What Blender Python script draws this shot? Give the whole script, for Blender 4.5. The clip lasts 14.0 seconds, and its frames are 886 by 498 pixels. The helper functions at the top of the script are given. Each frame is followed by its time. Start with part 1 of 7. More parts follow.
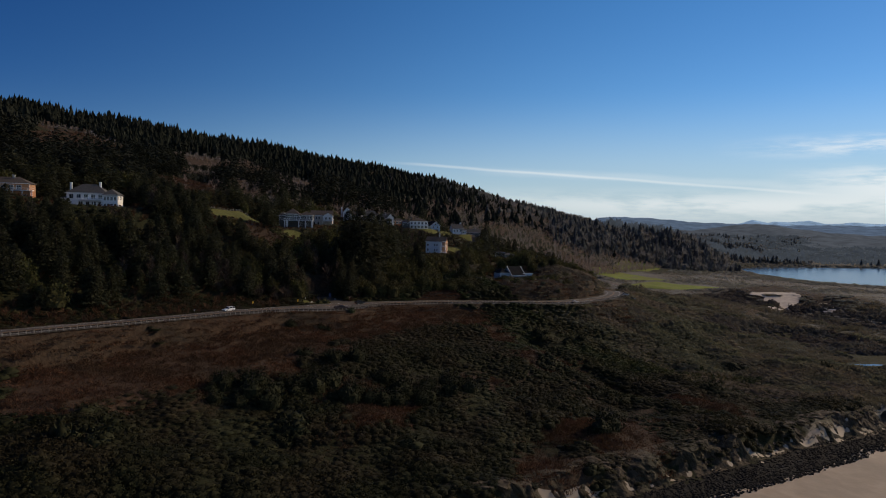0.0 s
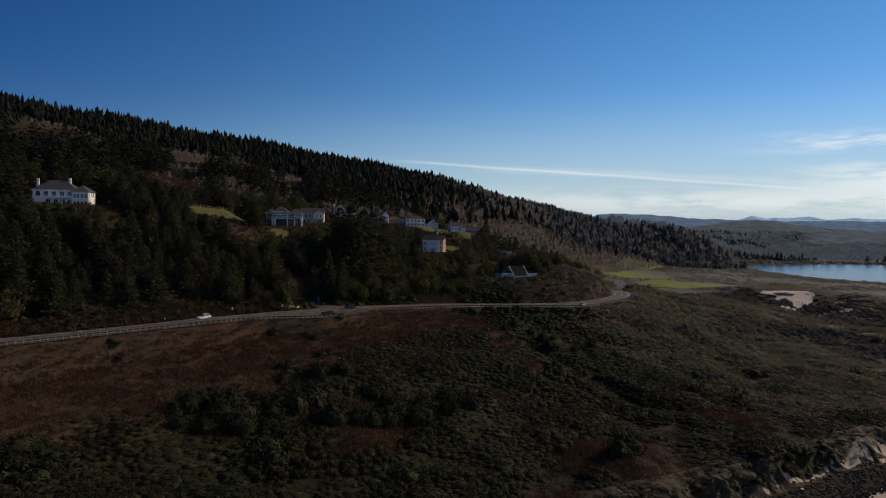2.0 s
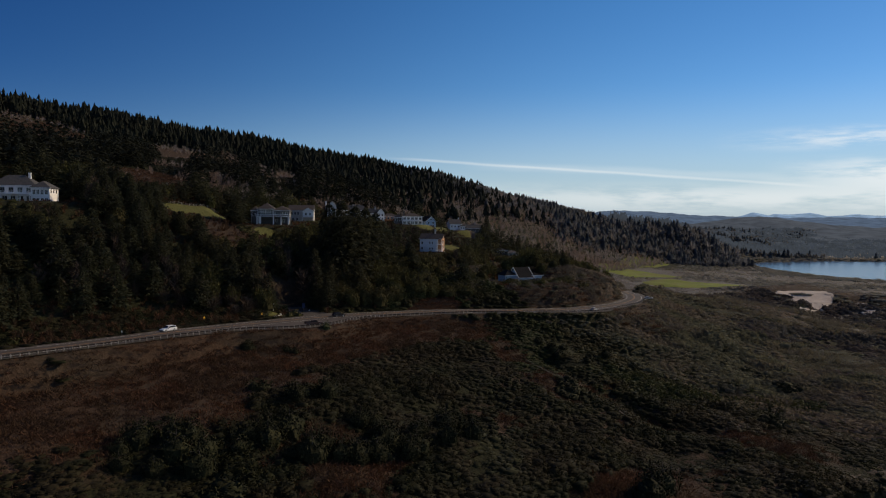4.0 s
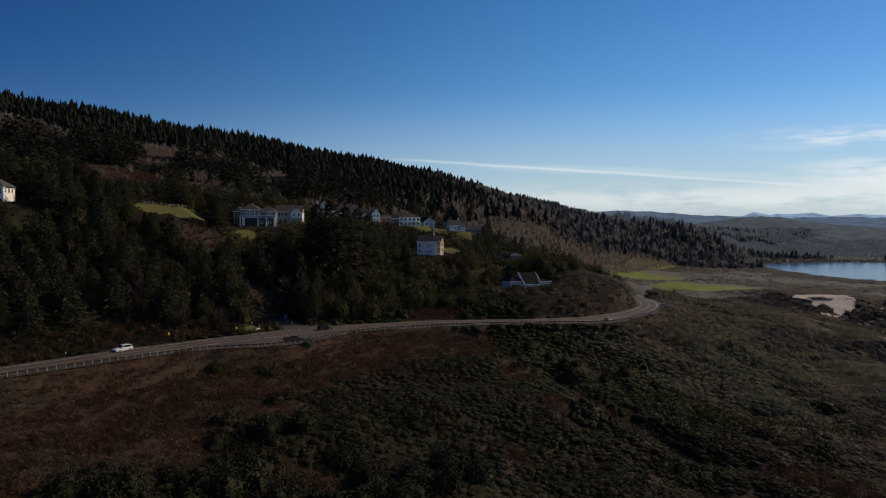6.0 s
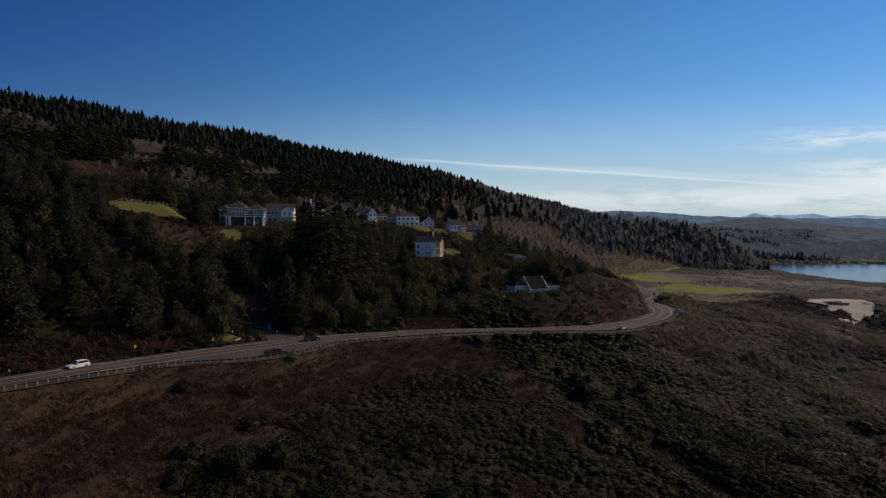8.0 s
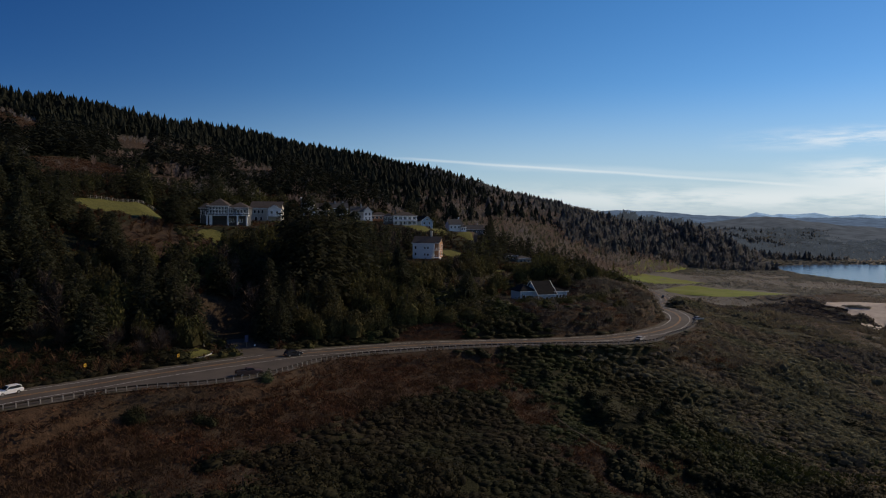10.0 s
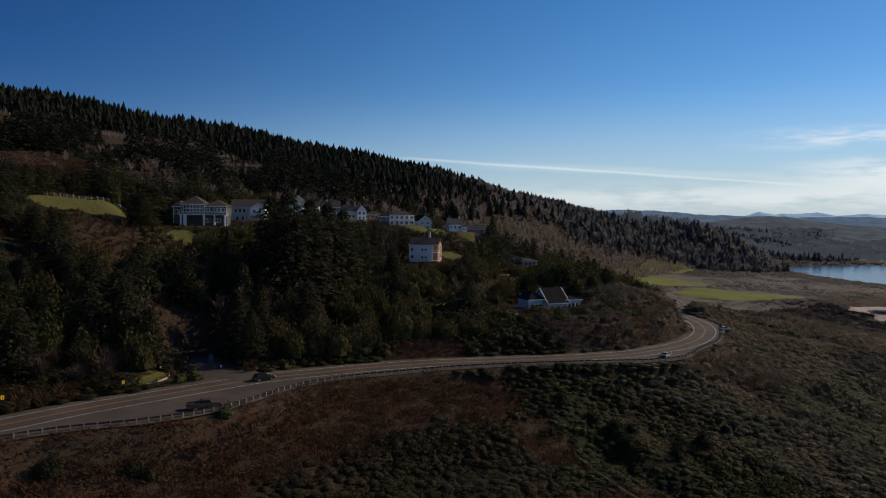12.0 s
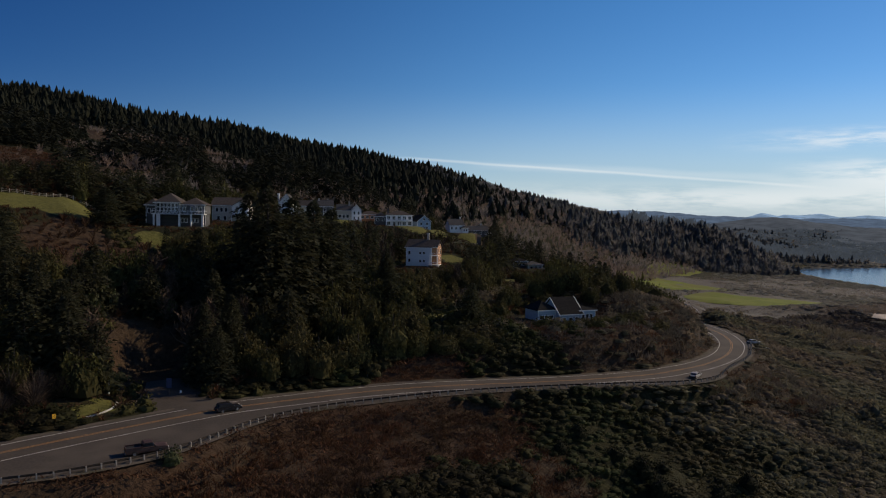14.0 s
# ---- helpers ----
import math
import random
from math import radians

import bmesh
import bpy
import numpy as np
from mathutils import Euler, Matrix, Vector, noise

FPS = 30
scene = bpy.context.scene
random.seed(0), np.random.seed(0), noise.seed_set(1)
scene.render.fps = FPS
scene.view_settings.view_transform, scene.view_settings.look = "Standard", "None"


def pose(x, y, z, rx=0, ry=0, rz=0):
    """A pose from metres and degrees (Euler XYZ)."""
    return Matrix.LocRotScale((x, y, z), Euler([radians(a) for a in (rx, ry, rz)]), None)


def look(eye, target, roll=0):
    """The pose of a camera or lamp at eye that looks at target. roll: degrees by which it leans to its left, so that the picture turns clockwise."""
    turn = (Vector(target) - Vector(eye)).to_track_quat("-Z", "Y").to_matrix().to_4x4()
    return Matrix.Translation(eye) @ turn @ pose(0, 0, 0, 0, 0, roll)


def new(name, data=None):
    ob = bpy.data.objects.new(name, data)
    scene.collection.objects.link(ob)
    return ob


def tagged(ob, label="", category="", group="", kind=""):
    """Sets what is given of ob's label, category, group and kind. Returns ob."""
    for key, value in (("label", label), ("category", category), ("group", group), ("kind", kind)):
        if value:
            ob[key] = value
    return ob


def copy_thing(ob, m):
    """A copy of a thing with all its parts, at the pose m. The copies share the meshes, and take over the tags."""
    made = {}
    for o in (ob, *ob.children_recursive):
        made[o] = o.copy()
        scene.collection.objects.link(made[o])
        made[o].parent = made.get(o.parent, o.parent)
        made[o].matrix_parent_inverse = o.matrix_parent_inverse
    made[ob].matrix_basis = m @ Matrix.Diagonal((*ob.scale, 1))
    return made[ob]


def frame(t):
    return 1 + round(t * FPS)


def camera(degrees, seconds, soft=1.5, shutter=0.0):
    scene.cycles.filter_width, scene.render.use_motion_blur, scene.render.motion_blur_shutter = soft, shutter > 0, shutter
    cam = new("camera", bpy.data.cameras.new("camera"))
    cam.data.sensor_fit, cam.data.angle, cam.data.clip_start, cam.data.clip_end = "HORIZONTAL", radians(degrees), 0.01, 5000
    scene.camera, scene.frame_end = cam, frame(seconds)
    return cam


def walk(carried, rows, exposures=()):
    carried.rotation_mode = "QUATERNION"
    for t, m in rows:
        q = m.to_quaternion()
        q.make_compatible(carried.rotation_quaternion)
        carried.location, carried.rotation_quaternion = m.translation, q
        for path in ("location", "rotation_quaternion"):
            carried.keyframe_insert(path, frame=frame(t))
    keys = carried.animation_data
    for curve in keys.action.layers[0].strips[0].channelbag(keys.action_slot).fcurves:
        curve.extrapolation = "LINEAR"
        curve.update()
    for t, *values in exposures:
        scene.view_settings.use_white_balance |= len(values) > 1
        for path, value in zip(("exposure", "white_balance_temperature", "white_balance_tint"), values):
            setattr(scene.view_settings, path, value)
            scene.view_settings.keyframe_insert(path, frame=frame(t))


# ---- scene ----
cam = camera(67.6, 14.0, 1.1)
PATH = [
    (0, (0.386, 1.163, 35.844), (0.349, 3.161, 35.764), 1.0),
    (0.5, (0.357, 6.469, 35.816), (0.321, 8.467, 35.735), 0.9),
    (1, (0.301, 12.037, 35.784), (0.267, 14.035, 35.7), 0.8),
    (1.5, (0.274, 18.061, 35.744), (0.241, 20.059, 35.659), 0.7),
    (2, (0.288, 24.433, 35.703), (0.256, 26.431, 35.616), 0.7),
    (2.5, (0.279, 31.048, 35.685), (0.248, 33.046, 35.595), 0.6),
    (3, (0.261, 37.76, 35.682), (0.231, 39.758, 35.59), 0.6),
    (5.5, (0.246, 72.391, 35.86), (0.217, 74.389, 35.764), 0.4),
    (6, (0.262, 78.66, 35.896), (0.233, 80.658, 35.803), 0.4),
    (6.5, (0.226, 84.261, 35.916), (0.196, 86.258, 35.823), 0.5),
    (7, (0.122, 89.279, 35.906), (0.093, 91.276, 35.813), 0.6),
    (7.5, (-0.058, 94.07, 35.867), (-0.086, 96.068, 35.773), 0.6),
    (8, (-0.237, 99.18, 35.843), (-0.264, 101.178, 35.749), 0.6),
    (10.5, (-0.291, 128.641, 35.679), (-0.317, 130.639, 35.583), 0.6),
    (11, (-0.227, 135.18, 35.651), (-0.253, 137.178, 35.555), 0.6),
    (11.5, (-0.119, 142.039, 35.612), (-0.145, 144.037, 35.515), 0.6),
    (12, (-0.109, 149.087, 35.619), (-0.136, 151.085, 35.522), 0.6),
    (12.5, (-0.093, 156.055, 35.672), (-0.12, 158.053, 35.575), 0.6),
    (13, (-0.003, 162.458, 35.751), (-0.03, 164.456, 35.655), 0.7),
    (13.5, (0.065, 167.811, 35.789), (0.037, 169.809, 35.694), 0.7),
    (14, (-0.027, 172.247, 35.799), (-0.056, 174.244, 35.702), 0.8),
]
walk(cam, [(t, look(eye, target, roll)) for t, eye, target, roll in PATH], [(0, -0.5, 7150, 10), (14, -0.5, 7150, 10)])

# ---- light ----
SUN_AZ, SUN_EL = radians(60), radians(29)
SUN_DIR = Vector((math.sin(SUN_AZ) * math.cos(SUN_EL), math.cos(SUN_AZ) * math.cos(SUN_EL), math.sin(SUN_EL)))
sun = new("sun", bpy.data.lights.new("sun", "SUN"))
sun.data.energy, sun.data.angle, sun.data.color = 4.3, radians(0.6), (1.0, 0.82, 0.6)
sun.matrix_world = look(SUN_DIR * 400, (0, 0, 0))


def make_world():
    w = bpy.data.worlds.new("sky")
    scene.world = w
    w.use_nodes = True
    nt = w.node_tree
    nt.nodes.clear()
    N, L = nt.nodes.new, nt.links.new
    out, bg, sky = N("ShaderNodeOutputWorld"), N("ShaderNodeBackground"), N("ShaderNodeTexSky")
    sky.sky_type, sky.sun_disc = "NISHITA", False
    sky.sun_elevation, sky.sun_rotation = SUN_EL, SUN_AZ
    sky.altitude, sky.air_density, sky.dust_density, sky.ozone_density = 50, 0.8, 0.05, 3.5
    bg.inputs["Strength"].default_value = 0.13
    co = N("ShaderNodeTexCoord")

    def math_node(op, a, b=None, clamp=False):
        n = N("ShaderNodeMath")
        n.operation, n.use_clamp = op, clamp
        for i, val in enumerate((a, b)):
            if val is None:
                continue
            if isinstance(val, (int, float)):
                n.inputs[i].default_value = val
            else:
                L(val, n.inputs[i])
        return n.outputs[0]

    def dot(vec):
        n = N("ShaderNodeVectorMath")
        n.operation = "DOT_PRODUCT"
        L(co.outputs["Generated"], n.inputs[0])
        n.inputs[1].default_value = vec
        return n.outputs["Value"]

    def smooth(val, lo, hi):
        n = N("ShaderNodeMapRange")
        n.interpolation_type = "SMOOTHSTEP"
        L(val, n.inputs["Value"])
        n.inputs["From Min"].default_value, n.inputs["From Max"].default_value = lo, hi
        return n.outputs["Result"]

    def streaks(scale, stretch, detail):
        m = N("ShaderNodeMapping")
        L(co.outputs["Generated"], m.inputs["Vector"])
        m.inputs["Rotation"].default_value = (0, radians(5), 0)
        m.inputs["Scale"].default_value = (scale, scale * 0.6, scale * stretch)
        n = N("ShaderNodeTexNoise")
        n.inputs["Scale"].default_value, n.inputs["Detail"].default_value = 1.0, detail
        n.inputs["Roughness"].default_value = 0.62
        L(m.outputs[0], n.inputs["Vector"])
        return n.outputs["Fac"]

    # contrail: a thin band round a great circle, limited in azimuth
    wisp = streaks(9, 5, 6)
    clouds = []
    for normal, width, lo, hi, amount in CONTRAILS:
        off = math_node("ADD", dot(normal), math_node("MULTIPLY", math_node("SUBTRACT", wisp, 0.5), width * 1.2))
        band = math_node("SUBTRACT", 1.0, smooth(math_node("ABSOLUTE", off), 0.0, width))
        side = dot((1, 0, 0))
        ends = math_node("MULTIPLY", smooth(side, lo, lo + 0.1), math_node("SUBTRACT", 1.0, smooth(side, hi - 0.08, hi)))
        clouds.append(math_node("MULTIPLY", math_node("MULTIPLY", band, ends), amount))
    # cirrus towards the sun, low over the horizon
    height, side = dot((0, 0, 1)), dot((0.85, 0.5, 0))
    for lo, mid, hi, s0, s1, cut, amount in CIRRUS:
        band = math_node("MULTIPLY", smooth(height, lo, mid), math_node("SUBTRACT", 1.0, smooth(height, mid, hi)))
        puff = smooth(streaks(7 + 3 * lo, 6, 8), cut, cut + 0.22)
        clouds.append(math_node("MULTIPLY", math_node("MULTIPLY", math_node("MULTIPLY", band, smooth(side, s0, s1)), puff), amount))
    total = clouds[0]
    for c in clouds[1:]:
        total = math_node("ADD", total, c, True)
    # pale air low over the horizon, paler towards the sun
    veil = math_node("MULTIPLY", math_node("SUBTRACT", 1.0, smooth(height, -0.02, 0.2)), math_node("ADD", 0.1, math_node("MULTIPLY", smooth(side, 0.0, 0.75), 0.8)))
    # added fill: paler sky behind the camera, out of view, to brighten shaded sides
    rear_fill = math_node("MULTIPLY", math_node("SUBTRACT", 1.0, smooth(height, 0.0, 0.55)), math_node("MULTIPLY", smooth(dot((0.2, -0.98, 0)), -0.1, 0.7), 0.75))
    veil = math_node("ADD", veil, rear_fill, True)
    pale = N("ShaderNodeMixRGB")
    L(veil, pale.inputs["Fac"])
    pale.inputs["Color2"].default_value = (4.2, 5.6, 7.2, 1)
    mix = N("ShaderNodeMixRGB")
    L(total, mix.inputs["Fac"])
    tone = N("ShaderNodeHueSaturation")
    tone.inputs["Saturation"].default_value = 1.28
    tone.inputs["Hue"].default_value = 0.503
    L(sky.outputs["Color"], tone.inputs["Color"])
    deep = N("ShaderNodeMixRGB")
    deep.blend_type = "MULTIPLY"
    deep.inputs["Fac"].default_value = 1.0
    L(tone.outputs["Color"], deep.inputs["Color1"])
    fade = N("ShaderNodeMixRGB")
    L(smooth(side, -0.35, 0.75), fade.inputs["Fac"])
    fade.inputs["Color1"].default_value, fade.inputs["Color2"].default_value = (0.19, 0.39, 0.63, 1), (1.08, 1.1, 1.13, 1)
    L(fade.outputs["Color"], deep.inputs["Color2"])
    L(deep.outputs["Color"], pale.inputs["Color1"])
    L(pale.outputs["Color"], mix.inputs["Color1"])
    mix.inputs["Color2"].default_value = (9.5, 10.2, 11.0, 1)
    L(mix.outputs["Color"], bg.inputs["Color"])
    L(bg.outputs[0], out.inputs[0])


CONTRAILS = [((0.0563, -0.0827, 0.995), 0.0032, -0.12, 0.5, 0.3), ((0.0299, -0.0793, 0.9964), 0.009, 0.0, 0.5, 0.16)]
CIRRUS = [(0.0, 0.03, 0.06, 0.35, 0.8, 0.36, 0.55), (0.03, 0.065, 0.09, 0.8, 0.9, 0.36, 0.9), (0.088, 0.107, 0.128, 0.76, 0.88, 0.36, 0.75)]
make_world()


# ---- materials ----
def mat(name, c1, c2, scale=1.0, rough=0.85, bump=0.4, c3=None, scale3=0.06, spec=0.3, metal=0.0, island=0.0, cut=(0.35, 0.68), stretch=(1, 1, 1), thin=0.0):
    """Two colours by fine noise, a third by broad noise; island: brightness change from piece to piece; thin: light let through leaves."""
    m = bpy.data.materials.new(name)
    m.use_nodes = True
    nt = m.node_tree
    N, L = nt.nodes.new, nt.links.new
    bsdf = nt.nodes["Principled BSDF"]
    co = N("ShaderNodeNewGeometry")
    mp = N("ShaderNodeMapping")
    mp.inputs["Scale"].default_value = stretch
    L(co.outputs["Position"], mp.inputs["Vector"])

    def noise_ramp(s, lo, hi, detail):
        n = N("ShaderNodeTexNoise")
        n.inputs["Scale"].default_value, n.inputs["Detail"].default_value = s, detail
        L(mp.outputs[0], n.inputs["Vector"])
        r = N("ShaderNodeMapRange")
        r.inputs["From Min"].default_value, r.inputs["From Max"].default_value = lo, hi
        L(n.outputs["Fac"], r.inputs["Value"])
        return n.outputs["Fac"], r.outputs["Result"]

    raw, fac = noise_ramp(scale, cut[0], cut[1], 6)
    mix = N("ShaderNodeMixRGB")
    mix.inputs["Color1"].default_value, mix.inputs["Color2"].default_value = (*c1, 1), (*c2, 1)
    L(fac, mix.inputs["Fac"])
    col = mix.outputs["Color"]
    if c3:
        _, f3 = noise_ramp(scale3, 0.42, 0.62, 4)
        mix3 = N("ShaderNodeMixRGB")
        L(f3, mix3.inputs["Fac"])
        L(col, mix3.inputs["Color1"])
        mix3.inputs["Color2"].default_value = (*c3, 1)
        col = mix3.outputs["Color"]
    if island:
        hsv = N("ShaderNodeHueSaturation")
        rnd = N("ShaderNodeMapRange")
        src = N("ShaderNodeMath")
        src.operation = "FRACT"
        add = N("ShaderNodeMath")
        info = N("ShaderNodeObjectInfo")
        L(co.outputs["Random Per Island"], add.inputs[0])
        L(info.outputs["Random"], add.inputs[1])
        L(add.outputs[0], src.inputs[0])
        L(src.outputs[0], rnd.inputs["Value"])
        rnd.inputs["To Min"].default_value, rnd.inputs["To Max"].default_value = 1 - island, 1 + island
        L(rnd.outputs["Result"], hsv.inputs["Value"])
        L(col, hsv.inputs["Color"])
        col = hsv.outputs["Color"]
    L(col, bsdf.inputs["Base Color"])
    bsdf.inputs["Roughness"].default_value, bsdf.inputs["Metallic"].default_value = rough, metal
    bsdf.inputs["Specular IOR Level"].default_value = spec
    if thin:
        bsdf.inputs["Subsurface Weight"].default_value = 0
        tr, ms = N("ShaderNodeBsdfTranslucent"), N("ShaderNodeMixShader")
        L(col, tr.inputs["Color"])
        ms.inputs["Fac"].default_value = thin
        L(bsdf.outputs[0], ms.inputs[1])
        L(tr.outputs[0], ms.inputs[2])
        L(ms.outputs[0], nt.nodes["Material Output"].inputs["Surface"])
    if bump:
        b = N("ShaderNodeBump")
        b.inputs["Strength"].default_value, b.inputs["Distance"].default_value = bump, 0.5 / max(scale, 0.05)
        L(raw, b.inputs["Height"])
        L(b.outputs[0], bsdf.inputs["Normal"])
    return m


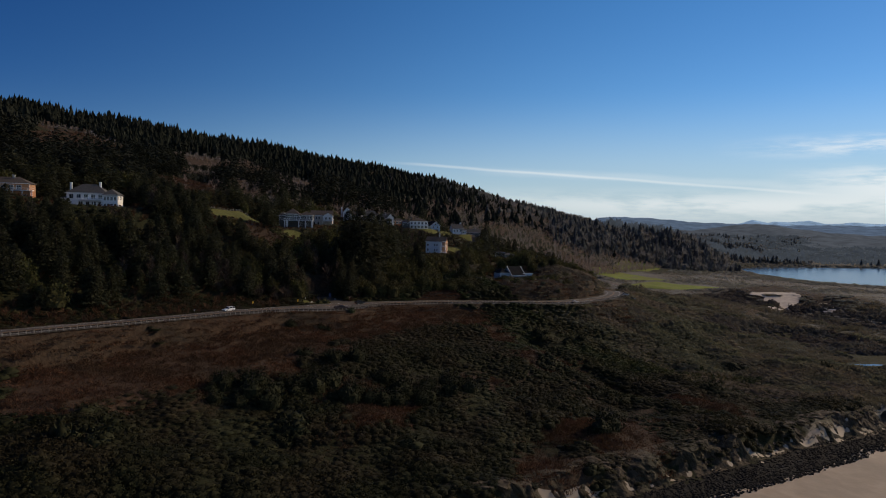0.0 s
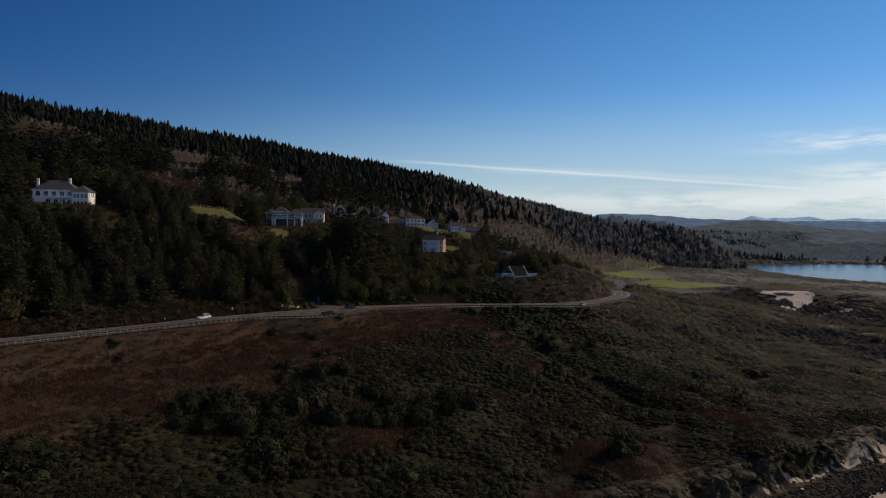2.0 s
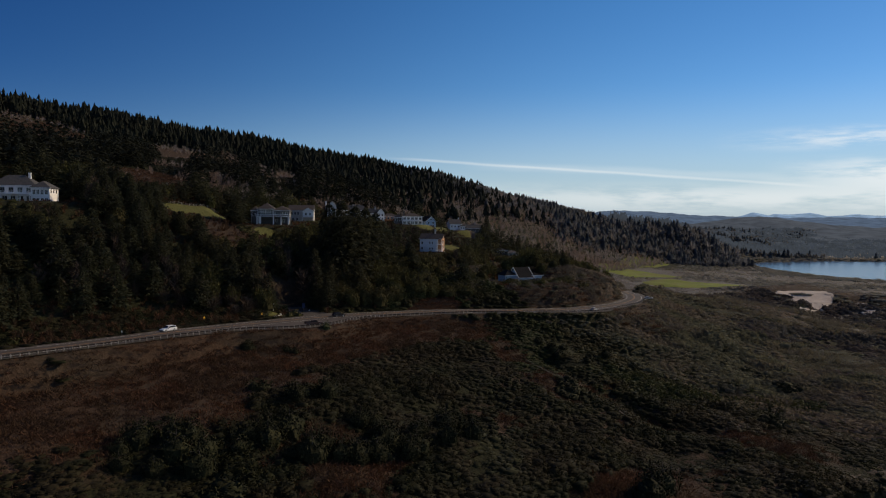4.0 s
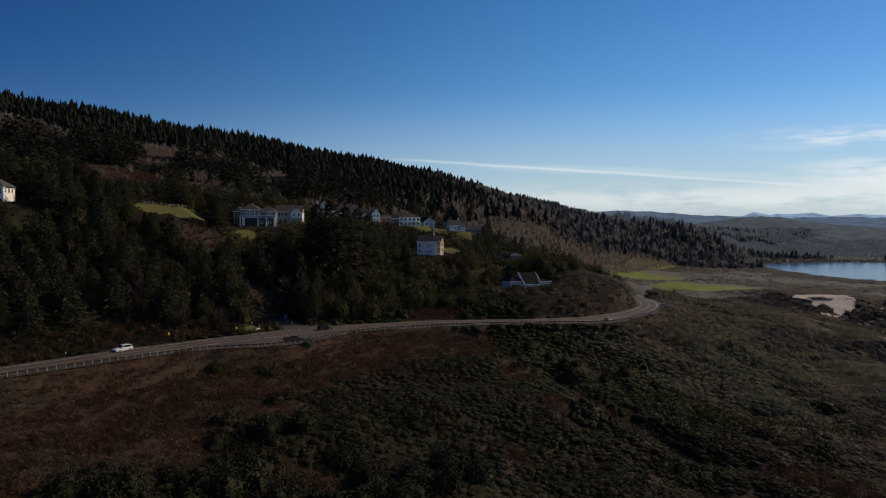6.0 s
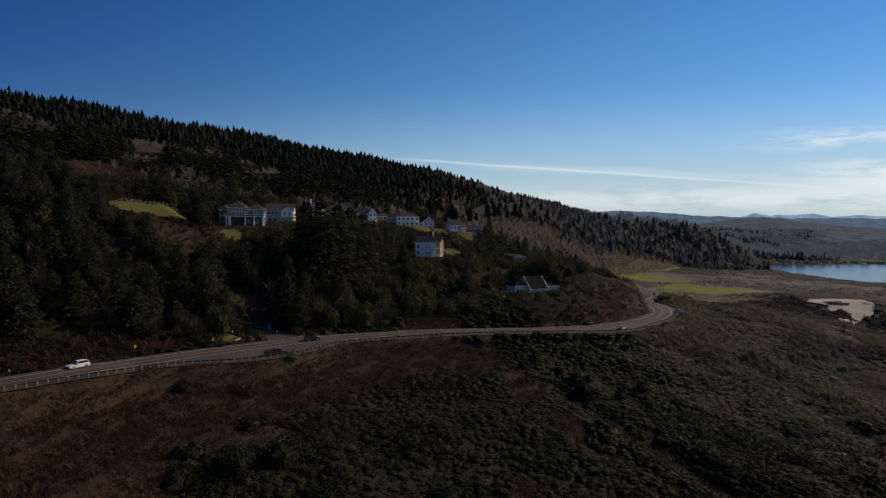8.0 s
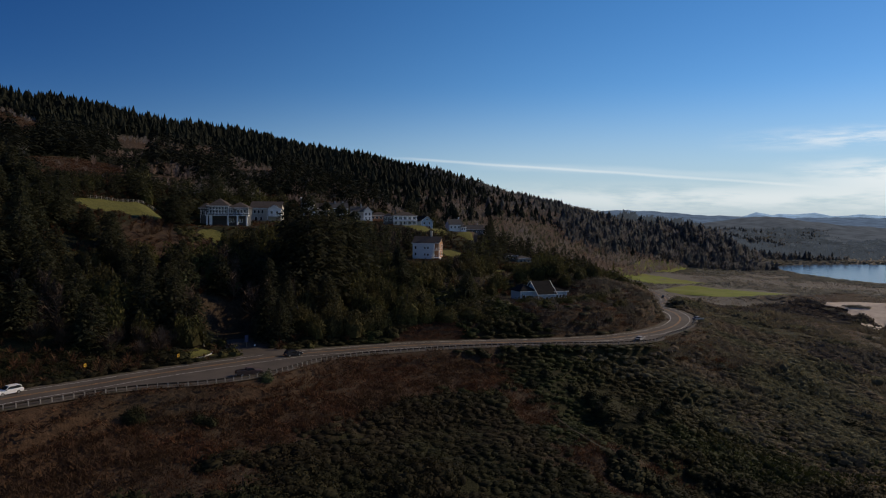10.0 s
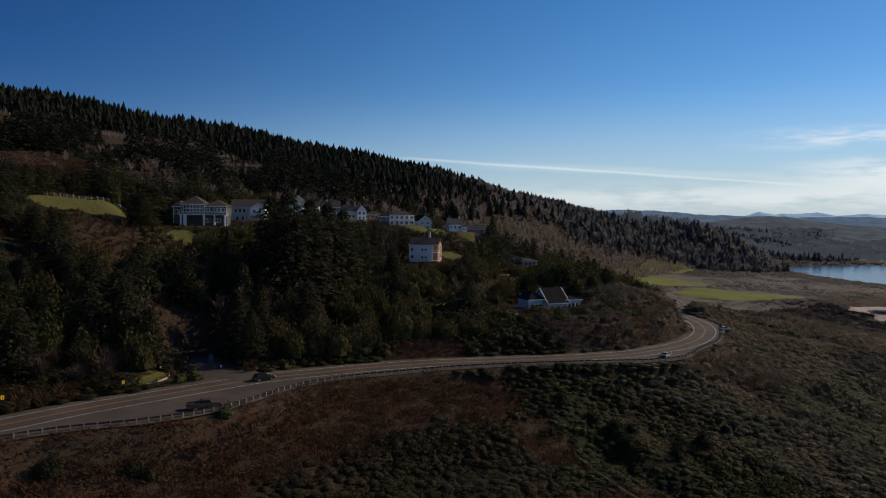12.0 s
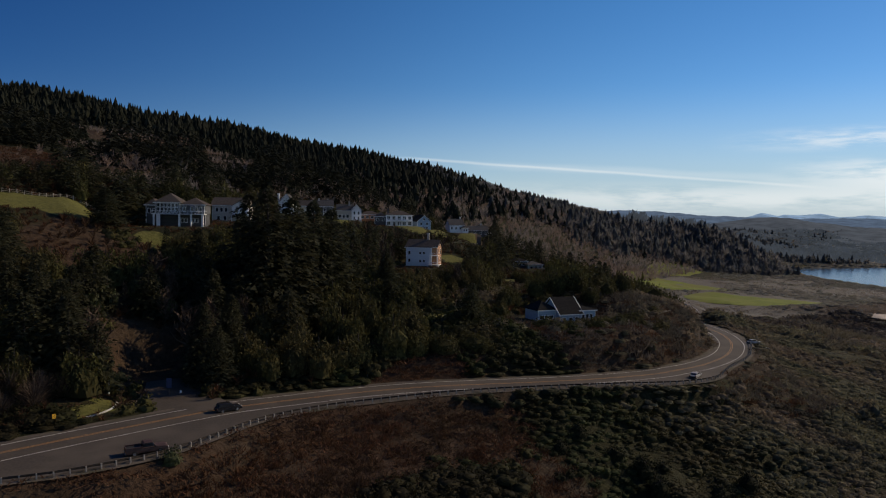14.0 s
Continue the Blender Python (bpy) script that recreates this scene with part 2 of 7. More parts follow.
M = dict(
    asphalt=mat("asphalt", (0.045, 0.0378, 0.0324), (0.0675, 0.0567, 0.0486), 3.0, 0.9, 0.15, (0.0792, 0.0666, 0.0558), 0.12),
    gravel=mat("gravel_shoulder", (0.0744, 0.062, 0.0527), (0.124, 0.105, 0.0868), 2.5, 0.95, 0.5, (0.0558, 0.0496, 0.031), 0.2),
    bare_earth=mat("bare_earth", (0.0385, 0.0322, 0.0224), (0.0665, 0.056, 0.0392), 1.5, 0.95, 0.4, (0.035, 0.0315, 0.0175), 0.2),
    cobbles=mat("dark_cobbles", (0.008, 0.008, 0.007), (0.034, 0.031, 0.028), 2.2, 0.9, 0.9, spec=0.08),
    white_line=mat("white_line", (0.46, 0.45, 0.43), (0.6, 0.59, 0.56), 6, 0.7, 0.05),
    yellow_line=mat("yellow_line", (0.3, 0.15, 0.05), (0.4, 0.21, 0.07), 5, 0.7, 0.05),
    steel=mat("galvanised_steel", (0.1, 0.095, 0.09), (0.17, 0.16, 0.15), 2, 0.6, 0.05, metal=0.0),
    # beam steel darkened to carry the shade on the rail's back
    rail_steel=mat("shaded_rail_steel", (0.0303, 0.0264, 0.0237), (0.055, 0.0473, 0.0418), 2, 0.8, 0.05, spec=0.05),
    post_wood=mat("weathered_post", (0.22, 0.2, 0.18), (0.32, 0.3, 0.27), 6, 0.9, 0.3),
    concrete=mat("concrete", (0.35, 0.33, 0.31), (0.48, 0.46, 0.43), 1.5, 0.9, 0.2),
    conifer=mat("conifer_needles", (0.026, 0.0319, 0.0189), (0.0611, 0.0637, 0.0351), 0.9, 0.85, 0.3, (0.0403, 0.041, 0.0234), 0.02, spec=0.1, island=0.35, thin=0.35),
    far_conifer=mat("far_conifer_needles", (0.016, 0.0188, 0.0131), (0.0312, 0.0342, 0.024), 0.12, 0.9, 0.0, (0.0232, 0.0254, 0.0196), 0.01, spec=0.03, island=0.3, thin=0.2),
    # paler needle copy for far conifers: haze is put into the colour
    hazed_conifer=mat("hazed_conifer_needles", (0.09, 0.1, 0.101), (0.14, 0.151, 0.149), 0.12, 0.9, 0.0, (0.115, 0.121, 0.116), 0.01, spec=0.03, island=0.1, thin=0.5),
    # far twigs: a flat blue-grey that stands in for hazy air
    hazed_twig=mat("hazed_alder_twigs", (0.116, 0.12, 0.126), (0.165, 0.168, 0.174), 0.12, 0.95, 0.0, (0.146, 0.14, 0.138), 0.012, spec=0.03, island=0.12, thin=0.55),
    # thicket twigs made lighter than bare_twigs in place of haze on the hill
    pale_twig=mat("hazed_grey_twigs", (0.21, 0.18, 0.162), (0.31, 0.275, 0.25), 0.4, 0.95, 0.0, (0.24, 0.18, 0.15), 0.02, spec=0.05, island=0.2, thin=0.4),
    pine=mat("shore_pine_needles", (0.0345, 0.039, 0.0135), (0.0824, 0.0809, 0.0299), 0.8, 0.85, 0.3, (0.0599, 0.0524, 0.0225), 0.03, spec=0.1, island=0.35, thin=0.3),
    ivy=mat("ivy_leaves", (0.028, 0.04, 0.014), (0.068, 0.075, 0.028), 1.2, 0.7, 0.3, island=0.35, thin=0.2),
    bark=mat("grey_bark", (0.042, 0.0357, 0.0294), (0.0756, 0.0651, 0.0546), 2, 0.95, 0.5),
    twig=mat("bare_twigs", (0.06, 0.042, 0.0312), (0.102, 0.075, 0.057), 0.5, 0.95, 0.2, spec=0.1, island=0.3),
    scrub=mat("evergreen_scrub_leaves", (0.0107, 0.0135, 0.00533), (0.0295, 0.0303, 0.0119), 0.5, 0.8, 0.5, (0.0295, 0.0238, 0.0119), 0.05, spec=0.12, island=0.35, thin=0.3),
    lush=mat("lush_scrub_leaves", (0.017, 0.024, 0.009), (0.042, 0.052, 0.018), 0.5, 0.8, 0.5, (0.04, 0.036, 0.016), 0.05, spec=0.12, island=0.35, thin=0.35),
    # lighter copy of the scrub: haze and sunlight are put into its colour
    coast_scrub=mat("hazed_scrub_leaves", (0.0778, 0.081, 0.0518), (0.153, 0.147, 0.0972), 0.3, 0.9, 0.5, (0.162, 0.13, 0.0972), 0.03, spec=0.08, island=0.3, thin=0.5),
    shrub=mat("dark_shrub_leaves", (0.0153, 0.017, 0.00765), (0.0323, 0.0323, 0.0136), 0.6, 0.85, 0.2, spec=0.1, island=0.35),
    bracken=mat("dead_bracken", (0.0666, 0.0333, 0.02), (0.127, 0.0666, 0.04), 0.5, 0.95, 0.2, (0.0699, 0.0439, 0.028), 0.06, spec=0.05, island=0.35, thin=0.25),
    dune_grass=mat("dune_grass", (0.13, 0.112, 0.078), (0.22, 0.19, 0.14), 0.4, 0.95, 0.3, (0.12, 0.108, 0.072), 0.03, island=0.25, thin=0.3),
    dune_brush=mat("dune_brush_twigs", (0.07, 0.058, 0.05), (0.13, 0.11, 0.095), 0.4, 0.95, 0.3, (0.1, 0.095, 0.08), 0.03, spec=0.05, island=0.3, thin=0.4),
    # valley brush and shrub colours are raised to make up for missing haze
    marsh=mat("marsh_grass", (0.198, 0.176, 0.149), (0.288, 0.257, 0.221), 0.4, 0.95, 0.3, (0.225, 0.203, 0.167), 0.02, spec=0.05, island=0.2, thin=0.4),
    marsh_shrub=mat("marsh_shrub_twigs", (0.19, 0.19, 0.155), (0.28, 0.275, 0.225), 0.4, 0.95, 0.2, (0.24, 0.22, 0.18), 0.02, spec=0.05, island=0.2, thin=0.45),
    turf=mat("mown_fairway_turf", (0.135, 0.17, 0.03), (0.2, 0.235, 0.05), 0.12, 0.95, 0.1, (0.17, 0.18, 0.05), 0.03, spec=0.1),
    lawn=mat("lawn_grass", (0.085, 0.10, 0.016), (0.14, 0.155, 0.03), 0.35, 0.95, 0.15, (0.12, 0.12, 0.028), 0.05, spec=0.1),
    sand=mat("dune_sand", (0.447, 0.378, 0.31), (0.568, 0.499, 0.413), 0.3, 0.95, 0.2, (0.516, 0.43, 0.353), 0.03),
    beach=mat("beach_sand", (0.3, 0.235, 0.175), (0.38, 0.305, 0.23), 0.25, 0.75, 0.1, (0.26, 0.21, 0.16), 0.05),
    cliff=mat("bluff_rock", (0.03, 0.021, 0.013), (0.09, 0.066, 0.043), 0.45, 0.95, 0.9, (0.032, 0.028, 0.014), 0.14),
    boulder=mat("dark_boulder", (0.014, 0.013, 0.012), (0.03, 0.028, 0.026), 0.8, 0.9, 0.3, spec=0.08, island=0.35),
    white_wall=mat("white_siding", (0.78, 0.77, 0.75), (0.85, 0.84, 0.82), 0.6, 0.7, 0.05, stretch=(0.3, 0.3, 6)),
    grey_wall=mat("grey_siding", (0.075, 0.077, 0.078), (0.11, 0.112, 0.113), 0.6, 0.75, 0.05, stretch=(0.3, 0.3, 6)),
    blue_wall=mat("pale_blue_siding", (0.27, 0.37, 0.46), (0.34, 0.44, 0.53), 0.6, 0.75, 0.05, stretch=(0.3, 0.3, 6)),
    ice_wall=mat("ice_blue_siding", (0.62, 0.66, 0.7), (0.7, 0.74, 0.78), 0.6, 0.75, 0.05, stretch=(0.3, 0.3, 6)),
    dark_wall=mat("dark_grey_siding", (0.06, 0.062, 0.064), (0.09, 0.092, 0.095), 0.6, 0.75, 0.05, stretch=(0.3, 0.3, 6)),
    cream_wall=mat("cream_siding", (0.48, 0.43, 0.36), (0.57, 0.52, 0.44), 0.6, 0.75, 0.05, stretch=(0.3, 0.3, 6)),
    wood_wall=mat("cedar_siding", (0.3, 0.13, 0.06), (0.42, 0.2, 0.1), 0.8, 0.75, 0.1, stretch=(2, 2, 0.3)),
    orange_wall=mat("cedar_and_sunlit_siding", (0.36, 0.19, 0.1), (0.45, 0.25, 0.14), 0.8, 0.75, 0.1, stretch=(2, 2, 0.3)),
    roof_grey=mat("grey_shingle", (0.06, 0.06, 0.062), (0.1, 0.098, 0.097), 1.5, 0.95, 0.2, stretch=(1, 1, 4), spec=0.05),
    roof_brown=mat("brown_shingle", (0.066, 0.056, 0.05), (0.105, 0.09, 0.08), 1.5, 0.95, 0.2, stretch=(1, 1, 4), spec=0.05),
    roof_dark=mat("dark_shingle", (0.014, 0.014, 0.015), (0.03, 0.029, 0.028), 1.5, 0.95, 0.2, stretch=(1, 1, 4), spec=0.03),
    trim=mat("white_trim", (0.8, 0.79, 0.77), (0.86, 0.85, 0.83), 2, 0.6, 0.02),
    glass=mat("window_glass", (0.02, 0.025, 0.03), (0.03, 0.035, 0.04), 0.5, 0.08, 0.0, spec=0.6),
    black=mat("black_rubber", (0.015, 0.015, 0.015), (0.03, 0.03, 0.03), 4, 0.8, 0.1),
    chrome=mat("alloy", (0.4, 0.4, 0.41), (0.5, 0.5, 0.51), 4, 0.3, 0.0, metal=0.8),
    paint_dark=mat("dark_red_brown_paint", (0.06, 0.036, 0.03), (0.078, 0.047, 0.04), 2, 0.5, 0.0, spec=0.3),
    paint_black=mat("black_car_paint", (0.012, 0.012, 0.014), (0.02, 0.02, 0.022), 2, 0.25, 0.0, spec=0.5),
    paint_white=mat("white_car_paint", (0.72, 0.72, 0.72), (0.8, 0.8, 0.8), 2, 0.25, 0.0, spec=0.5),
    paint_silver=mat("silver_car_paint", (0.3, 0.29, 0.28), (0.36, 0.35, 0.34), 2, 0.5, 0.0, spec=0.3),
    sign_yellow=mat("yellow_sign_sheet", (0.75, 0.42, 0.03), (0.8, 0.48, 0.05), 3, 0.5, 0.0),
    sign_blue=mat("blue_sign_sheet", (0.02, 0.035, 0.09), (0.03, 0.045, 0.11), 3, 0.5, 0.0),
)


def ground_material():
    """Soil and low cover: the attribute 'cover' says how brown, how sandy and how grassy the plan is there."""
    m = bpy.data.materials.new("ground_cover")
    m.use_nodes = True
    nt = m.node_tree
    N, L = nt.nodes.new, nt.links.new
    bsdf = nt.nodes["Principled BSDF"]
    at = N("ShaderNodeAttribute")
    at.attribute_name = "cover"
    sep = N("ShaderNodeSeparateColor")
    L(at.outputs["Color"], sep.inputs[0])
    pos = N("ShaderNodeNewGeometry")

    def tex(s, detail=6):
        n = N("ShaderNodeTexNoise")
        n.inputs["Scale"].default_value, n.inputs["Detail"].default_value = s, detail
        n.inputs["Roughness"].default_value = 0.65
        L(pos.outputs["Position"], n.inputs["Vector"])
        return n.outputs["Fac"]

    def ramp(src, lo, hi):
        r = N("ShaderNodeMapRange")
        L(src, r.inputs["Value"])
        r.inputs["From Min"].default_value, r.inputs["From Max"].default_value = lo, hi
        return r.outputs["Result"]

    def mix(fac, a, b):
        n = N("ShaderNodeMixRGB")
        L(fac, n.inputs["Fac"])
        for key, val in (("Color1", a), ("Color2", b)):
            if isinstance(val, tuple):
                n.inputs[key].default_value = (*val, 1)
            else:
                L(val, n.inputs[key])
        return n.outputs["Color"]

    def mask(channel, spread=0.5):
        a = N("ShaderNodeMath")
        a.operation = "ADD"
        s = N("ShaderNodeMath")
        s.operation = "MULTIPLY_ADD"
        L(tex(0.09, 5), s.inputs[0])
        s.inputs[1].default_value, s.inputs[2].default_value = spread * 2, -spread
        L(sep.outputs[channel], a.inputs[0])
        L(s.outputs[0], a.inputs[1])
        return ramp(a.outputs[0], 0.4, 0.6)

    fine = tex(0.9)
    green = mix(ramp(fine, 0.35, 0.65), (0.012, 0.013, 0.005), (0.03, 0.03, 0.011))
    brown = mix(ramp(tex(0.035), 0.4, 0.62), mix(ramp(fine, 0.35, 0.65), (0.034, 0.02, 0.012), (0.07, 0.042, 0.026)), mix(ramp(fine, 0.35, 0.65), (0.028, 0.02, 0.013), (0.062, 0.044, 0.029)))
    sand = mix(ramp(fine, 0.35, 0.65), (0.26, 0.215, 0.15), (0.4, 0.34, 0.25))
    grass = mix(ramp(fine, 0.35, 0.65), (0.075, 0.08, 0.022), (0.13, 0.125, 0.038))
    marsh = mix(ramp(tex(0.02), 0.4, 0.62), mix(ramp(fine, 0.35, 0.65), (0.105, 0.097, 0.084), (0.155, 0.145, 0.126)), mix(ramp(fine, 0.35, 0.65), (0.12, 0.117, 0.096), (0.19, 0.183, 0.152)))
    flat = N("ShaderNodeSeparateXYZ")
    L(pos.outputs["Position"], flat.inputs[0])
    low = N("ShaderNodeMath")
    low.operation = "MULTIPLY"
    L(ramp(flat.outputs["Z"], -23.0, -26.5), low.inputs[0])
    L(ramp(flat.outputs["Y"], 310.0, 400.0), low.inputs[1])
    brown = mix(low.outputs[0], brown, marsh)
    col = mix(mask("Red"), green, brown)
    col = mix(mask("Green", 0.3), col, sand)
    col = mix(mask("Blue", 0.12), col, grass)
    L(col, bsdf.inputs["Base Color"])
    bsdf.inputs["Roughness"].default_value = 0.95
    bsdf.inputs["Specular IOR Level"].default_value = 0.15
    b = N("ShaderNodeBump")
    b.inputs["Strength"].default_value, b.inputs["Distance"].default_value = 0.7, 0.6
    L(fine, b.inputs["Height"])
    L(b.outputs[0], bsdf.inputs["Normal"])
    return m


def water_material():
    m = bpy.data.materials.new("lake_water")
    m.use_nodes = True
    nt = m.node_tree
    N, L = nt.nodes.new, nt.links.new
    bsdf = nt.nodes["Principled BSDF"]
    bsdf.inputs["Base Color"].default_value = (0.045, 0.055, 0.06, 1)
    bsdf.inputs["Roughness"].default_value = 0.2
    bsdf.inputs["IOR"].default_value = 1.33
    n, b, g = N("ShaderNodeTexNoise"), N("ShaderNodeBump"), N("ShaderNodeNewGeometry")
    n.inputs["Scale"].default_value, n.inputs["Detail"].default_value = 0.5, 4
    b.inputs["Strength"].default_value, b.inputs["Distance"].default_value = 0.07, 0.1
    L(g.outputs["Position"], n.inputs["Vector"])
    L(n.outputs["Fac"], b.inputs["Height"])
    L(b.outputs[0], bsdf.inputs["Normal"])
    return m


def haze_glow_material(name, col, glow):
    """Distant hills and woods: blue haze is put into base colour and emission."""
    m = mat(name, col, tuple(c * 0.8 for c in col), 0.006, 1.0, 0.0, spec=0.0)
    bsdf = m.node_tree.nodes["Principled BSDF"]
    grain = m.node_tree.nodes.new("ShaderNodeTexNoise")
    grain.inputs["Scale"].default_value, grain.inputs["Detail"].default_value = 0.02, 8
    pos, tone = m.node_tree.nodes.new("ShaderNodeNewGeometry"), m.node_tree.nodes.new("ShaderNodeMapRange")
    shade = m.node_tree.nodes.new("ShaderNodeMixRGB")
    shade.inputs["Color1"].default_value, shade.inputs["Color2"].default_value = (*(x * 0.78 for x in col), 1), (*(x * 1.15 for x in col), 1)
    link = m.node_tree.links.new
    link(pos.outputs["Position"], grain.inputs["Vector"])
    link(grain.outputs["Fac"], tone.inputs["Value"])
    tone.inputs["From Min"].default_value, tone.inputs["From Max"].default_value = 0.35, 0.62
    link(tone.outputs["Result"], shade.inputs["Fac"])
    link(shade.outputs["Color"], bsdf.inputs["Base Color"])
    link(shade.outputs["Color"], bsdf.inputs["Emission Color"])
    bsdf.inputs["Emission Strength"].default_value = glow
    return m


M["ground"], M["water"] = ground_material(), water_material()


# ---- mesh helpers ----
class Geo:
    """Gathers vertices and faces of one mesh."""

    def __init__(self):
        self.v, self.f = [], []

    def add(self, verts, faces):
        n = len(self.v)
        self.v += [tuple(p) for p in verts]
        self.f += [tuple(i + n for i in face) for face in faces]
        return self

    def box(self, x0, x1, y0, y1, z0, z1):
        return self.add([(x, y, z) for z in (z0, z1) for x, y in ((x0, y0), (x1, y0), (x1, y1), (x0, y1))],
                        [(3, 2, 1, 0), (4, 5, 6, 7), (0, 1, 5, 4), (1, 2, 6, 5), (2, 3, 7, 6), (3, 0, 4, 7)])

    def prism(self, outline, axis, a, b):
        """An outline of (u, w) pairs pushed from a to b along x ('x') or y ('y')."""
        n = len(outline)
        put = (lambda u, w, d: (d, u, w)) if axis == "x" else (lambda u, w, d: (u, d, w))
        verts = [put(u, w, d) for d in (a, b) for u, w in outline]
        faces = [tuple(range(n)), tuple(range(2 * n - 1, n - 1, -1))] + [(i, n + i, n + (i + 1) % n, (i + 1) % n) for i in range(n)]
        return self.add(verts, faces)

    def tube(self, points, radii, sides=6):
        pts = [Vector(p) for p in points]
        verts, faces = [], []
        for i, p in enumerate(pts):
            d = (pts[min(i + 1, len(pts) - 1)] - pts[max(i - 1, 0)]).normalized()
            side = d.orthogonal().normalized()
            up = d.cross(side)
            for k in range(sides):
                a = 2 * math.pi * k / sides
                verts.append(p + (side * math.cos(a) + up * math.sin(a)) * radii[i])
        for i in range(len(pts) - 1):
            for k in range(sides):
                a, b = i * sides + k, i * sides + (k + 1) % sides
                faces.append((a, b, b + sides, a + sides))
        faces.append(tuple(range(sides))[::-1])
        faces.append(tuple(range((len(pts) - 1) * sides, len(pts) * sides)))
        return self.add(verts, faces)

    def mesh(self, name, material, smooth=False):
        me = bpy.data.meshes.new(name)
        me.from_pydata(self.v, [], self.f)
        me.materials.append(material)
        if smooth:
            me.polygons.foreach_set("use_smooth", [True] * len(me.polygons))
        me.update()
        return me


def part(name, geo, material, parent, label="", smooth=False):
    ob = new(name, geo.mesh(name, material, smooth) if isinstance(geo, Geo) else geo)
    ob.parent = parent
    if label:
        ob["label"] = label
    return ob


def thing(name, label, category, m=None, group="", kind=""):
    ob = new(name)
    ob.empty_display_size = 0.5
    if m is not None:
        ob.matrix_world = m
    return tagged(ob, label, category, group, kind)


def piece(name, geo, material, label, category="", kind="structure", smooth=False):
    return tagged(new(name, geo.mesh(name, material, smooth)), label, category, "", kind)


def spread(name, templates, places, material, label, category, smooth=False):
    """Many small growths joined into one object of stuff. Templates: (verts, faces) arrays of triangles; places: rows of
    template, x, y, z, size, height, turn."""
    vs, fs, base = [], [], 0
    for k, (tv, tf) in enumerate(templates):
        rows = places[places[:, 0] == k]
        if not len(rows):
            continue
        c, s = np.cos(rows[:, 6])[:, None], np.sin(rows[:, 6])[:, None]
        x = (tv[None, :, 0] * c - tv[None, :, 1] * s) * rows[:, 4:5] + rows[:, 1:2]
        y = (tv[None, :, 0] * s + tv[None, :, 1] * c) * rows[:, 4:5] + rows[:, 2:3]
        z = tv[None, :, 2] * rows[:, 5:6] + rows[:, 3:4]
        vs.append(np.stack([x, y, z], -1).reshape(-1, 3))
        fs.append((tf[None] + (np.arange(len(rows)) * len(tv))[:, None, None]).reshape(-1, 3) + base)
        base += len(rows) * len(tv)
    v, f = np.concatenate(vs), np.concatenate(fs)
    me = bpy.data.meshes.new(name)
    me.vertices.add(len(v))
    me.vertices.foreach_set("co", v.astype(np.float32).ravel())
    me.loops.add(len(f) * 3)
    me.loops.foreach_set("vertex_index", f.astype(np.int32).ravel())
    me.polygons.add(len(f))
    me.polygons.foreach_set("loop_start", np.arange(0, len(f) * 3, 3, dtype=np.int32))
    me.polygons.foreach_set("use_smooth", np.full(len(f), smooth))
    me.materials.append(material)
    me.update(calc_edges=True)
    return tagged(new(name, me), label, category, "", "stuff")


# ---- lie of the land ----
def sstep(x, a, b):
    t = np.clip((x - a) / (b - a), 0, 1)
    return t * t * (3 - 2 * t)


def lumps(x, y, size, seed, octaves=4):
    """Smooth random relief in -1..1, the same at every build."""
    out, amp, total = 0, 1.0, 0.0
    for o in range(octaves):
        gx, gy = x / size * 2 ** o + seed * 17.3, y / size * 2 ** o + seed * 9.1
        ix, iy = np.floor(gx), np.floor(gy)
        fx, fy = gx - ix, gy - iy
        fx, fy = fx * fx * (3 - 2 * fx), fy * fy * (3 - 2 * fy)

        def corner(a, b):
            h = np.sin(a * 127.1 + b * 311.7 + seed * 74.7) * 43758.5453
            return (h - np.floor(h)) * 2 - 1

        n = (corner(ix, iy) * (1 - fx) + corner(ix + 1, iy) * fx) * (1 - fy) + (corner(ix, iy + 1) * (1 - fx) + corner(ix + 1, iy + 1) * fx) * fy
        out, total, amp = out + n * amp, total + amp, amp * 0.5
    return out / total


# highway: x, y, z of the centre line, paved width towards the sea and towards the hill
ROAD = np.array([
    (-190, 92, 7.0, 5.2, 4.9), (-135, 160, 4.5, 5.2, 4.9), (-108, 200, 3.0, 5.2, 4.9), (-89, 228.5, 2.0, 5.4, 4.9), (-82, 240.5, 1.7, 7.2, 4.9),
    (-73.5, 253.8, 1.0, 8.2, 4.9), (-66.1, 266.9, 0.2, 14.6, 4.9), (-55.6, 280.8, -0.5, 16.4, 4.9), (-44.1, 293.9, -1.0, 11.6, 4.9),
    (-38.2, 299.1, -1.3, 9.4, 4.9), (-28.7, 306, -1.7, 7.6, 4.9), (-19.1, 312.2, -2.0, 7.6, 4.9), (-6, 318.5, -2.3, 6.6, 4.9),
    (6.8, 323, -2.6, 5.6, 4.9), (20.2, 327.6, -3.0, 5.2, 4.9), (35, 333.2, -3.4, 6.2, 4.9), (51, 341.1, -3.9, 9.6, 4.9),
    (60.5, 347.7, -4.1, 10.5, 4.9), (71.1, 356.8, -4.4, 6.0, 4.9), (83, 371.6, -4.8, 5.4, 4.9), (92.2, 389.4, -5.2, 5.2, 4.9),
    (97.8, 406.5, -5.8, 5.2, 4.9), (101.5, 424.7, -6.7, 5.2, 4.9), (104.5, 450, -8.3, 5.2, 4.9), (116, 500, -13.5, 5.2, 4.9), (142, 565, -20, 5.2, 4.9),
    (165.3, 633, -25, 5.2, 4.9), (174, 690, -27, 5.2, 4.9), (170, 760, -27.5, 5.2, 4.9), (150, 850, -27, 5.2, 4.9)])


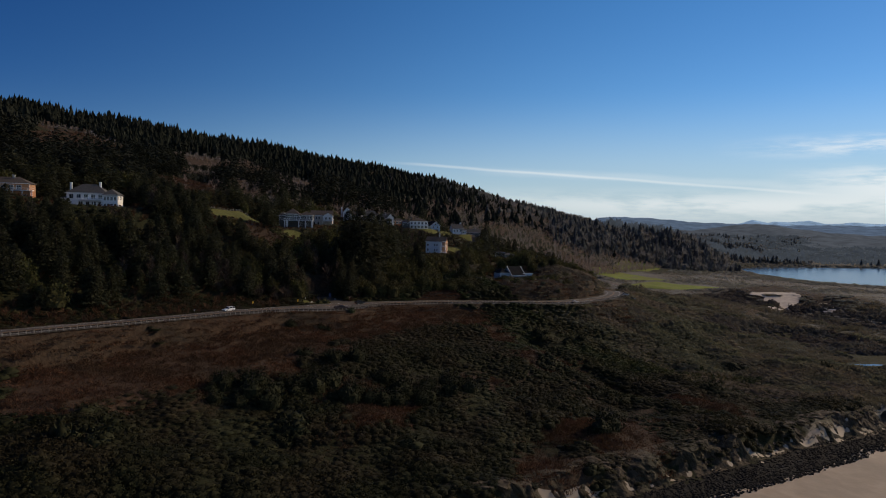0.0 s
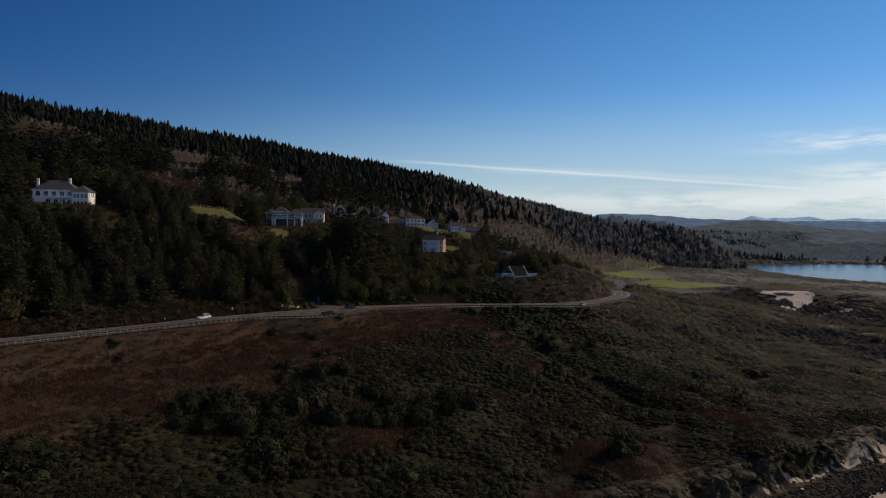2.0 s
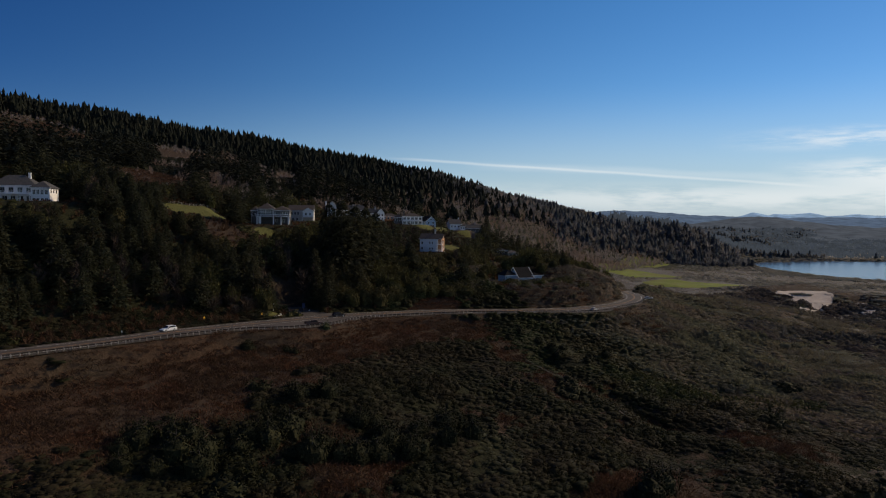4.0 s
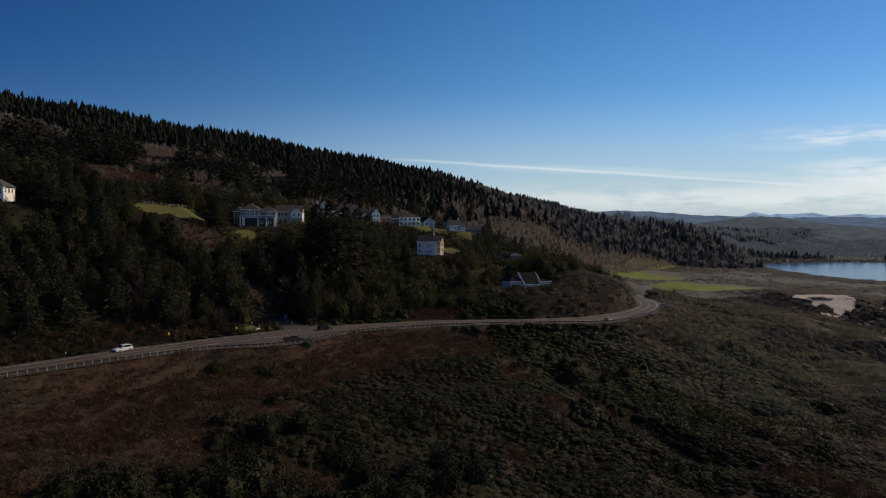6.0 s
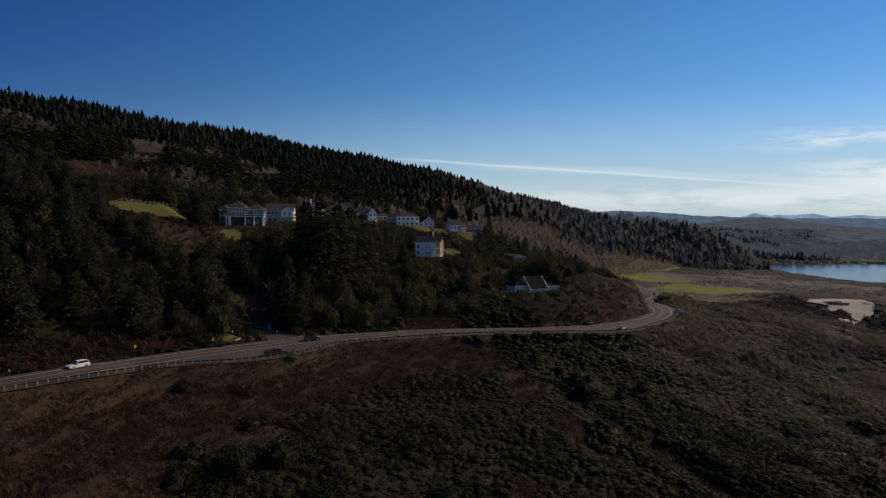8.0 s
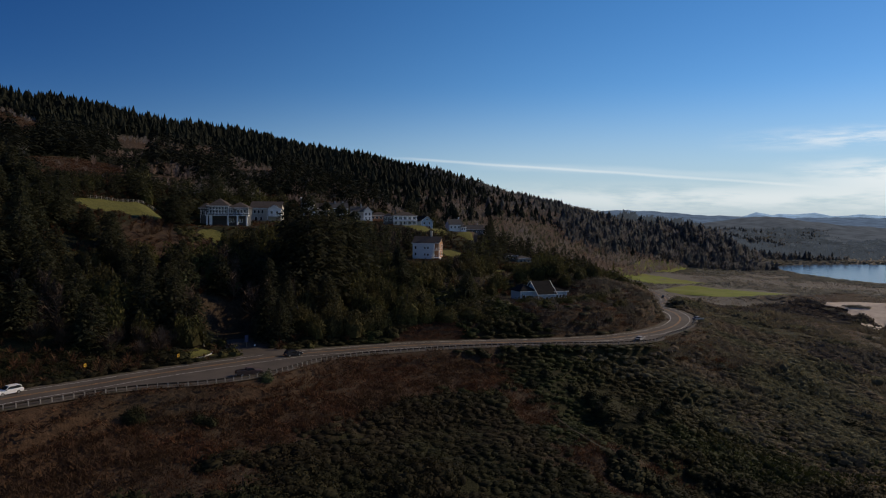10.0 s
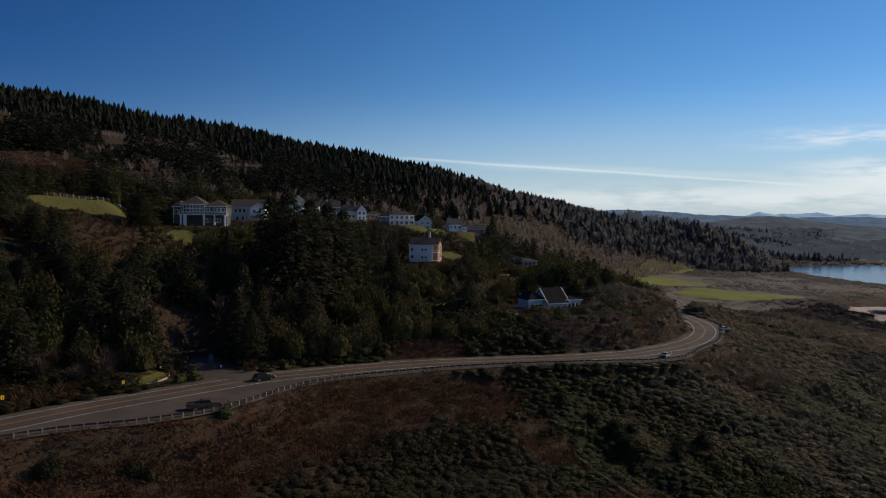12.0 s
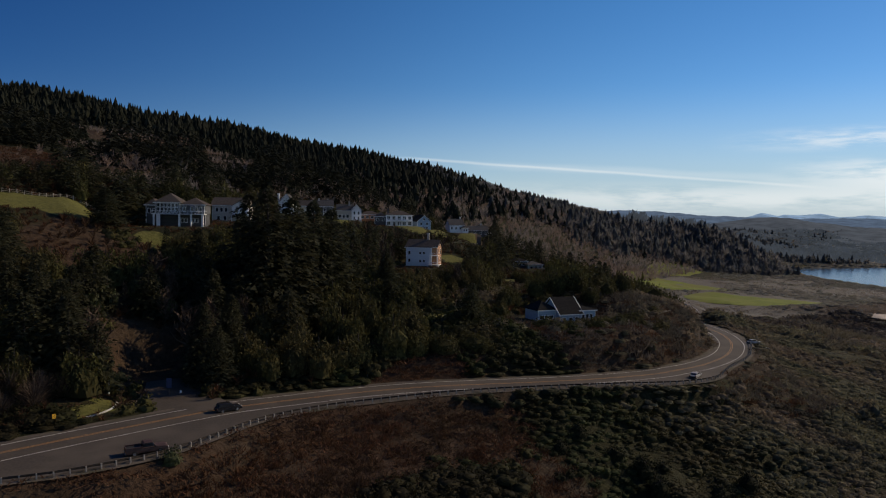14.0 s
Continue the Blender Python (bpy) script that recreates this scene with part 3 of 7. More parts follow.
def spline(pts, step):
    """Catmull-Rom through rows of numbers, at even steps of length."""
    p = np.vstack([2 * pts[0] - pts[1], pts, 2 * pts[-1] - pts[-2]])
    rows = []
    for i in range(1, len(p) - 2):
        n = max(2, int(np.linalg.norm(p[i + 1, :2] - p[i, :2]) / step))
        for t in np.arange(n) / n:
            rows.append(0.5 * ((2 * p[i]) + (-p[i - 1] + p[i + 1]) * t + (2 * p[i - 1] - 5 * p[i] + 4 * p[i + 1] - p[i + 2]) * t * t
                               + (-p[i - 1] + 3 * p[i] - 3 * p[i + 1] + p[i + 2]) * t ** 3))
    rows.append(p[-2])
    return np.array(rows)


CENTRE = spline(ROAD, 2.0)
_d = np.gradient(CENTRE[:, :2], axis=0)
TANGENT = _d / np.linalg.norm(_d, axis=1)[:, None]
SEAWARD = np.stack([TANGENT[:, 1], -TANGENT[:, 0]], 1)


def hill_coords(x, y):
    """v: distance from the ridge's line towards the sea; s: along the ridge."""
    return (x + 540) * 0.789 - (y - 870) * 0.614, (x + 540) * 0.614 + (y - 870) * 0.789


SHORE = (62, 180)


def shore_dist(x, y):
    return (x - SHORE[0]) * 0.514 - (y - SHORE[1]) * 0.857 + 3.0 * lumps(x, y, 30, 5, 3)


PADS = [
    (-194, 292, 44.8, 13), (-169, 312, 40.6, 20), (-97, 400, 31.2, 17), (-86, 430, 33, 12), (-79, 484, 36, 11), (-67, 513, 34, 11), (-56, 523, 33.4, 10),
    (-46, 536, 33.6, 9), (-31, 528, 30.7, 13), (-16, 538, 28.6, 9), (4, 610, 25.3, 11), (18, 640, 22, 10), (-14, 452, 15, 12), (40, 520, 9.5, 11),
    (33, 371, 5.2, 17), (-56, 303, -0.95, 9), (-63, 316, -0.6, 7)]
# the above: levelled ground under houses and the side road's mouth, as x, y, z, radius


def lake_reach(x, y):
    """1 on the lake's shore, less over the water: a blunt oval."""
    return (np.abs((x - 745) / 305) ** 3 + np.abs((y - 955) / 212) ** 3) ** (1 / 3) + 0.012 * lumps(x, y, 45, 91, 3)


def natural(x, y):
    v, s = hill_coords(x, y)
    near = (np.interp(v - 7, V_A, Z_A) + np.interp(v, V_A, Z_A) + np.interp(v + 7, V_A, Z_A)) / 3
    far = (np.interp(v - 20, V_B, Z_B) + np.interp(v, V_B, Z_B) + np.interp(v + 20, V_B, Z_B)) / 3
    b = sstep(s, 40, 270)
    z = near * (1 - b) + far * b
    ridge = np.interp(s, S_R, Z_R)
    k = sstep(v, 600, 330)
    z = -29 + (z + 29) * (1 + k * ((ridge + 29) / 197 - 1))
    z = z - np.clip((s + 99) * 0.09, -9, 10) * (1 - b) * sstep(v, 520, 600) * sstep(v, 715, 670)
    z = np.maximum(z, -29.5)
    z = z + 11.5 * np.exp(-((x - 42) ** 2 + (y - 377) ** 2) / (2 * 42.0 ** 2))
    z = z + 7.0 * np.exp(-((x - 72) ** 2 + (y - 405) ** 2) / (2 * 20.0 ** 2))
    z = z + lumps(x, y, 140, 1) * 9 * sstep(v, 560, 300) + lumps(x, y, 35, 2) * 2.2 * sstep(v, 745, 690)
    z = z + lumps(x, y, 22, 3) * 1.6 * sstep(v, 750, 790) * sstep(s, 150, 20)
    z = z + (lumps(x, y, 12, 13, 2) * 1.5 + lumps(x, y, 30, 14, 2) * 1.6) * sstep(v, 772, 800) * sstep(s, 40, -20)
    # dunes
    dune = np.exp(-(((x - 275) / 48) ** 2 + ((y - 605) / 62) ** 2)) + 0.7 * np.exp(-(((x - 315) / 40) ** 2 + ((y - 545) / 40) ** 2))
    z = z + dune * (11 + 5 * lumps(x, y, 45, 4))
    z = z + 3.6 * lumps(x, y, 30, 16, 3) * (1 - 0.8 * np.exp(-(((x - 262) / 30) ** 2 + ((y - 542) / 40) ** 2))) * sstep(x, 140, 195) * sstep(y, 335, 400) * sstep(y, 680, 600)
    z = z + 10 * np.exp(-(((x - 340) / 95) ** 2 + ((y - 1150) / 90) ** 2)) + 24 * np.exp(-(((x - 400) / 55) ** 2 + ((y - 1165) / 80) ** 2)) + 14 * np.exp(-(((x - 470) / 120) ** 2 + ((y - 1290) / 90) ** 2))
    z = z + sstep(y, 1500, 2100) * sstep(x, 200, 500) * (4 + 6 * lumps(x, y, 420, 9, 3)) + 2.2 * lumps(x, y, 60, 6) * sstep(x, 120, 190) * sstep(y, 700, 560)
    # ravine beside the footpath
    a, d = (x - 26) * 0.585 - (y - 289) * 0.811, (x - 26) * 0.811 + (y - 289) * 0.585
    z = z - 3.4 * np.exp(-((d - 8.5) / 6.5) ** 2) * sstep(a, -8, 4) * sstep(a, 66, 48)
    # bluff and beach
    w = shore_dist(x, y)
    beach = -34 - 0.26 * np.clip(w, 0, 9) - 0.055 * np.clip(w - 9, 0, 60)
    rim = np.maximum(z, -27.5 + lumps(x, y, 12, 7))
    z = np.where(w > -40, z + (rim - z) * sstep(w, -40, -8), z)
    c = sstep(w + 2.5 * lumps(x, y, 7, 8, 3), -6, 0.5)
    z = z * (1 - c) + beach * c
    # lake bed
    lk = lake_reach(x, y)
    z = np.where(lk < 1.12, z - (z + 36) * sstep(lk, 1.07, 0.97), z)
    return z


V_A = [-1500, -500, -200, 0, 120, 300, 450, 540, 593, 638, 690, 722, 748, 766, 790, 826, 864, 915, 980, 2000]
Z_A = [30, 120, 150, 168, 152, 102, 72, 55, 45, 34, 13, 1, -1, -6, -11, -19, -27, -28, -29, -30]
V_B = [-1500, -500, -200, 0, 120, 300, 400, 470, 530, 575, 640, 760, 2000]
Z_B = [30, 120, 150, 168, 145, 84, 48, 16, -12, -25, -28, -28.8, -30]
S_R = [-1500, -300, 0, 525, 757, 1198, 1533, 2000, 3000]
Z_R = [182, 172, 160, 144, 125, 54, 25, -8, -22]


def height(x, y):
    x, y = np.atleast_1d(np.asarray(x, float)), np.atleast_1d(np.asarray(y, float))
    shape = x.shape
    x, y = x.ravel(), y.ravel()
    z = natural(x, y)
    for px, py, pz, r in PADS:
        d = np.hypot(x - px, y - py)
        z = z + (pz - z) * sstep(d, r * 1.9, r)
    hit = (x > -230) & (x < 230) & (y > 60) & (y < 900)
    if hit.any():
        xs, ys, zs = x[hit], y[hit], z[hit]
        for i in range(0, len(xs), 4000):
            a = slice(i, i + 4000)
            dx, dy = xs[a, None] - CENTRE[None, :, 0], ys[a, None] - CENTRE[None, :, 1]
            k = np.argmin(dx * dx + dy * dy, axis=1)
            j = np.arange(len(k))
            off = dx[j, k] * SEAWARD[k, 0] + dy[j, k] * SEAWARD[k, 1]
            along = np.abs(dx[j, k] * TANGENT[k, 0] + dy[j, k] * TANGENT[k, 1])
            out = np.maximum(np.where(off > 0, off - CENTRE[k, 3] - 1.0, -off - CENTRE[k, 4] - 1.2), 0) + np.maximum(along - 3, 0)
            zs[a] += (CENTRE[k, 2] - 0.12 - zs[a]) * sstep(out, np.where(off > 0, 6.0, 7.0), 0.0)
        z[hit] = zs
    return z.reshape(shape)


def at_ground(x, y):
    return float(height(x, y)[0])


# ---- ground, road, water, distance ----
def steps(a, b, step):
    return list(np.arange(a, b, step))


def grown(start, end, first, rate):
    """Ever wider steps from start to end."""
    out, x, d, sign = [], start, first, 1 if end > start else -1
    while (end - x) * sign > 0:
        out.append(x)
        x, d = x + d * sign, d * rate
    return out + [end]


# x, y and the two radii; the first three are open bracken, the others thicket
CLEARINGS = ((-378, 640, 40, 62), (-206, 484, 28, 34), (-180, 446, 22, 26), (-398, 690, 50, 30), (-275, 755, 54, 48), (-237, 822, 40, 34), (-190, 855, 32, 28), (-168, 676, 24, 24), (-232, 590, 20, 20), (-150, 482, 20, 18))


def cleared(x, y, places=CLEARINGS):
    """Brushy clearings in the forest."""
    n = 0.35 * lumps(x, y, 40, 29)
    out = np.zeros(len(x), bool)
    for cx, cy, rx, ry in places:
        out |= np.hypot((x - cx) / rx, (y - cy) / ry) < 1 + n
    return out


def zone(x, y):
    """How brown, sandy and grassy the cover is."""
    v, s = hill_coords(x, y)
    w = shore_dist(x, y)
    flat = sstep(s, 60, 200) * sstep(v, 640, 700)
    brown = 0.30 + 0.75 * sstep(v, 744, 752) * sstep(v, 792, 770) * sstep(x, 25, -10) + 0.35 * sstep(x, -20, -70) * sstep(v, 740, 760)
    brown = brown - 0.3 * sstep(x, -20, -60) * sstep(v, 790, 815) - 0.25 * sstep(x, 15, 40) * sstep(y, 255, 285)
    for bx, by, br in ((5, 297, 11), (18, 287, 10), (-16, 297, 13), (-58, 234, 14), (30, 260, 15), (48, 198, 17), (72, 218, 15), (14, 232, 12), (-22, 196, 15), (62, 250, 12), (-40, 232, 10), (92, 236, 15), (40, 349, 12), (58, 354, 13), (76, 372, 12), (88, 386, 11), (26, 170, 12), (48, 244, 10)):
        brown = np.maximum(brown, 0.85 * np.exp(-((x - bx) ** 2 + (y - by) ** 2) / (2.0 * br * br)))
    brown = brown * (1 - 0.95 * sstep(v, 610, 560) * (1 - sstep(s, 330, 420) * sstep(v, 380, 450)))
    brown = np.maximum(brown, 0.9 * np.exp(-((x - 66) ** 2 + (y - 372) ** 2) / (2 * 30.0 ** 2)))
    brown = np.maximum(brown, 0.8 * np.exp(-((x + 70) ** 2 + (y - 318) ** 2) / (2 * 22.0 ** 2)))
    brown = np.maximum(brown, 0.95 * flat)
    brown = np.maximum(brown, 0.9 * np.exp(-((x + 100) ** 2 + (y - 353) ** 2) / (2 * 16.0 ** 2)) + 0.55 * np.exp(-((x + 134) ** 2 + (y - 296) ** 2) / (2 * 8.0 ** 2)))
    brown = np.maximum(brown, 0.9 * np.exp(-((x + 70) ** 2 + (y - 324) ** 2) / (2 * 7.0 ** 2)))
    brown = np.maximum(brown, 0.85 * cleared(x, y))
    brown = np.maximum(brown, 0.8 * sstep(s, 60, 160) * sstep(v, 450, 560) * sstep(s, 560, 470))
    dune = np.exp(-(((x - 262) / 62) ** 2 + ((y - 540) / 85) ** 2)) + 0.8 * np.exp(-(((x - 330) / 60) ** 2 + ((y - 480) / 70) ** 2))
    sandy = 0.18 * dune + 0.2 * sstep(w, -9, -2) + 0.45 * sstep(w, -30, -8) * sstep(x, 95, 125) + 0.0 * x
    grassy = 0 * x
    for gx, gy, r in LAWNS:
        grassy = np.maximum(grassy, sstep(np.hypot(x - gx, y - gy), r * 1.15, r * 0.85))
    return np.clip(np.stack([brown, sandy, grassy], -1), 0, 1)


LAWNS = [(11, 596, 7), (24, 465, 5), (0, 487, 6), (-131, 366, 8), (-127, 374, 9), (-118, 372, 8), (-119, 382, 10), (-111, 382, 8), (-91, 372, 5), (-103, 389, 6), (-96, 391, 5), (-22, 518, 8), (-60, 507, 7), (-8, 528, 7), (2, 575, 8), (9, 590, 8), (22, 560, 6), (55, 640, 9), (48, 652, 8), (62, 628, 7), (2, 490, 6), (16, 560, 7), (14, 545, 6),
         (-4, 366, 5), (-6, 468, 6), (33, 575, 7), (38, 470, 4), (-64.6, 290.5, 2.8), (-65.8, 286.6, 2.4), (-65.6, 295, 2.4)]


def make_ground():
    xs = grown(-150, -4900, 3, 1.09)[::-1][:-1] + steps(-150, 190, 2.3) + steps(190, 480, 8) + grown(480, 4900, 9, 1.13)
    ys = grown(90, -2500, 4, 1.2)[::-1][:-1] + steps(90, 430, 2.3) + steps(430, 650, 4) + steps(650, 1250, 9) + grown(1250, 4900, 10, 1.1)
    X, Y = np.meshgrid(np.array(xs), np.array(ys))
    Z = height(X, Y)
    Z = Z + (lumps(X, Y, 5, 11, 2) * 0.3 + lumps(X, Y, 11, 12, 2) * 0.5) * sstep(np.abs(X), 400, 150) * (natural(X, Y) - Z == 0)
    Z = Z - 1.0 * sstep(shore_dist(X.ravel(), Y.ravel()).reshape(X.shape), 2, 6) * (X > -60)
    nx, ny = len(xs), len(ys)
    i = (np.arange(ny - 1)[:, None] * nx + np.arange(nx - 1)[None]).ravel()
    faces = np.stack([i, i + 1, i + nx + 1, i + nx], 1)
    me = bpy.data.meshes.new("ground")
    me.from_pydata(np.stack([X, Y, Z], -1).reshape(-1, 3).tolist(), [], faces.tolist())
    att = me.color_attributes.new("cover", "FLOAT_COLOR", "POINT")
    cover = zone(X.ravel(), Y.ravel())
    att.data.foreach_set("color", np.concatenate([cover, np.ones((len(cover), 1))], 1).astype(np.float32).ravel())
    me.materials.append(M["ground"])
    me.polygons.foreach_set("use_smooth", [True] * len(faces))
    return tagged(new("ground", me), "hilly coastal ground under scrub, brush and marsh", "ground", "", "structure")


make_ground()


def ribbon(name, line, left, right, lift, material, label, kind="structure", parent=None):
    """A strip along rows x, y, z with the given offsets to both sides (towards the sea positive)."""
    g = Geo()
    n = len(line)
    d = np.gradient(line[:, :2], axis=0)
    d /= np.linalg.norm(d, axis=1)[:, None]
    side = np.stack([d[:, 1], -d[:, 0]], 1)
    a, b = np.broadcast_to(left, n), np.broadcast_to(right, n)
    verts = []
    for i in range(n):
        for off, z in ((a[i], lift), (b[i], lift)):
            verts.append((line[i, 0] + side[i, 0] * off, line[i, 1] + side[i, 1] * off, line[i, 2] + z))
    g.add(verts, [(2 * i, 2 * i + 1, 2 * i + 3, 2 * i + 2) for i in range(n - 1)])
    if parent is not None:
        return part(name, g, material, parent, label)
    return piece(name, g, material, label, "road", kind)


road = ribbon("road", CENTRE, -CENTRE[:, 4], CENTRE[:, 3], 0.03, M["asphalt"], "worn grey asphalt highway with a wide pullout")
ribbon("shoulder", CENTRE, -CENTRE[:, 4] - 1.4, CENTRE[:, 3] + 1.6, -0.03, M["gravel"], "gravel shoulder strip along the highway")
ribbon("edge_line", CENTRE, -3.84, -3.66, 0.045, M["white_line"], "white painted edge line", parent=road)
ribbon("edge_line", CENTRE, 3.66, 3.84, 0.045, M["white_line"], "white painted edge line", parent=road)
ribbon("centre_line", CENTRE, -0.32, -0.14, 0.045, M["yellow_line"], "yellow painted centre line", parent=road)
ribbon("centre_line", CENTRE, 0.14, 0.32, 0.045, M["yellow_line"], "yellow painted centre line", parent=road)
SIDE = spline(np.array([(-49, 291, -1.05), (-54, 300, -0.9), (-58, 308, -0.7), (-62, 314, 0.0)]), 2.0)
SIDE[:, 2] = height(SIDE[:, 0], SIDE[:, 1]) + 0.12
ribbon("side_road", SIDE, np.linspace(-10, -4, len(SIDE)), np.linspace(10, 4, len(SIDE)), 0.0, M["asphalt"], "shaded asphalt side road joining the highway")


def outline_patch(name, pts, lift, material, label, category, kind="structure", wob=0.0):
    """A closed, softly curved patch draped on the ground."""
    turn = sum(a[0] * b[1] - b[0] * a[1] for a, b in zip(pts, pts[1:] + pts[:1]))
    pts = pts if turn > 0 else pts[::-1]
    p = np.array(pts + pts[:3], float)
    loop = spline(p, 2.0)
    k = int(len(loop) * (len(pts)) / (len(p) - 1))
    loop = loop[:k]
    c = loop.mean(0)
    rings = [1.0, 0.93, 0.8, 0.6, 0.35, 0.0]
    g, n = Geo(), len(loop)
    for r in rings:
        q = c + (loop - c) * (r + (wob * (lumps(loop[:, 0], loop[:, 1], 18, 21) + 0.7 * lumps(loop[:, 0], loop[:, 1], 5, 22))[:, None] if r else 0))
        z = height(q[:, 0], q[:, 1]) + (lift if r < 1 else lift - 0.25)
        g.v += [tuple(v) for v in np.column_stack([q, z])]
    for j in range(len(rings) - 1):
        for i in range(n):
            a, b = j * n + i, j * n + (i + 1) % n
            g.f.append((a, b, b + n, a + n))
    return piece(name, g, material, label, category, kind, True)


outline_patch("fairway", [(192, 712), (205, 745), (237, 752), (262, 726), (285, 700), (283, 672), (250, 664), (222, 668)], 0.35, M["turf"], "bright green mown golf fairway", "lawn", wob=0.05)
outline_patch("fairway", [(187, 790), (178, 870), (205, 905), (232, 850), (262, 790), (225, 776)], 0.35, M["turf"], "bright green mown golf fairway", "lawn", wob=0.06)
outline_patch("fairway", [(218, 910), (245, 985), (292, 1015), (300, 970), (262, 915)], 0.35, M["turf"], "bright green mown golf fairway", "lawn", wob=0.06)
outline_patch("dune_sand", [(254, 573), (263, 584), (275, 579), (284, 566), (283, 549), (275, 531), (264, 518), (250, 506), (240, 500), (238, 508), (250, 524), (251, 540), (259, 556)], 0.7, M["sand"], "bare pale sand blowout in the dunes", "sand", wob=0.16)
outline_patch("dune_sand", [(284, 524), (293, 523), (295, 514), (287, 503), (279, 502), (282, 512)], 0.6, M["sand"], "small bare patch of pale dune sand", "sand", wob=0.2)


def water_sheet(name, loop, z, label):
    g = Geo()
    g.add([(x, y, z) for x, y in loop], [tuple(range(len(loop)))])
    return piece(name, g, M["water"], label, "water")


lake_edge = [(math.cos(a), math.sin(a)) for a in np.linspace(0, 2 * math.pi, 120, endpoint=False)]
water_sheet("lake", [(745 + 324 * c / (abs(c) ** 3 + abs(d) ** 3) ** (1 / 3), 955 + 225 * d / (abs(c) ** 3 + abs(d) ** 3) ** (1 / 3)) for c, d in lake_edge], -31.1, "calm blue coastal lake reflecting the sky")
water_sheet("pond", [(193 + (7 + 2 * math.sin(3 * a)) * math.cos(a), 310 + (2.6 + 0.9 * math.sin(2 * a + 1)) * math.sin(a)) for a in np.linspace(0, 2 * math.pi, 32, endpoint=False)], -26.9, "small pond among the dunes")


def make_beach():
    g = Geo()
    d, n = np.array((0.857, 0.514)), np.array((0.514, -0.857))
    us, ws = np.linspace(-190, 330, 200), np.linspace(-3, 120, 50)
    U, W = np.meshgrid(us, ws)
    X, Y = SHORE[0] + d[0] * U + n[0] * W, SHORE[1] + d[1] * U + n[1] * W
    Z = height(X, Y) + 0.12 * sstep(W, -3, 0)
    nu = len(us)
    g.v = [tuple(p) for p in np.stack([X, Y, Z], -1).reshape(-1, 3)]
    g.f = [(j * nu + i, (j + 1) * nu + i, (j + 1) * nu + i + 1, j * nu + i + 1) for j in range(len(ws) - 1) for i in range(nu - 1)]
    return piece("beach", g, M["beach"], "damp tan sand beach below the bluff", "beach", "structure", True)


make_beach()
water_sheet("sea", [(200, -2400), (4800, -2400), (4800, 300), (560, 300), (250, 190), (150, 90), (60, -40), (-300, -300), (-300, -2400)], -37.6, "grey sea beyond the beach")


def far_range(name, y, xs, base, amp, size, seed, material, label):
    """A long wooded or blue mountain chain: a ridge with two flanks."""
    g = Geo()
    x = np.arange(xs[0], xs[1], 14.0)
    top = base(x) + amp * lumps(x, x * 0 + 3.3, size, seed, 5)
    rows = []
    for dy, k in ((-520, 0.0), (-330, 0.42), (-150, 0.8), (0, 1.0), (260, 0.6), (500, 0.0)):
        wob = 1 + 0.16 * lumps(x, x * 0 + dy, 170, seed + 1, 3) * (0 < k < 1)
        rows.append(np.column_stack([x, y + dy + 30 * lumps(x, x * 0 + dy, 200, seed + 2, 3), -32 + (top + 32) * k * wob]))
    n = len(x)
    g.v = [tuple(p) for p in np.concatenate(rows)]
    g.f = [(j * n + i, j * n + i + 1, (j + 1) * n + i + 1, (j + 1) * n + i) for j in range(len(rows) - 1) for i in range(n - 1)]
    return piece(name, g, material, label, "hills", "structure", True)


# hazy distance colours that glow by themselves
M["mountain"] = haze_glow_material("blue_mountains", (0.19, 0.3, 0.44), 0.85)
M["ranges"] = haze_glow_material("hazy_ranges", (0.074, 0.112, 0.17), 0.85)
M["far_woods"] = haze_glow_material("hazy_far_woods", (0.058, 0.07, 0.086), 0.9)
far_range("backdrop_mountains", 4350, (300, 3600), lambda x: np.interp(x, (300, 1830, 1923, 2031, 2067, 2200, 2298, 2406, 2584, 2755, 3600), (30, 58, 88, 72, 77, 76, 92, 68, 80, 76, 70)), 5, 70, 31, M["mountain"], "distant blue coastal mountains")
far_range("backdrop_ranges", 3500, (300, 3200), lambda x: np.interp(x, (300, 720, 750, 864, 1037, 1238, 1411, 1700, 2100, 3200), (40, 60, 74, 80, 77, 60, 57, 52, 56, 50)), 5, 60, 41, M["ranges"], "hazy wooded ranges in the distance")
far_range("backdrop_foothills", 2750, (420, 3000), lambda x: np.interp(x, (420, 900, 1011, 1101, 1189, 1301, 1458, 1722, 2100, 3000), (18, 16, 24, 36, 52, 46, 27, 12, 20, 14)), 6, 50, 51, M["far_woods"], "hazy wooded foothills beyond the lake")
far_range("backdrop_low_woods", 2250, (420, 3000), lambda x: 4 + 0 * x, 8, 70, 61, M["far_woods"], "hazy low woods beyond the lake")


# ---- plants ----
rng = np.random.default_rng(7)


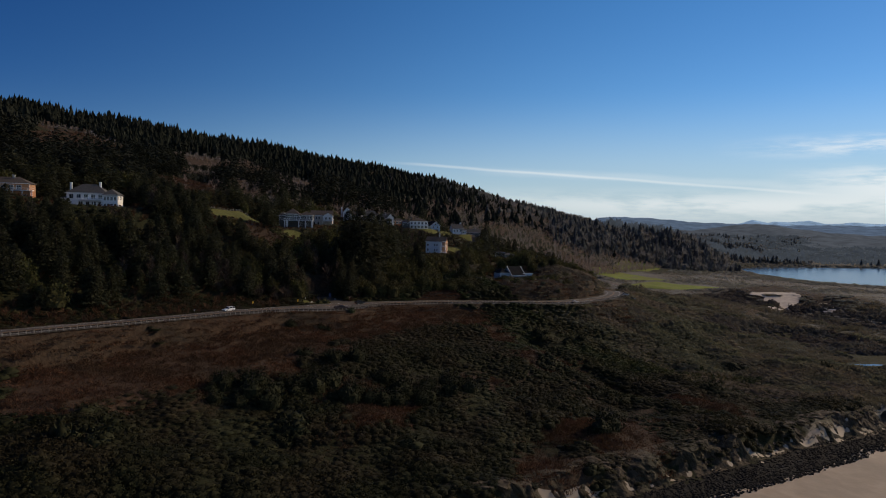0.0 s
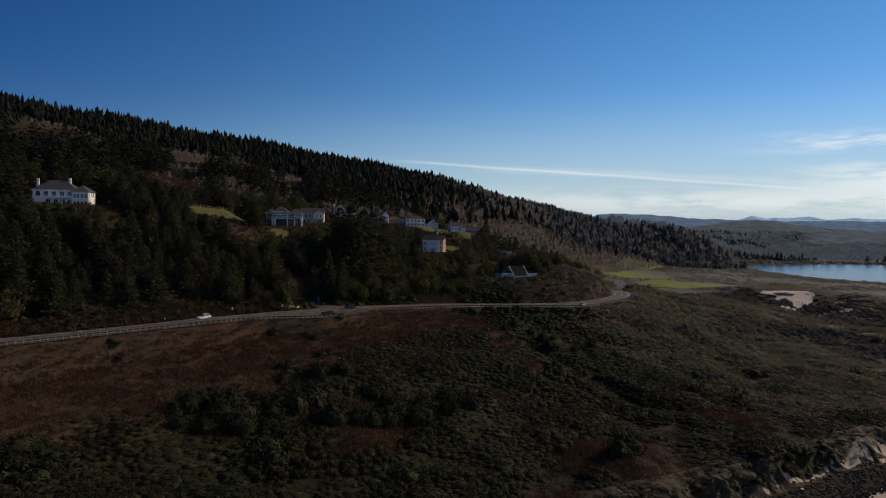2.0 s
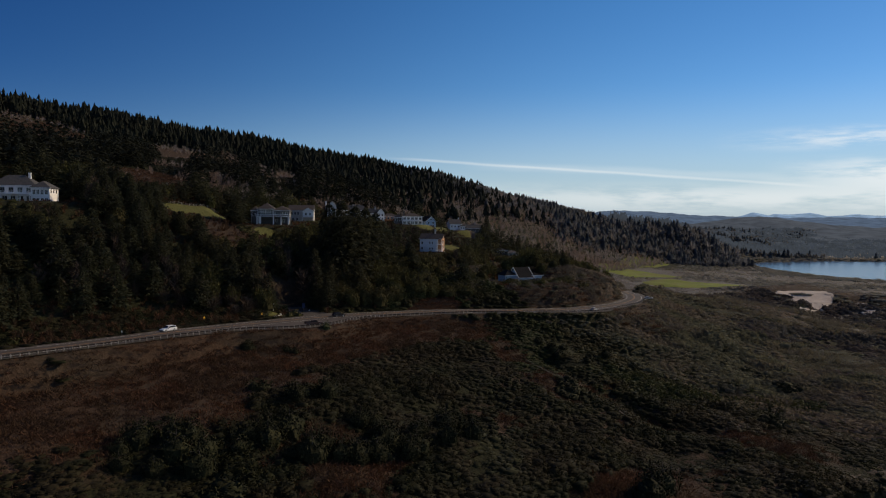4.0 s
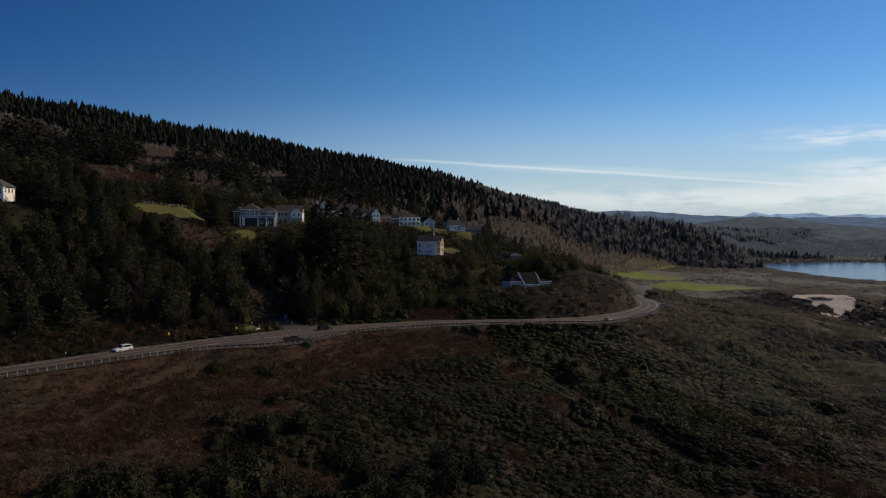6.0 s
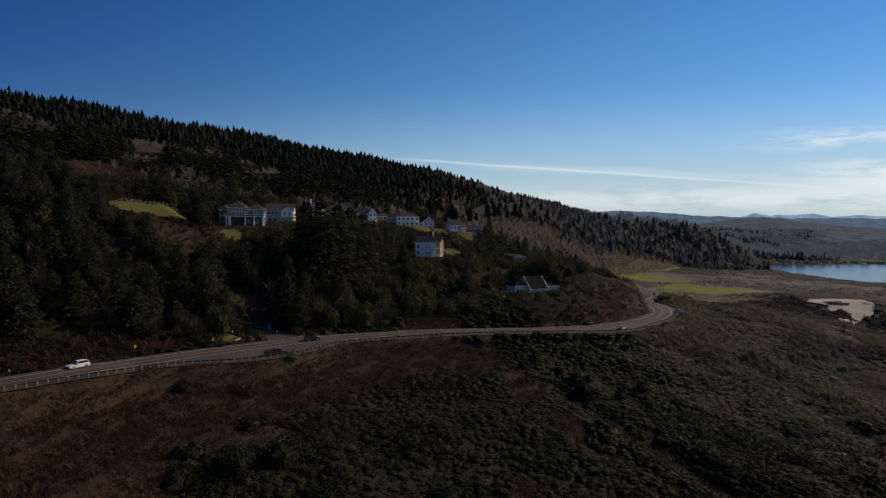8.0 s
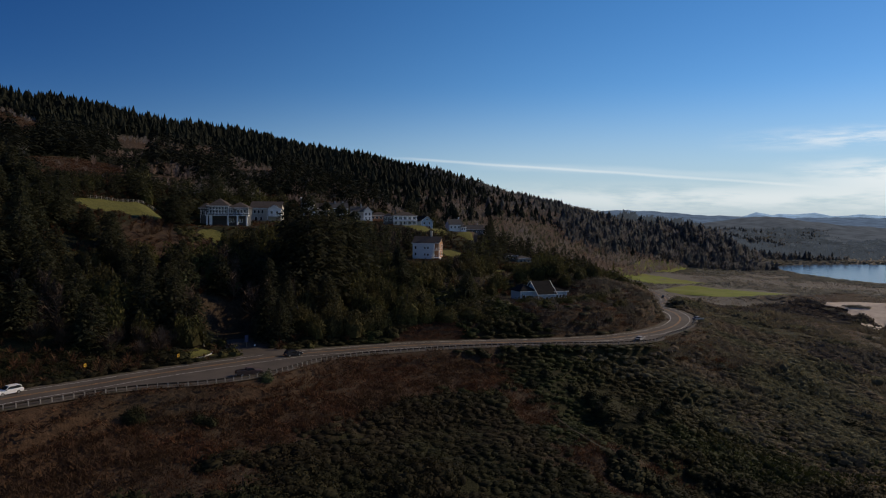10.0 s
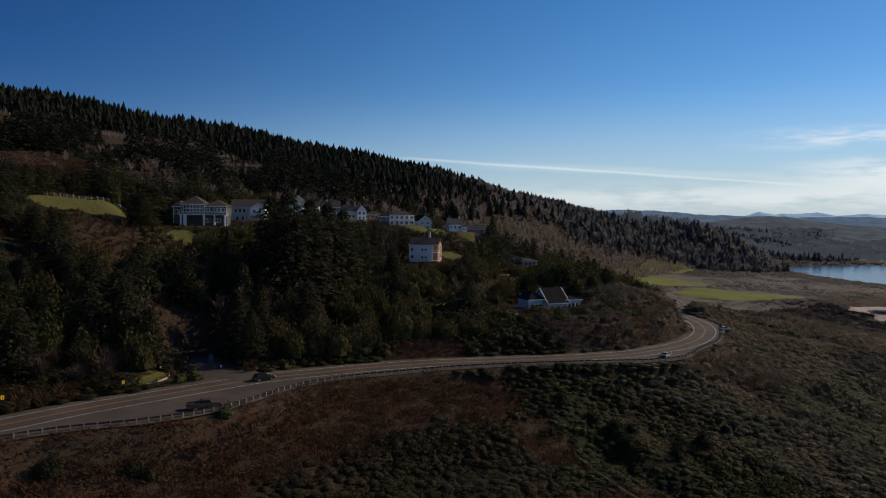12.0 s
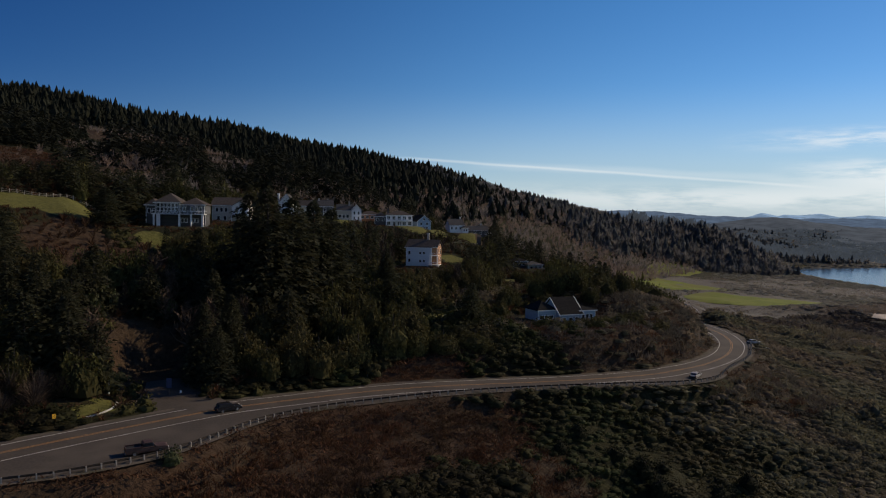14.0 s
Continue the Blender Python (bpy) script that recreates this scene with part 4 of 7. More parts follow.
def far_conifer_shape(tiers, seed, segs=7):
    """A far conifer from ragged, overlapping tiers of boughs; radius 1, height 1."""
    r = np.random.default_rng(seed)
    V, F = [], []
    lean = 0.06 * r.normal(size=2)
    for k in range(tiers):
        t = k / tiers
        q, z0, z1 = (1 - t) ** 0.8, 0.02 + 0.9 * t, min(1.0, 0.02 + 0.9 * t + 1.75 / tiers)
        b = len(V)
        for i in range(segs):
            a = 2 * math.pi * (i + 0.6 * r.random()) / segs + 0.9 * k
            far = q * (0.45 + 0.7 * r.random())
            V.append((far * math.cos(a) + lean[0] * t, far * math.sin(a) + lean[1] * t, max(0.0, z0 + (0.1 * r.normal() - 0.03) * (1 - t))))
        V.append((lean[0] * t, lean[1] * t, 1.0 if k == tiers - 1 else z1))
        F += [(b + i, b + (i + 1) % segs, b + segs) for i in range(segs)]
    return np.array(V), np.array(F)


def fluffy_conifer_shape(branches, leaves, leaf, seed, bare=0.08):
    """A full conifer: slender drooping sprays along its branches; radius 1, height 1."""
    r = np.random.default_rng(seed)
    V, F = [], []
    for k in range(branches):
        t = (k / branches) ** 1.15
        z0 = bare + (0.98 - bare) * t
        a = 2.4 * k + 0.6 * r.random()
        reach = (1 - t) ** 0.7 * (0.5 + 0.6 * r.random() ** 1.5) + 0.04
        for _ in range(leaves):
            q = reach * (0.15 + 0.85 * r.random() ** 0.7)
            turn = a + 0.5 * r.normal() * (1 - 0.5 * q)
            x, y = q * math.cos(turn), q * math.sin(turn)
            z = z0 - 0.075 * q + 0.02 * q * q + 0.012 * r.normal()
            way = turn + 0.7 * r.normal()
            s = leaf * (0.6 + 0.9 * r.random()) * (0.5 + 0.5 * (1 - t))
            dx, dy, drop = math.cos(way) * s * 1.5, math.sin(way) * s * 1.5, (0.03 + 0.05 * r.random()) * s * 4
            wx, wy, wz = -math.sin(way) * s * 0.42, math.cos(way) * s * 0.42, 0.09 * s * r.normal()
            b = len(V)
            V += [(x - wx, y - wy, max(0.0, z - wz)), (x + wx, y + wy, max(0.0, z + wz)), (x + dx, y + dy, max(0.0, z - drop))]
            F.append((b, b + 1, b + 2))
    return np.array(V), np.array(F)


def leafy_shape(clumps, leaves, leaf, seed, squash=0.8, low=0.0):
    """An uneven crown of leaf clumps; radius 1, height 1 from its foot."""
    r = np.random.default_rng(seed)
    V, F = [], []
    for _ in range(clumps):
        d = r.normal(size=3)
        d /= np.linalg.norm(d)
        d[2] = abs(d[2]) * 0.9 - 0.18
        c = d * (0.45 + 0.4 * r.random()) * (0.8 + 0.35 * math.sin(3 * math.atan2(d[1], d[0]) + seed))
        size = 0.2 + 0.16 * r.random()
        for _ in range(leaves):
            e = r.normal(size=3)
            e /= np.linalg.norm(e)
            e[2] = e[2] * 0.7 + 0.25
            p = c + e * size
            tip = e + 0.7 * r.normal(size=3)
            u = np.cross(tip, r.normal(size=3))
            u /= np.linalg.norm(u) + 1e-6
            w = np.cross(tip / (np.linalg.norm(tip) + 1e-6), u)
            s = leaf * (0.6 + 0.8 * r.random())
            b = len(V)
            for q in (p + u * s, p - u * s * 0.5 + w * s * 0.8, p - u * s * 0.5 - w * s * 0.8 + e * s * 0.35):
                V.append((q[0], q[1], low + (1 - low) * max(0.0, 0.32 + q[2] * 0.62 * squash / 0.8)))
            F.append((b, b + 1, b + 2))
    return np.array(V), np.array(F)


def mound_shape(leaves, leaf, seed, segs=7, count=6, narrow=0.16):
    """A rounded, many-lobed shrub: a dense heart under small leaves; radius 1, height 1."""
    r = np.random.default_rng(seed)
    lobes = r.normal(size=(count, 3))
    lobes[:, 2] = np.abs(lobes[:, 2]) * 0.8
    lobes /= np.linalg.norm(lobes, axis=1)[:, None]

    def reach(d):
        return 0.7 + 0.32 * float(np.exp(-((1 - lobes @ d) / narrow)).max())

    V, F = [], []
    for ring, (z, q) in enumerate(((-0.1, 1.0), (0.5, 0.87))):
        for k in range(segs):
            a = 2 * math.pi * (k + 0.5 * ring) / segs
            d = np.array((q * math.cos(a), q * math.sin(a), z))
            V.append(d * reach(d / np.linalg.norm(d)) * (0.72 + 0.12 * r.random()))
    top = np.array((0.1 * r.normal(), 0.1 * r.normal(), 1.0))
    V.append(top * 0.78 * reach(np.array((0, 0, 1.0))))
    for k in range(segs):
        n = (k + 1) % segs
        F += [(k, n, segs + k), (n, segs + n, segs + k), (segs + k, segs + n, 2 * segs)]
    for _ in range(leaves):
        d = r.normal(size=3)
        d[2] = abs(d[2]) + 0.1
        d /= np.linalg.norm(d)
        p = d * reach(d) * (0.76 + 0.3 * r.random())
        tip = d + 0.6 * r.normal(size=3)
        u = np.cross(tip, r.normal(size=3))
        u /= np.linalg.norm(u) + 1e-6
        w = np.cross(tip / (np.linalg.norm(tip) + 1e-6), u)
        s = leaf * (0.6 + 0.8 * r.random())
        b = len(V)
        V += [p + u * s, p - u * s * 0.5 + w * s * 0.8, p - u * s * 0.5 - w * s * 0.8 + d * s * 0.5]
        F.append((b, b + 1, b + 2))
    V = np.array(V)
    V[:, 2] = np.maximum(V[:, 2], -0.12)
    return V, np.array(F)


def spiky_shape(blades, seed, lean=0.5, thick=0.12):
    r = np.random.default_rng(seed)
    V, F = [], []
    for _ in range(blades):
        a, q = 2 * math.pi * r.random(), r.random() ** 0.5
        x, y = q * math.cos(a), q * math.sin(a)
        h = (1.05 - 0.55 * q) * (0.55 + 0.6 * r.random())
        dx, dy = lean * r.normal() * 0.4, lean * r.normal() * 0.4
        t = 2 * math.pi * r.random()
        w = thick * (0.7 + 0.6 * r.random())
        b = len(V)
        V += [(x + w * math.cos(t), y + w * math.sin(t), 0.0), (x - w * math.cos(t), y - w * math.sin(t), 0.12 * h), (x + dx, y + dy, h)]
        F.append((b, b + 1, b + 2))
    return np.array(V), np.array(F)


def bare_tree_shape(seed, limbs=26, twigs=5):
    """A leafless crown of thin three-sided limbs and twigs; radius 1, height 1."""
    r = np.random.default_rng(seed)
    g = Geo()
    for k in range(limbs):
        t = 0.25 + 0.65 * k / limbs
        a = 2.4 * k + r.random()
        L = (0.4 + 0.6 * r.random()) * (1.15 - t)
        p0 = np.array((0, 0, t * 0.85))
        p1 = p0 + np.array((math.cos(a) * L * 0.6, math.sin(a) * L * 0.6, 0.10 + 0.06 * r.random()))
        p2 = p1 + np.array((math.cos(a) * L * 0.4, math.sin(a) * L * 0.4, 0.12 + 0.1 * r.random()))
        g.tube([p0, p1, p2], [0.03, 0.018, 0.006], 3)
        for _ in range(twigs):
            q = p0 + (p2 - p0) * (0.35 + 0.65 * r.random())
            e = q + np.array((0.25 * r.normal(), 0.25 * r.normal(), 0.1 + 0.08 * r.random()))
            side = np.array((r.normal(), r.normal(), 0)) * 0.028
            b = len(g.v)
            g.v += [tuple(q + side), tuple(q - side), tuple(e)]
            g.f.append((b, b + 1, b + 2))
    F = []
    for f in g.f:
        F += [(f[0], f[i], f[i + 1]) for i in range(1, len(f) - 1)]
    return np.array(g.v), np.array(F)


def twig_shape(seed, limbs=30, thick=0.075):
    """A leafless crown from thin triangles alone."""
    r = np.random.default_rng(seed)
    V, F = [], []
    for k in range(limbs):
        a, t = 2.4 * k + r.random(), 0.15 + 0.6 * r.random()
        L = (0.4 + 0.6 * r.random()) * (1.2 - t)
        p = np.array((0.25 * math.cos(a) * r.random(), 0.25 * math.sin(a) * r.random(), t * 0.7))
        e = p + np.array((math.cos(a) * L, math.sin(a) * L, 0.2 + 0.25 * r.random()))
        side = np.array((-math.sin(a), math.cos(a), 0.3 * r.normal())) * thick * (0.65 + 0.7 * r.random())
        b = len(V)
        V += [p + side, p - side, e]
        F.append((b, b + 1, b + 2))
    V += [np.array((0.035, 0, -0.05)), np.array((-0.02, 0.03, -0.05)), np.array((0, 0, 0.9))]
    F.append((len(V) - 3, len(V) - 2, len(V) - 1))
    return np.array(V), np.array(F)


def shape_mesh(name, shape, sx, sz, material):
    V, F = shape
    me = bpy.data.meshes.new(name)
    me.from_pydata((V * np.array((sx, sx, sz))).tolist(), [], F.tolist())
    me.materials.append(material)
    return me


def jittered(x0, x1, y0, y1, step, seed):
    r = np.random.default_rng(seed)
    X, Y = np.meshgrid(np.arange(x0, x1, step), np.arange(y0, y1, step))
    X = X.ravel() + (r.random(X.size) - 0.5) * step * 0.95
    Y = Y.ravel() + (r.random(Y.size) - 0.5) * step * 0.95
    return X, Y


def road_gap(x, y):
    """Distance beyond the pavement (negative on it), seaward side and hill side."""
    d = np.full(len(x), 1e6)
    for i in range(0, len(x), 4000):
        a = slice(i, i + 4000)
        dx, dy = x[a, None] - CENTRE[None, :, 0], y[a, None] - CENTRE[None, :, 1]
        k = np.argmin(dx * dx + dy * dy, axis=1)
        j = np.arange(len(k))
        off = dx[j, k] * SEAWARD[k, 0] + dy[j, k] * SEAWARD[k, 1]
        r = np.hypot(dx[j, k], dy[j, k])
        d[a] = np.where(off > 0, r - CENTRE[k, 3], r - CENTRE[k, 4])
    sx, sy = x[:, None] - SIDE[None, :, 0], y[:, None] - SIDE[None, :, 1]
    return np.minimum(d, np.sqrt((sx * sx + sy * sy).min(1)) - 3.0)


def free_of_houses(x, y, margin):
    ok = np.ones(len(x), bool)
    for px, py, pz, r in PADS[:-2]:
        ok &= np.hypot(x - px, y - py) > r * 0.8 + margin
    for px, py, r in LAWNS:
        ok &= np.hypot(x - px, y - py) > r + margin * 0.4
    return ok


OPEN_VIEWS = [(cx, cy, float(height(cx, cy)[0]) + 2, 0.8 * max(rx, ry)) for cx, cy, rx, ry in CLEARINGS]


def clear_room(x, y):
    """How tall growth may be: trimmed to keep houses, lawns and clearings in the camera's view."""
    room = np.full(len(x), 40.0)
    z = height(x, y)
    for px, py, pz, r in PADS[:-2] + [(-121, 380, 37.5, 13), (-107, 386, 33.5, 8), (-4, 366, 3.5, 5), (-60, 507, 33, 6), (-100, 352, 27.5, 16), (-131, 367, 38, 11), (11, 596, 20, 10), (24, 465, 8.5, 5), (0, 487, 15, 6), (-60, 499, 32.5, 8)] + OPEN_VIEWS:
        dx, dy = px - 0.0, py - 110.0
        d = math.hypot(dx, dy)
        ux, uy = dx / d, dy / d
        a = x * ux + (y - 110.0) * uy
        c = np.abs(x * uy - (y - 110.0) * ux)
        front = (a < d - 2) & (a > d - 170) & (c < r * 0.95 * a / d)
        line = 36 + (pz + 0.2 - 36) * a / d
        room = np.where(front, np.minimum(room, np.maximum(line - z, 1.2)), room)
    return room


def in_view(x, y):
    return (x > -0.78 * (y + 20) - 25) & (x < 0.78 * (y + 20) + 25)


def rows(kinds, x, y, size, tall, seed, sink=0.3):
    r = np.random.default_rng(seed)
    n = len(x)
    return np.column_stack([r.integers(0, kinds, n), x, y, height(x, y) - sink, size, tall, r.random(n) * 6.283])


# upper forest
FAR_CONIFERS = [far_conifer_shape(5, k, 8) for k in range(6)] + [far_conifer_shape(4, 70 + k, 6) for k in range(6)]


def upper_forest():
    out = []
    for x0, x1, y0, y1, step, seed in ((-900, 300, 150, 900, 6.8, 1), (-1000, 900, 900, 1700, 8.6, 2), (-600, 1500, 1700, 2600, 15.0, 3)):
        x, y = jittered(x0, x1, y0, y1, step, seed)
        v, s = hill_coords(x, y)
        open_slope = sstep(s, 60, 190) * sstep(s, 620, 500)
        edge = 575 - 150 * open_slope + 25 * lumps(x, y, 90, 12)
        ok = (v < edge) & (v > -45) & in_view(x, y) & free_of_houses(x, y, 3)
        ok &= lumps(x, y, 120, 13) < np.where((v > 250) & (v < 520) & (s < 150), 0.12, 0.55)
        r = np.random.default_rng(seed + 50)
        ok &= (height(x, y) > -27) & ~cleared(x, y)
        ok &= (r.random(len(x)) < np.where((s > 190) & (s < 560) & (v > 330) & (lumps(x, y, 70, 14) < 0.1), 0.3, 1.0))
        x, y = x[ok], y[ok]
        tall = np.minimum((8 + 14 * r.random(len(x)) ** 1.6) * (1 + 0.3 * lumps(x, y, 60, 27)), clear_room(x, y))
        tall = tall * (1 + 0.3 * sstep(s[ok], 60, -250)) * (1 - 0.25 * sstep(s[ok], 420, 650))
        place = rows(6, x, y, np.where(s[ok] > 215, 1.2, 1.0) * tall * (0.26 + 0.12 * r.random(len(x))), tall, seed, 0.8)
        place[:, 0] += 6 * (seed > 1)
        out.append(place)
    return np.concatenate(out)


FOREST = upper_forest()
SLOPE_V, SLOPE_S = hill_coords(FOREST[:, 1], FOREST[:, 2])
# trees take the haze-lightened colours more often with distance
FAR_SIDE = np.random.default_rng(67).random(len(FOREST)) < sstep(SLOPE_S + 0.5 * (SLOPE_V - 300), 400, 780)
NEAR_SIDE = ~FAR_SIDE & (np.hypot(FOREST[:, 1], FOREST[:, 2] - 170) < 600)
spread("spruce_forest", FAR_CONIFERS, FOREST[~FAR_SIDE & ~NEAR_SIDE], M["far_conifer"], "dense dark spruce forest over the hill", "forest")
NEAR_ROWS = FOREST[NEAR_SIDE].copy()
NEAR_ROWS[:, 4] *= 1.15
spread("near_spruce_forest", [fluffy_conifer_shape(28, 4, 0.3, 350 + k, 0.02) for k in range(6)], NEAR_ROWS, M["far_conifer"], "dense dark spruce forest on the near hillside", "forest")
LEAFLESS = lumps(FOREST[:, 1], FOREST[:, 2], 90, 68) + 0.3 * (np.random.default_rng(69).random(len(FOREST)) - 0.5) > -0.14
spread("hemlock_forest", FAR_CONIFERS, FOREST[FAR_SIDE & ~LEAFLESS], M["hazed_conifer"], "conifer clusters on the far slope, greyed to stand for haze", "forest", True)
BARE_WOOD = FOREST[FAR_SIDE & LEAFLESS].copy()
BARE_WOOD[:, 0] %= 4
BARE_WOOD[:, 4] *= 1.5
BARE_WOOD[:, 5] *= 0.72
spread("far_alders", [twig_shape(330 + k, 30, 0.07) for k in range(4)], BARE_WOOD, M["hazed_twig"], "leafless alder woods on the far slope, greyed for haze", "forest")


def valley_woods():
    out = []
    for x0, x1, y0, y1, step, seed, cover in ((150, 640, 960, 1300, 7.0, 4, -0.3), (560, 2400, 1205, 1420, 11, 5, -0.6), (300, 3000, 1420, 2260, 23, 6, -0.9), (110, 460, 640, 960, 11, 7, 0.5)):
        x, y = jittered(x0, x1, y0, y1, step, seed)
        v, s = hill_coords(x, y)
        lk = lake_reach(x, y) - 0.09
        golf = (np.hypot((x - 238) / 65, (y - 708) / 55) < 1) | (np.hypot((x - 218) / 52, (y - 845) / 75) < 1) | (np.hypot((x - 262) / 50, (y - 965) / 62) < 1)
        ok = (lumps(x, y, 110, 15) > cover) & (lk > 1) & in_view(x, y) & ~golf & (v > 430)
        x, y = x[ok], y[ok]
        r = np.random.default_rng(seed + 60)
        tall = (5 + 9 * r.random(len(x)) ** 1.5) * (1 + 0.4 * lumps(x, y, 80, 33)) * (1 + 0.8 * sstep(y, 950, 1030) * sstep(x, 480, 400))
        place = rows(6, x, y, tall * (0.34 + 0.14 * r.random(len(x))) if step < 20 else tall * 0 + 15, tall, seed, 0.5)
        out.append(place)
    return np.concatenate(out)


WOODS = valley_woods()
near_woods, shore_woods = WOODS[:, 2] < 1203, (WOODS[:, 2] >= 1203) & (WOODS[:, 2] < 1420)
# valley trees wear the haze-lightened needle and twig colours
spread("valley_forest", FAR_CONIFERS[:6], WOODS[near_woods & (WOODS[:, 0] % 2 == 0)], M["hazed_conifer"], "hazy dark conifers in the valley by the lake", "forest", True)
spread("valley_alders", [twig_shape(300 + k, 34, 0.08) for k in range(6)], WOODS[near_woods & (WOODS[:, 0] % 2 == 1)], M["hazed_twig"], "rounded leafless trees in the valley by the lake", "forest")
# woods from 1.2 km on glow in place of haze
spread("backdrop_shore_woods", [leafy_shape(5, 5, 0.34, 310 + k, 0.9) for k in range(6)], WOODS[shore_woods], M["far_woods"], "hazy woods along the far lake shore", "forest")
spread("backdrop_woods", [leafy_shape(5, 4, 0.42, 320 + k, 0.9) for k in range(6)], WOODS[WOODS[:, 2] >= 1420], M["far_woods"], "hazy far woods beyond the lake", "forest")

# slope trees between the houses and the highway
CROWNS = [fluffy_conifer_shape(150, 11, 0.11, k) for k in range(3)]
PINES = [mound_shape(500, 0.062, 20 + k, 11, 14, 0.06) for k in range(3)]
CROWNS_FAR = [fluffy_conifer_shape(54, 6, 0.19, 10 + k) for k in range(3)]
PINES_FAR = [mound_shape(150, 0.1, 30 + k, 8, 10, 0.08) for k in range(3)]
BARES_FAR = [twig_shape(50 + k, 46) for k in range(3)]
BARES = [bare_tree_shape(40 + k) for k in range(3)]


def tree_kind(name, label, crown, trunk_mat, crown_mat, tall, wide, stem, lift):
    """A tree as a thing: tapered trunk with limbs, and crown."""
    t = thing(name, label, "tree")
    g = Geo()
    g.tube([(0, 0, -0.6), (0.05, 0.03, tall * 0.3), (-0.04, 0.05, tall * 0.65), (0, 0, tall * 0.95)], [stem, stem * 0.75, stem * 0.4, 0.03], 7)
    for k in range(6):
        a, z = 2.4 * k, tall * (0.25 + 0.09 * k)
        g.tube([(0, 0, z), (math.cos(a) * wide * 0.5, math.sin(a) * wide * 0.5, z + tall * 0.06)], [stem * 0.3, 0.03], 4)
    part("trunk", g, trunk_mat, t)
    c = part("crown", shape_mesh("crown", crown, wide, tall * (1 - lift), crown_mat), crown_mat, t)
    c.location = (0, 0, tall * lift)
    return t


def side_bank(x, y):
    """The bare brown bank behind the side road's mouth."""
    return np.hypot((x + 69) / 9, (y - 319) / 9) < 1


def slope_trees():
    x, y = jittered(-240, 130, 180, 660, 5.7, 9)
    v, s = hill_coords(x, y)
    gap = road_gap(x, y)
    r = np.random.default_rng(99)
    dens = np.where(v > 718, 0.25, 0.92) * np.where(s > 120, 0.4, 1)
    ok = (v > 590) & (v < 748) & (gap > 4.5) & free_of_houses(x, y, 4) & in_view(x, y) & (r.random(len(x)) < dens) & (s < 260)
    spur = (np.hypot(x - 60, y - 362) < 34) | ((x > 30) & (gap < 16))
    ok &= ~spur
    left = ((x < -70) & (y < 290) & (gap < np.where(x < -92, 30, 19))) | (np.hypot((x + 98) / 22, (y - 352) / 14) < 1) | (np.hypot(x + 134, y - 295) < 9) | (np.hypot((x + 115) / 9, (y - 318) / 9) < 1) | side_bank(x, y)
    ok &= ~left
    x, y = x[ok], y[ok]
    v, s = hill_coords(x, y)
    pick = lumps(x, y, 45, 18) + 0.5 * (r.random(len(x)) - 0.5)
    kind = np.where(pick > 0.3, 2, np.where(pick > 0.0, 0, 1))
    kind = np.where((v > 690) & (x > -50) & (kind != 1) & (r.random(len(x)) < 0.8), 1, kind)
    kind = np.where((x < -100) & (kind == 1) & (r.random(len(x)) < 0.75), 0, kind)
    room = clear_room(x, y)
    return x, y, v, s, kind, room, r


def plant_slope():
    x, y, v, s, kind, room, r = slope_trees()
    order = np.argsort(np.hypot(x + 30, y - 260))
    things = {
        0: [tree_kind("spruce", "tall dark green spruce on the slope", CROWNS[k], M["bark"], M["conifer"], 13, 5.3, 0.28, 0.0) for k in range(3)],
        1: [tree_kind("shore_pine", "rounded green shore pine on the slope", PINES[k], M["bark"], M["pine"], 9.5, 4.4, 0.22, 0.1) for k in range(3)],
        2: [tree_kind("bare_alder", "leafless grey alder on the slope", BARES[k], M["bark"], M["twig"], 9, 3.4, 0.16, 0.0) for k in range(3)]}
    left = {0: 230, 1: 230, 2: 110}
    rest = {0: [], 1: [], 2: []}
    base = {0: (13, 5.3), 1: (9.5, 4.4), 2: (9, 3.4)}
    z = height(x, y)
    first = {k: [True] * 3 for k in things}
    for i in order:
        k = int(kind[i])
        f = min(0.6 + 0.7 * r.random(), room[i] / base[k][0])
        if room[i] < 4.2 or f < 0.22:
            continue
        turn, wide = r.random() * 6.283, 0.85 + 0.45 * r.random()
        if left[k] > 0:
            left[k] -= 1
            which = int(r.integers(0, 3))
            m = Matrix.LocRotScale((x[i], y[i], z[i] - 0.2), Euler((0, 0, turn)), None)
            src = things[k][which]
            if first[k][which]:
                first[k][which] = False
                t = src
                t.matrix_world = m
            else:
                t = copy_thing(src, m)
            t.scale = (f * wide, f * wide, f)
            t["group"] = "trees on the slope"
        else:
            rest[k].append((int(r.integers(0, 3)), x[i], y[i], z[i] - 0.2, base[k][1] * f * wide, base[k][0] * f, turn))
    for k, shapes, name, material, label in ((0, CROWNS_FAR, "slope_spruces", M["conifer"], "dark spruces among the hillside houses"),
                                             (1, PINES_FAR, "slope_pines", M["pine"], "rounded evergreen trees among the hillside houses"),
                                             (2, BARES_FAR, "slope_alders", M["twig"], "leafless grey brush among the hillside houses")):
        if rest[k]:
            spread(name, shapes, np.array(rest[k]), material, label, "trees")


plant_slope()


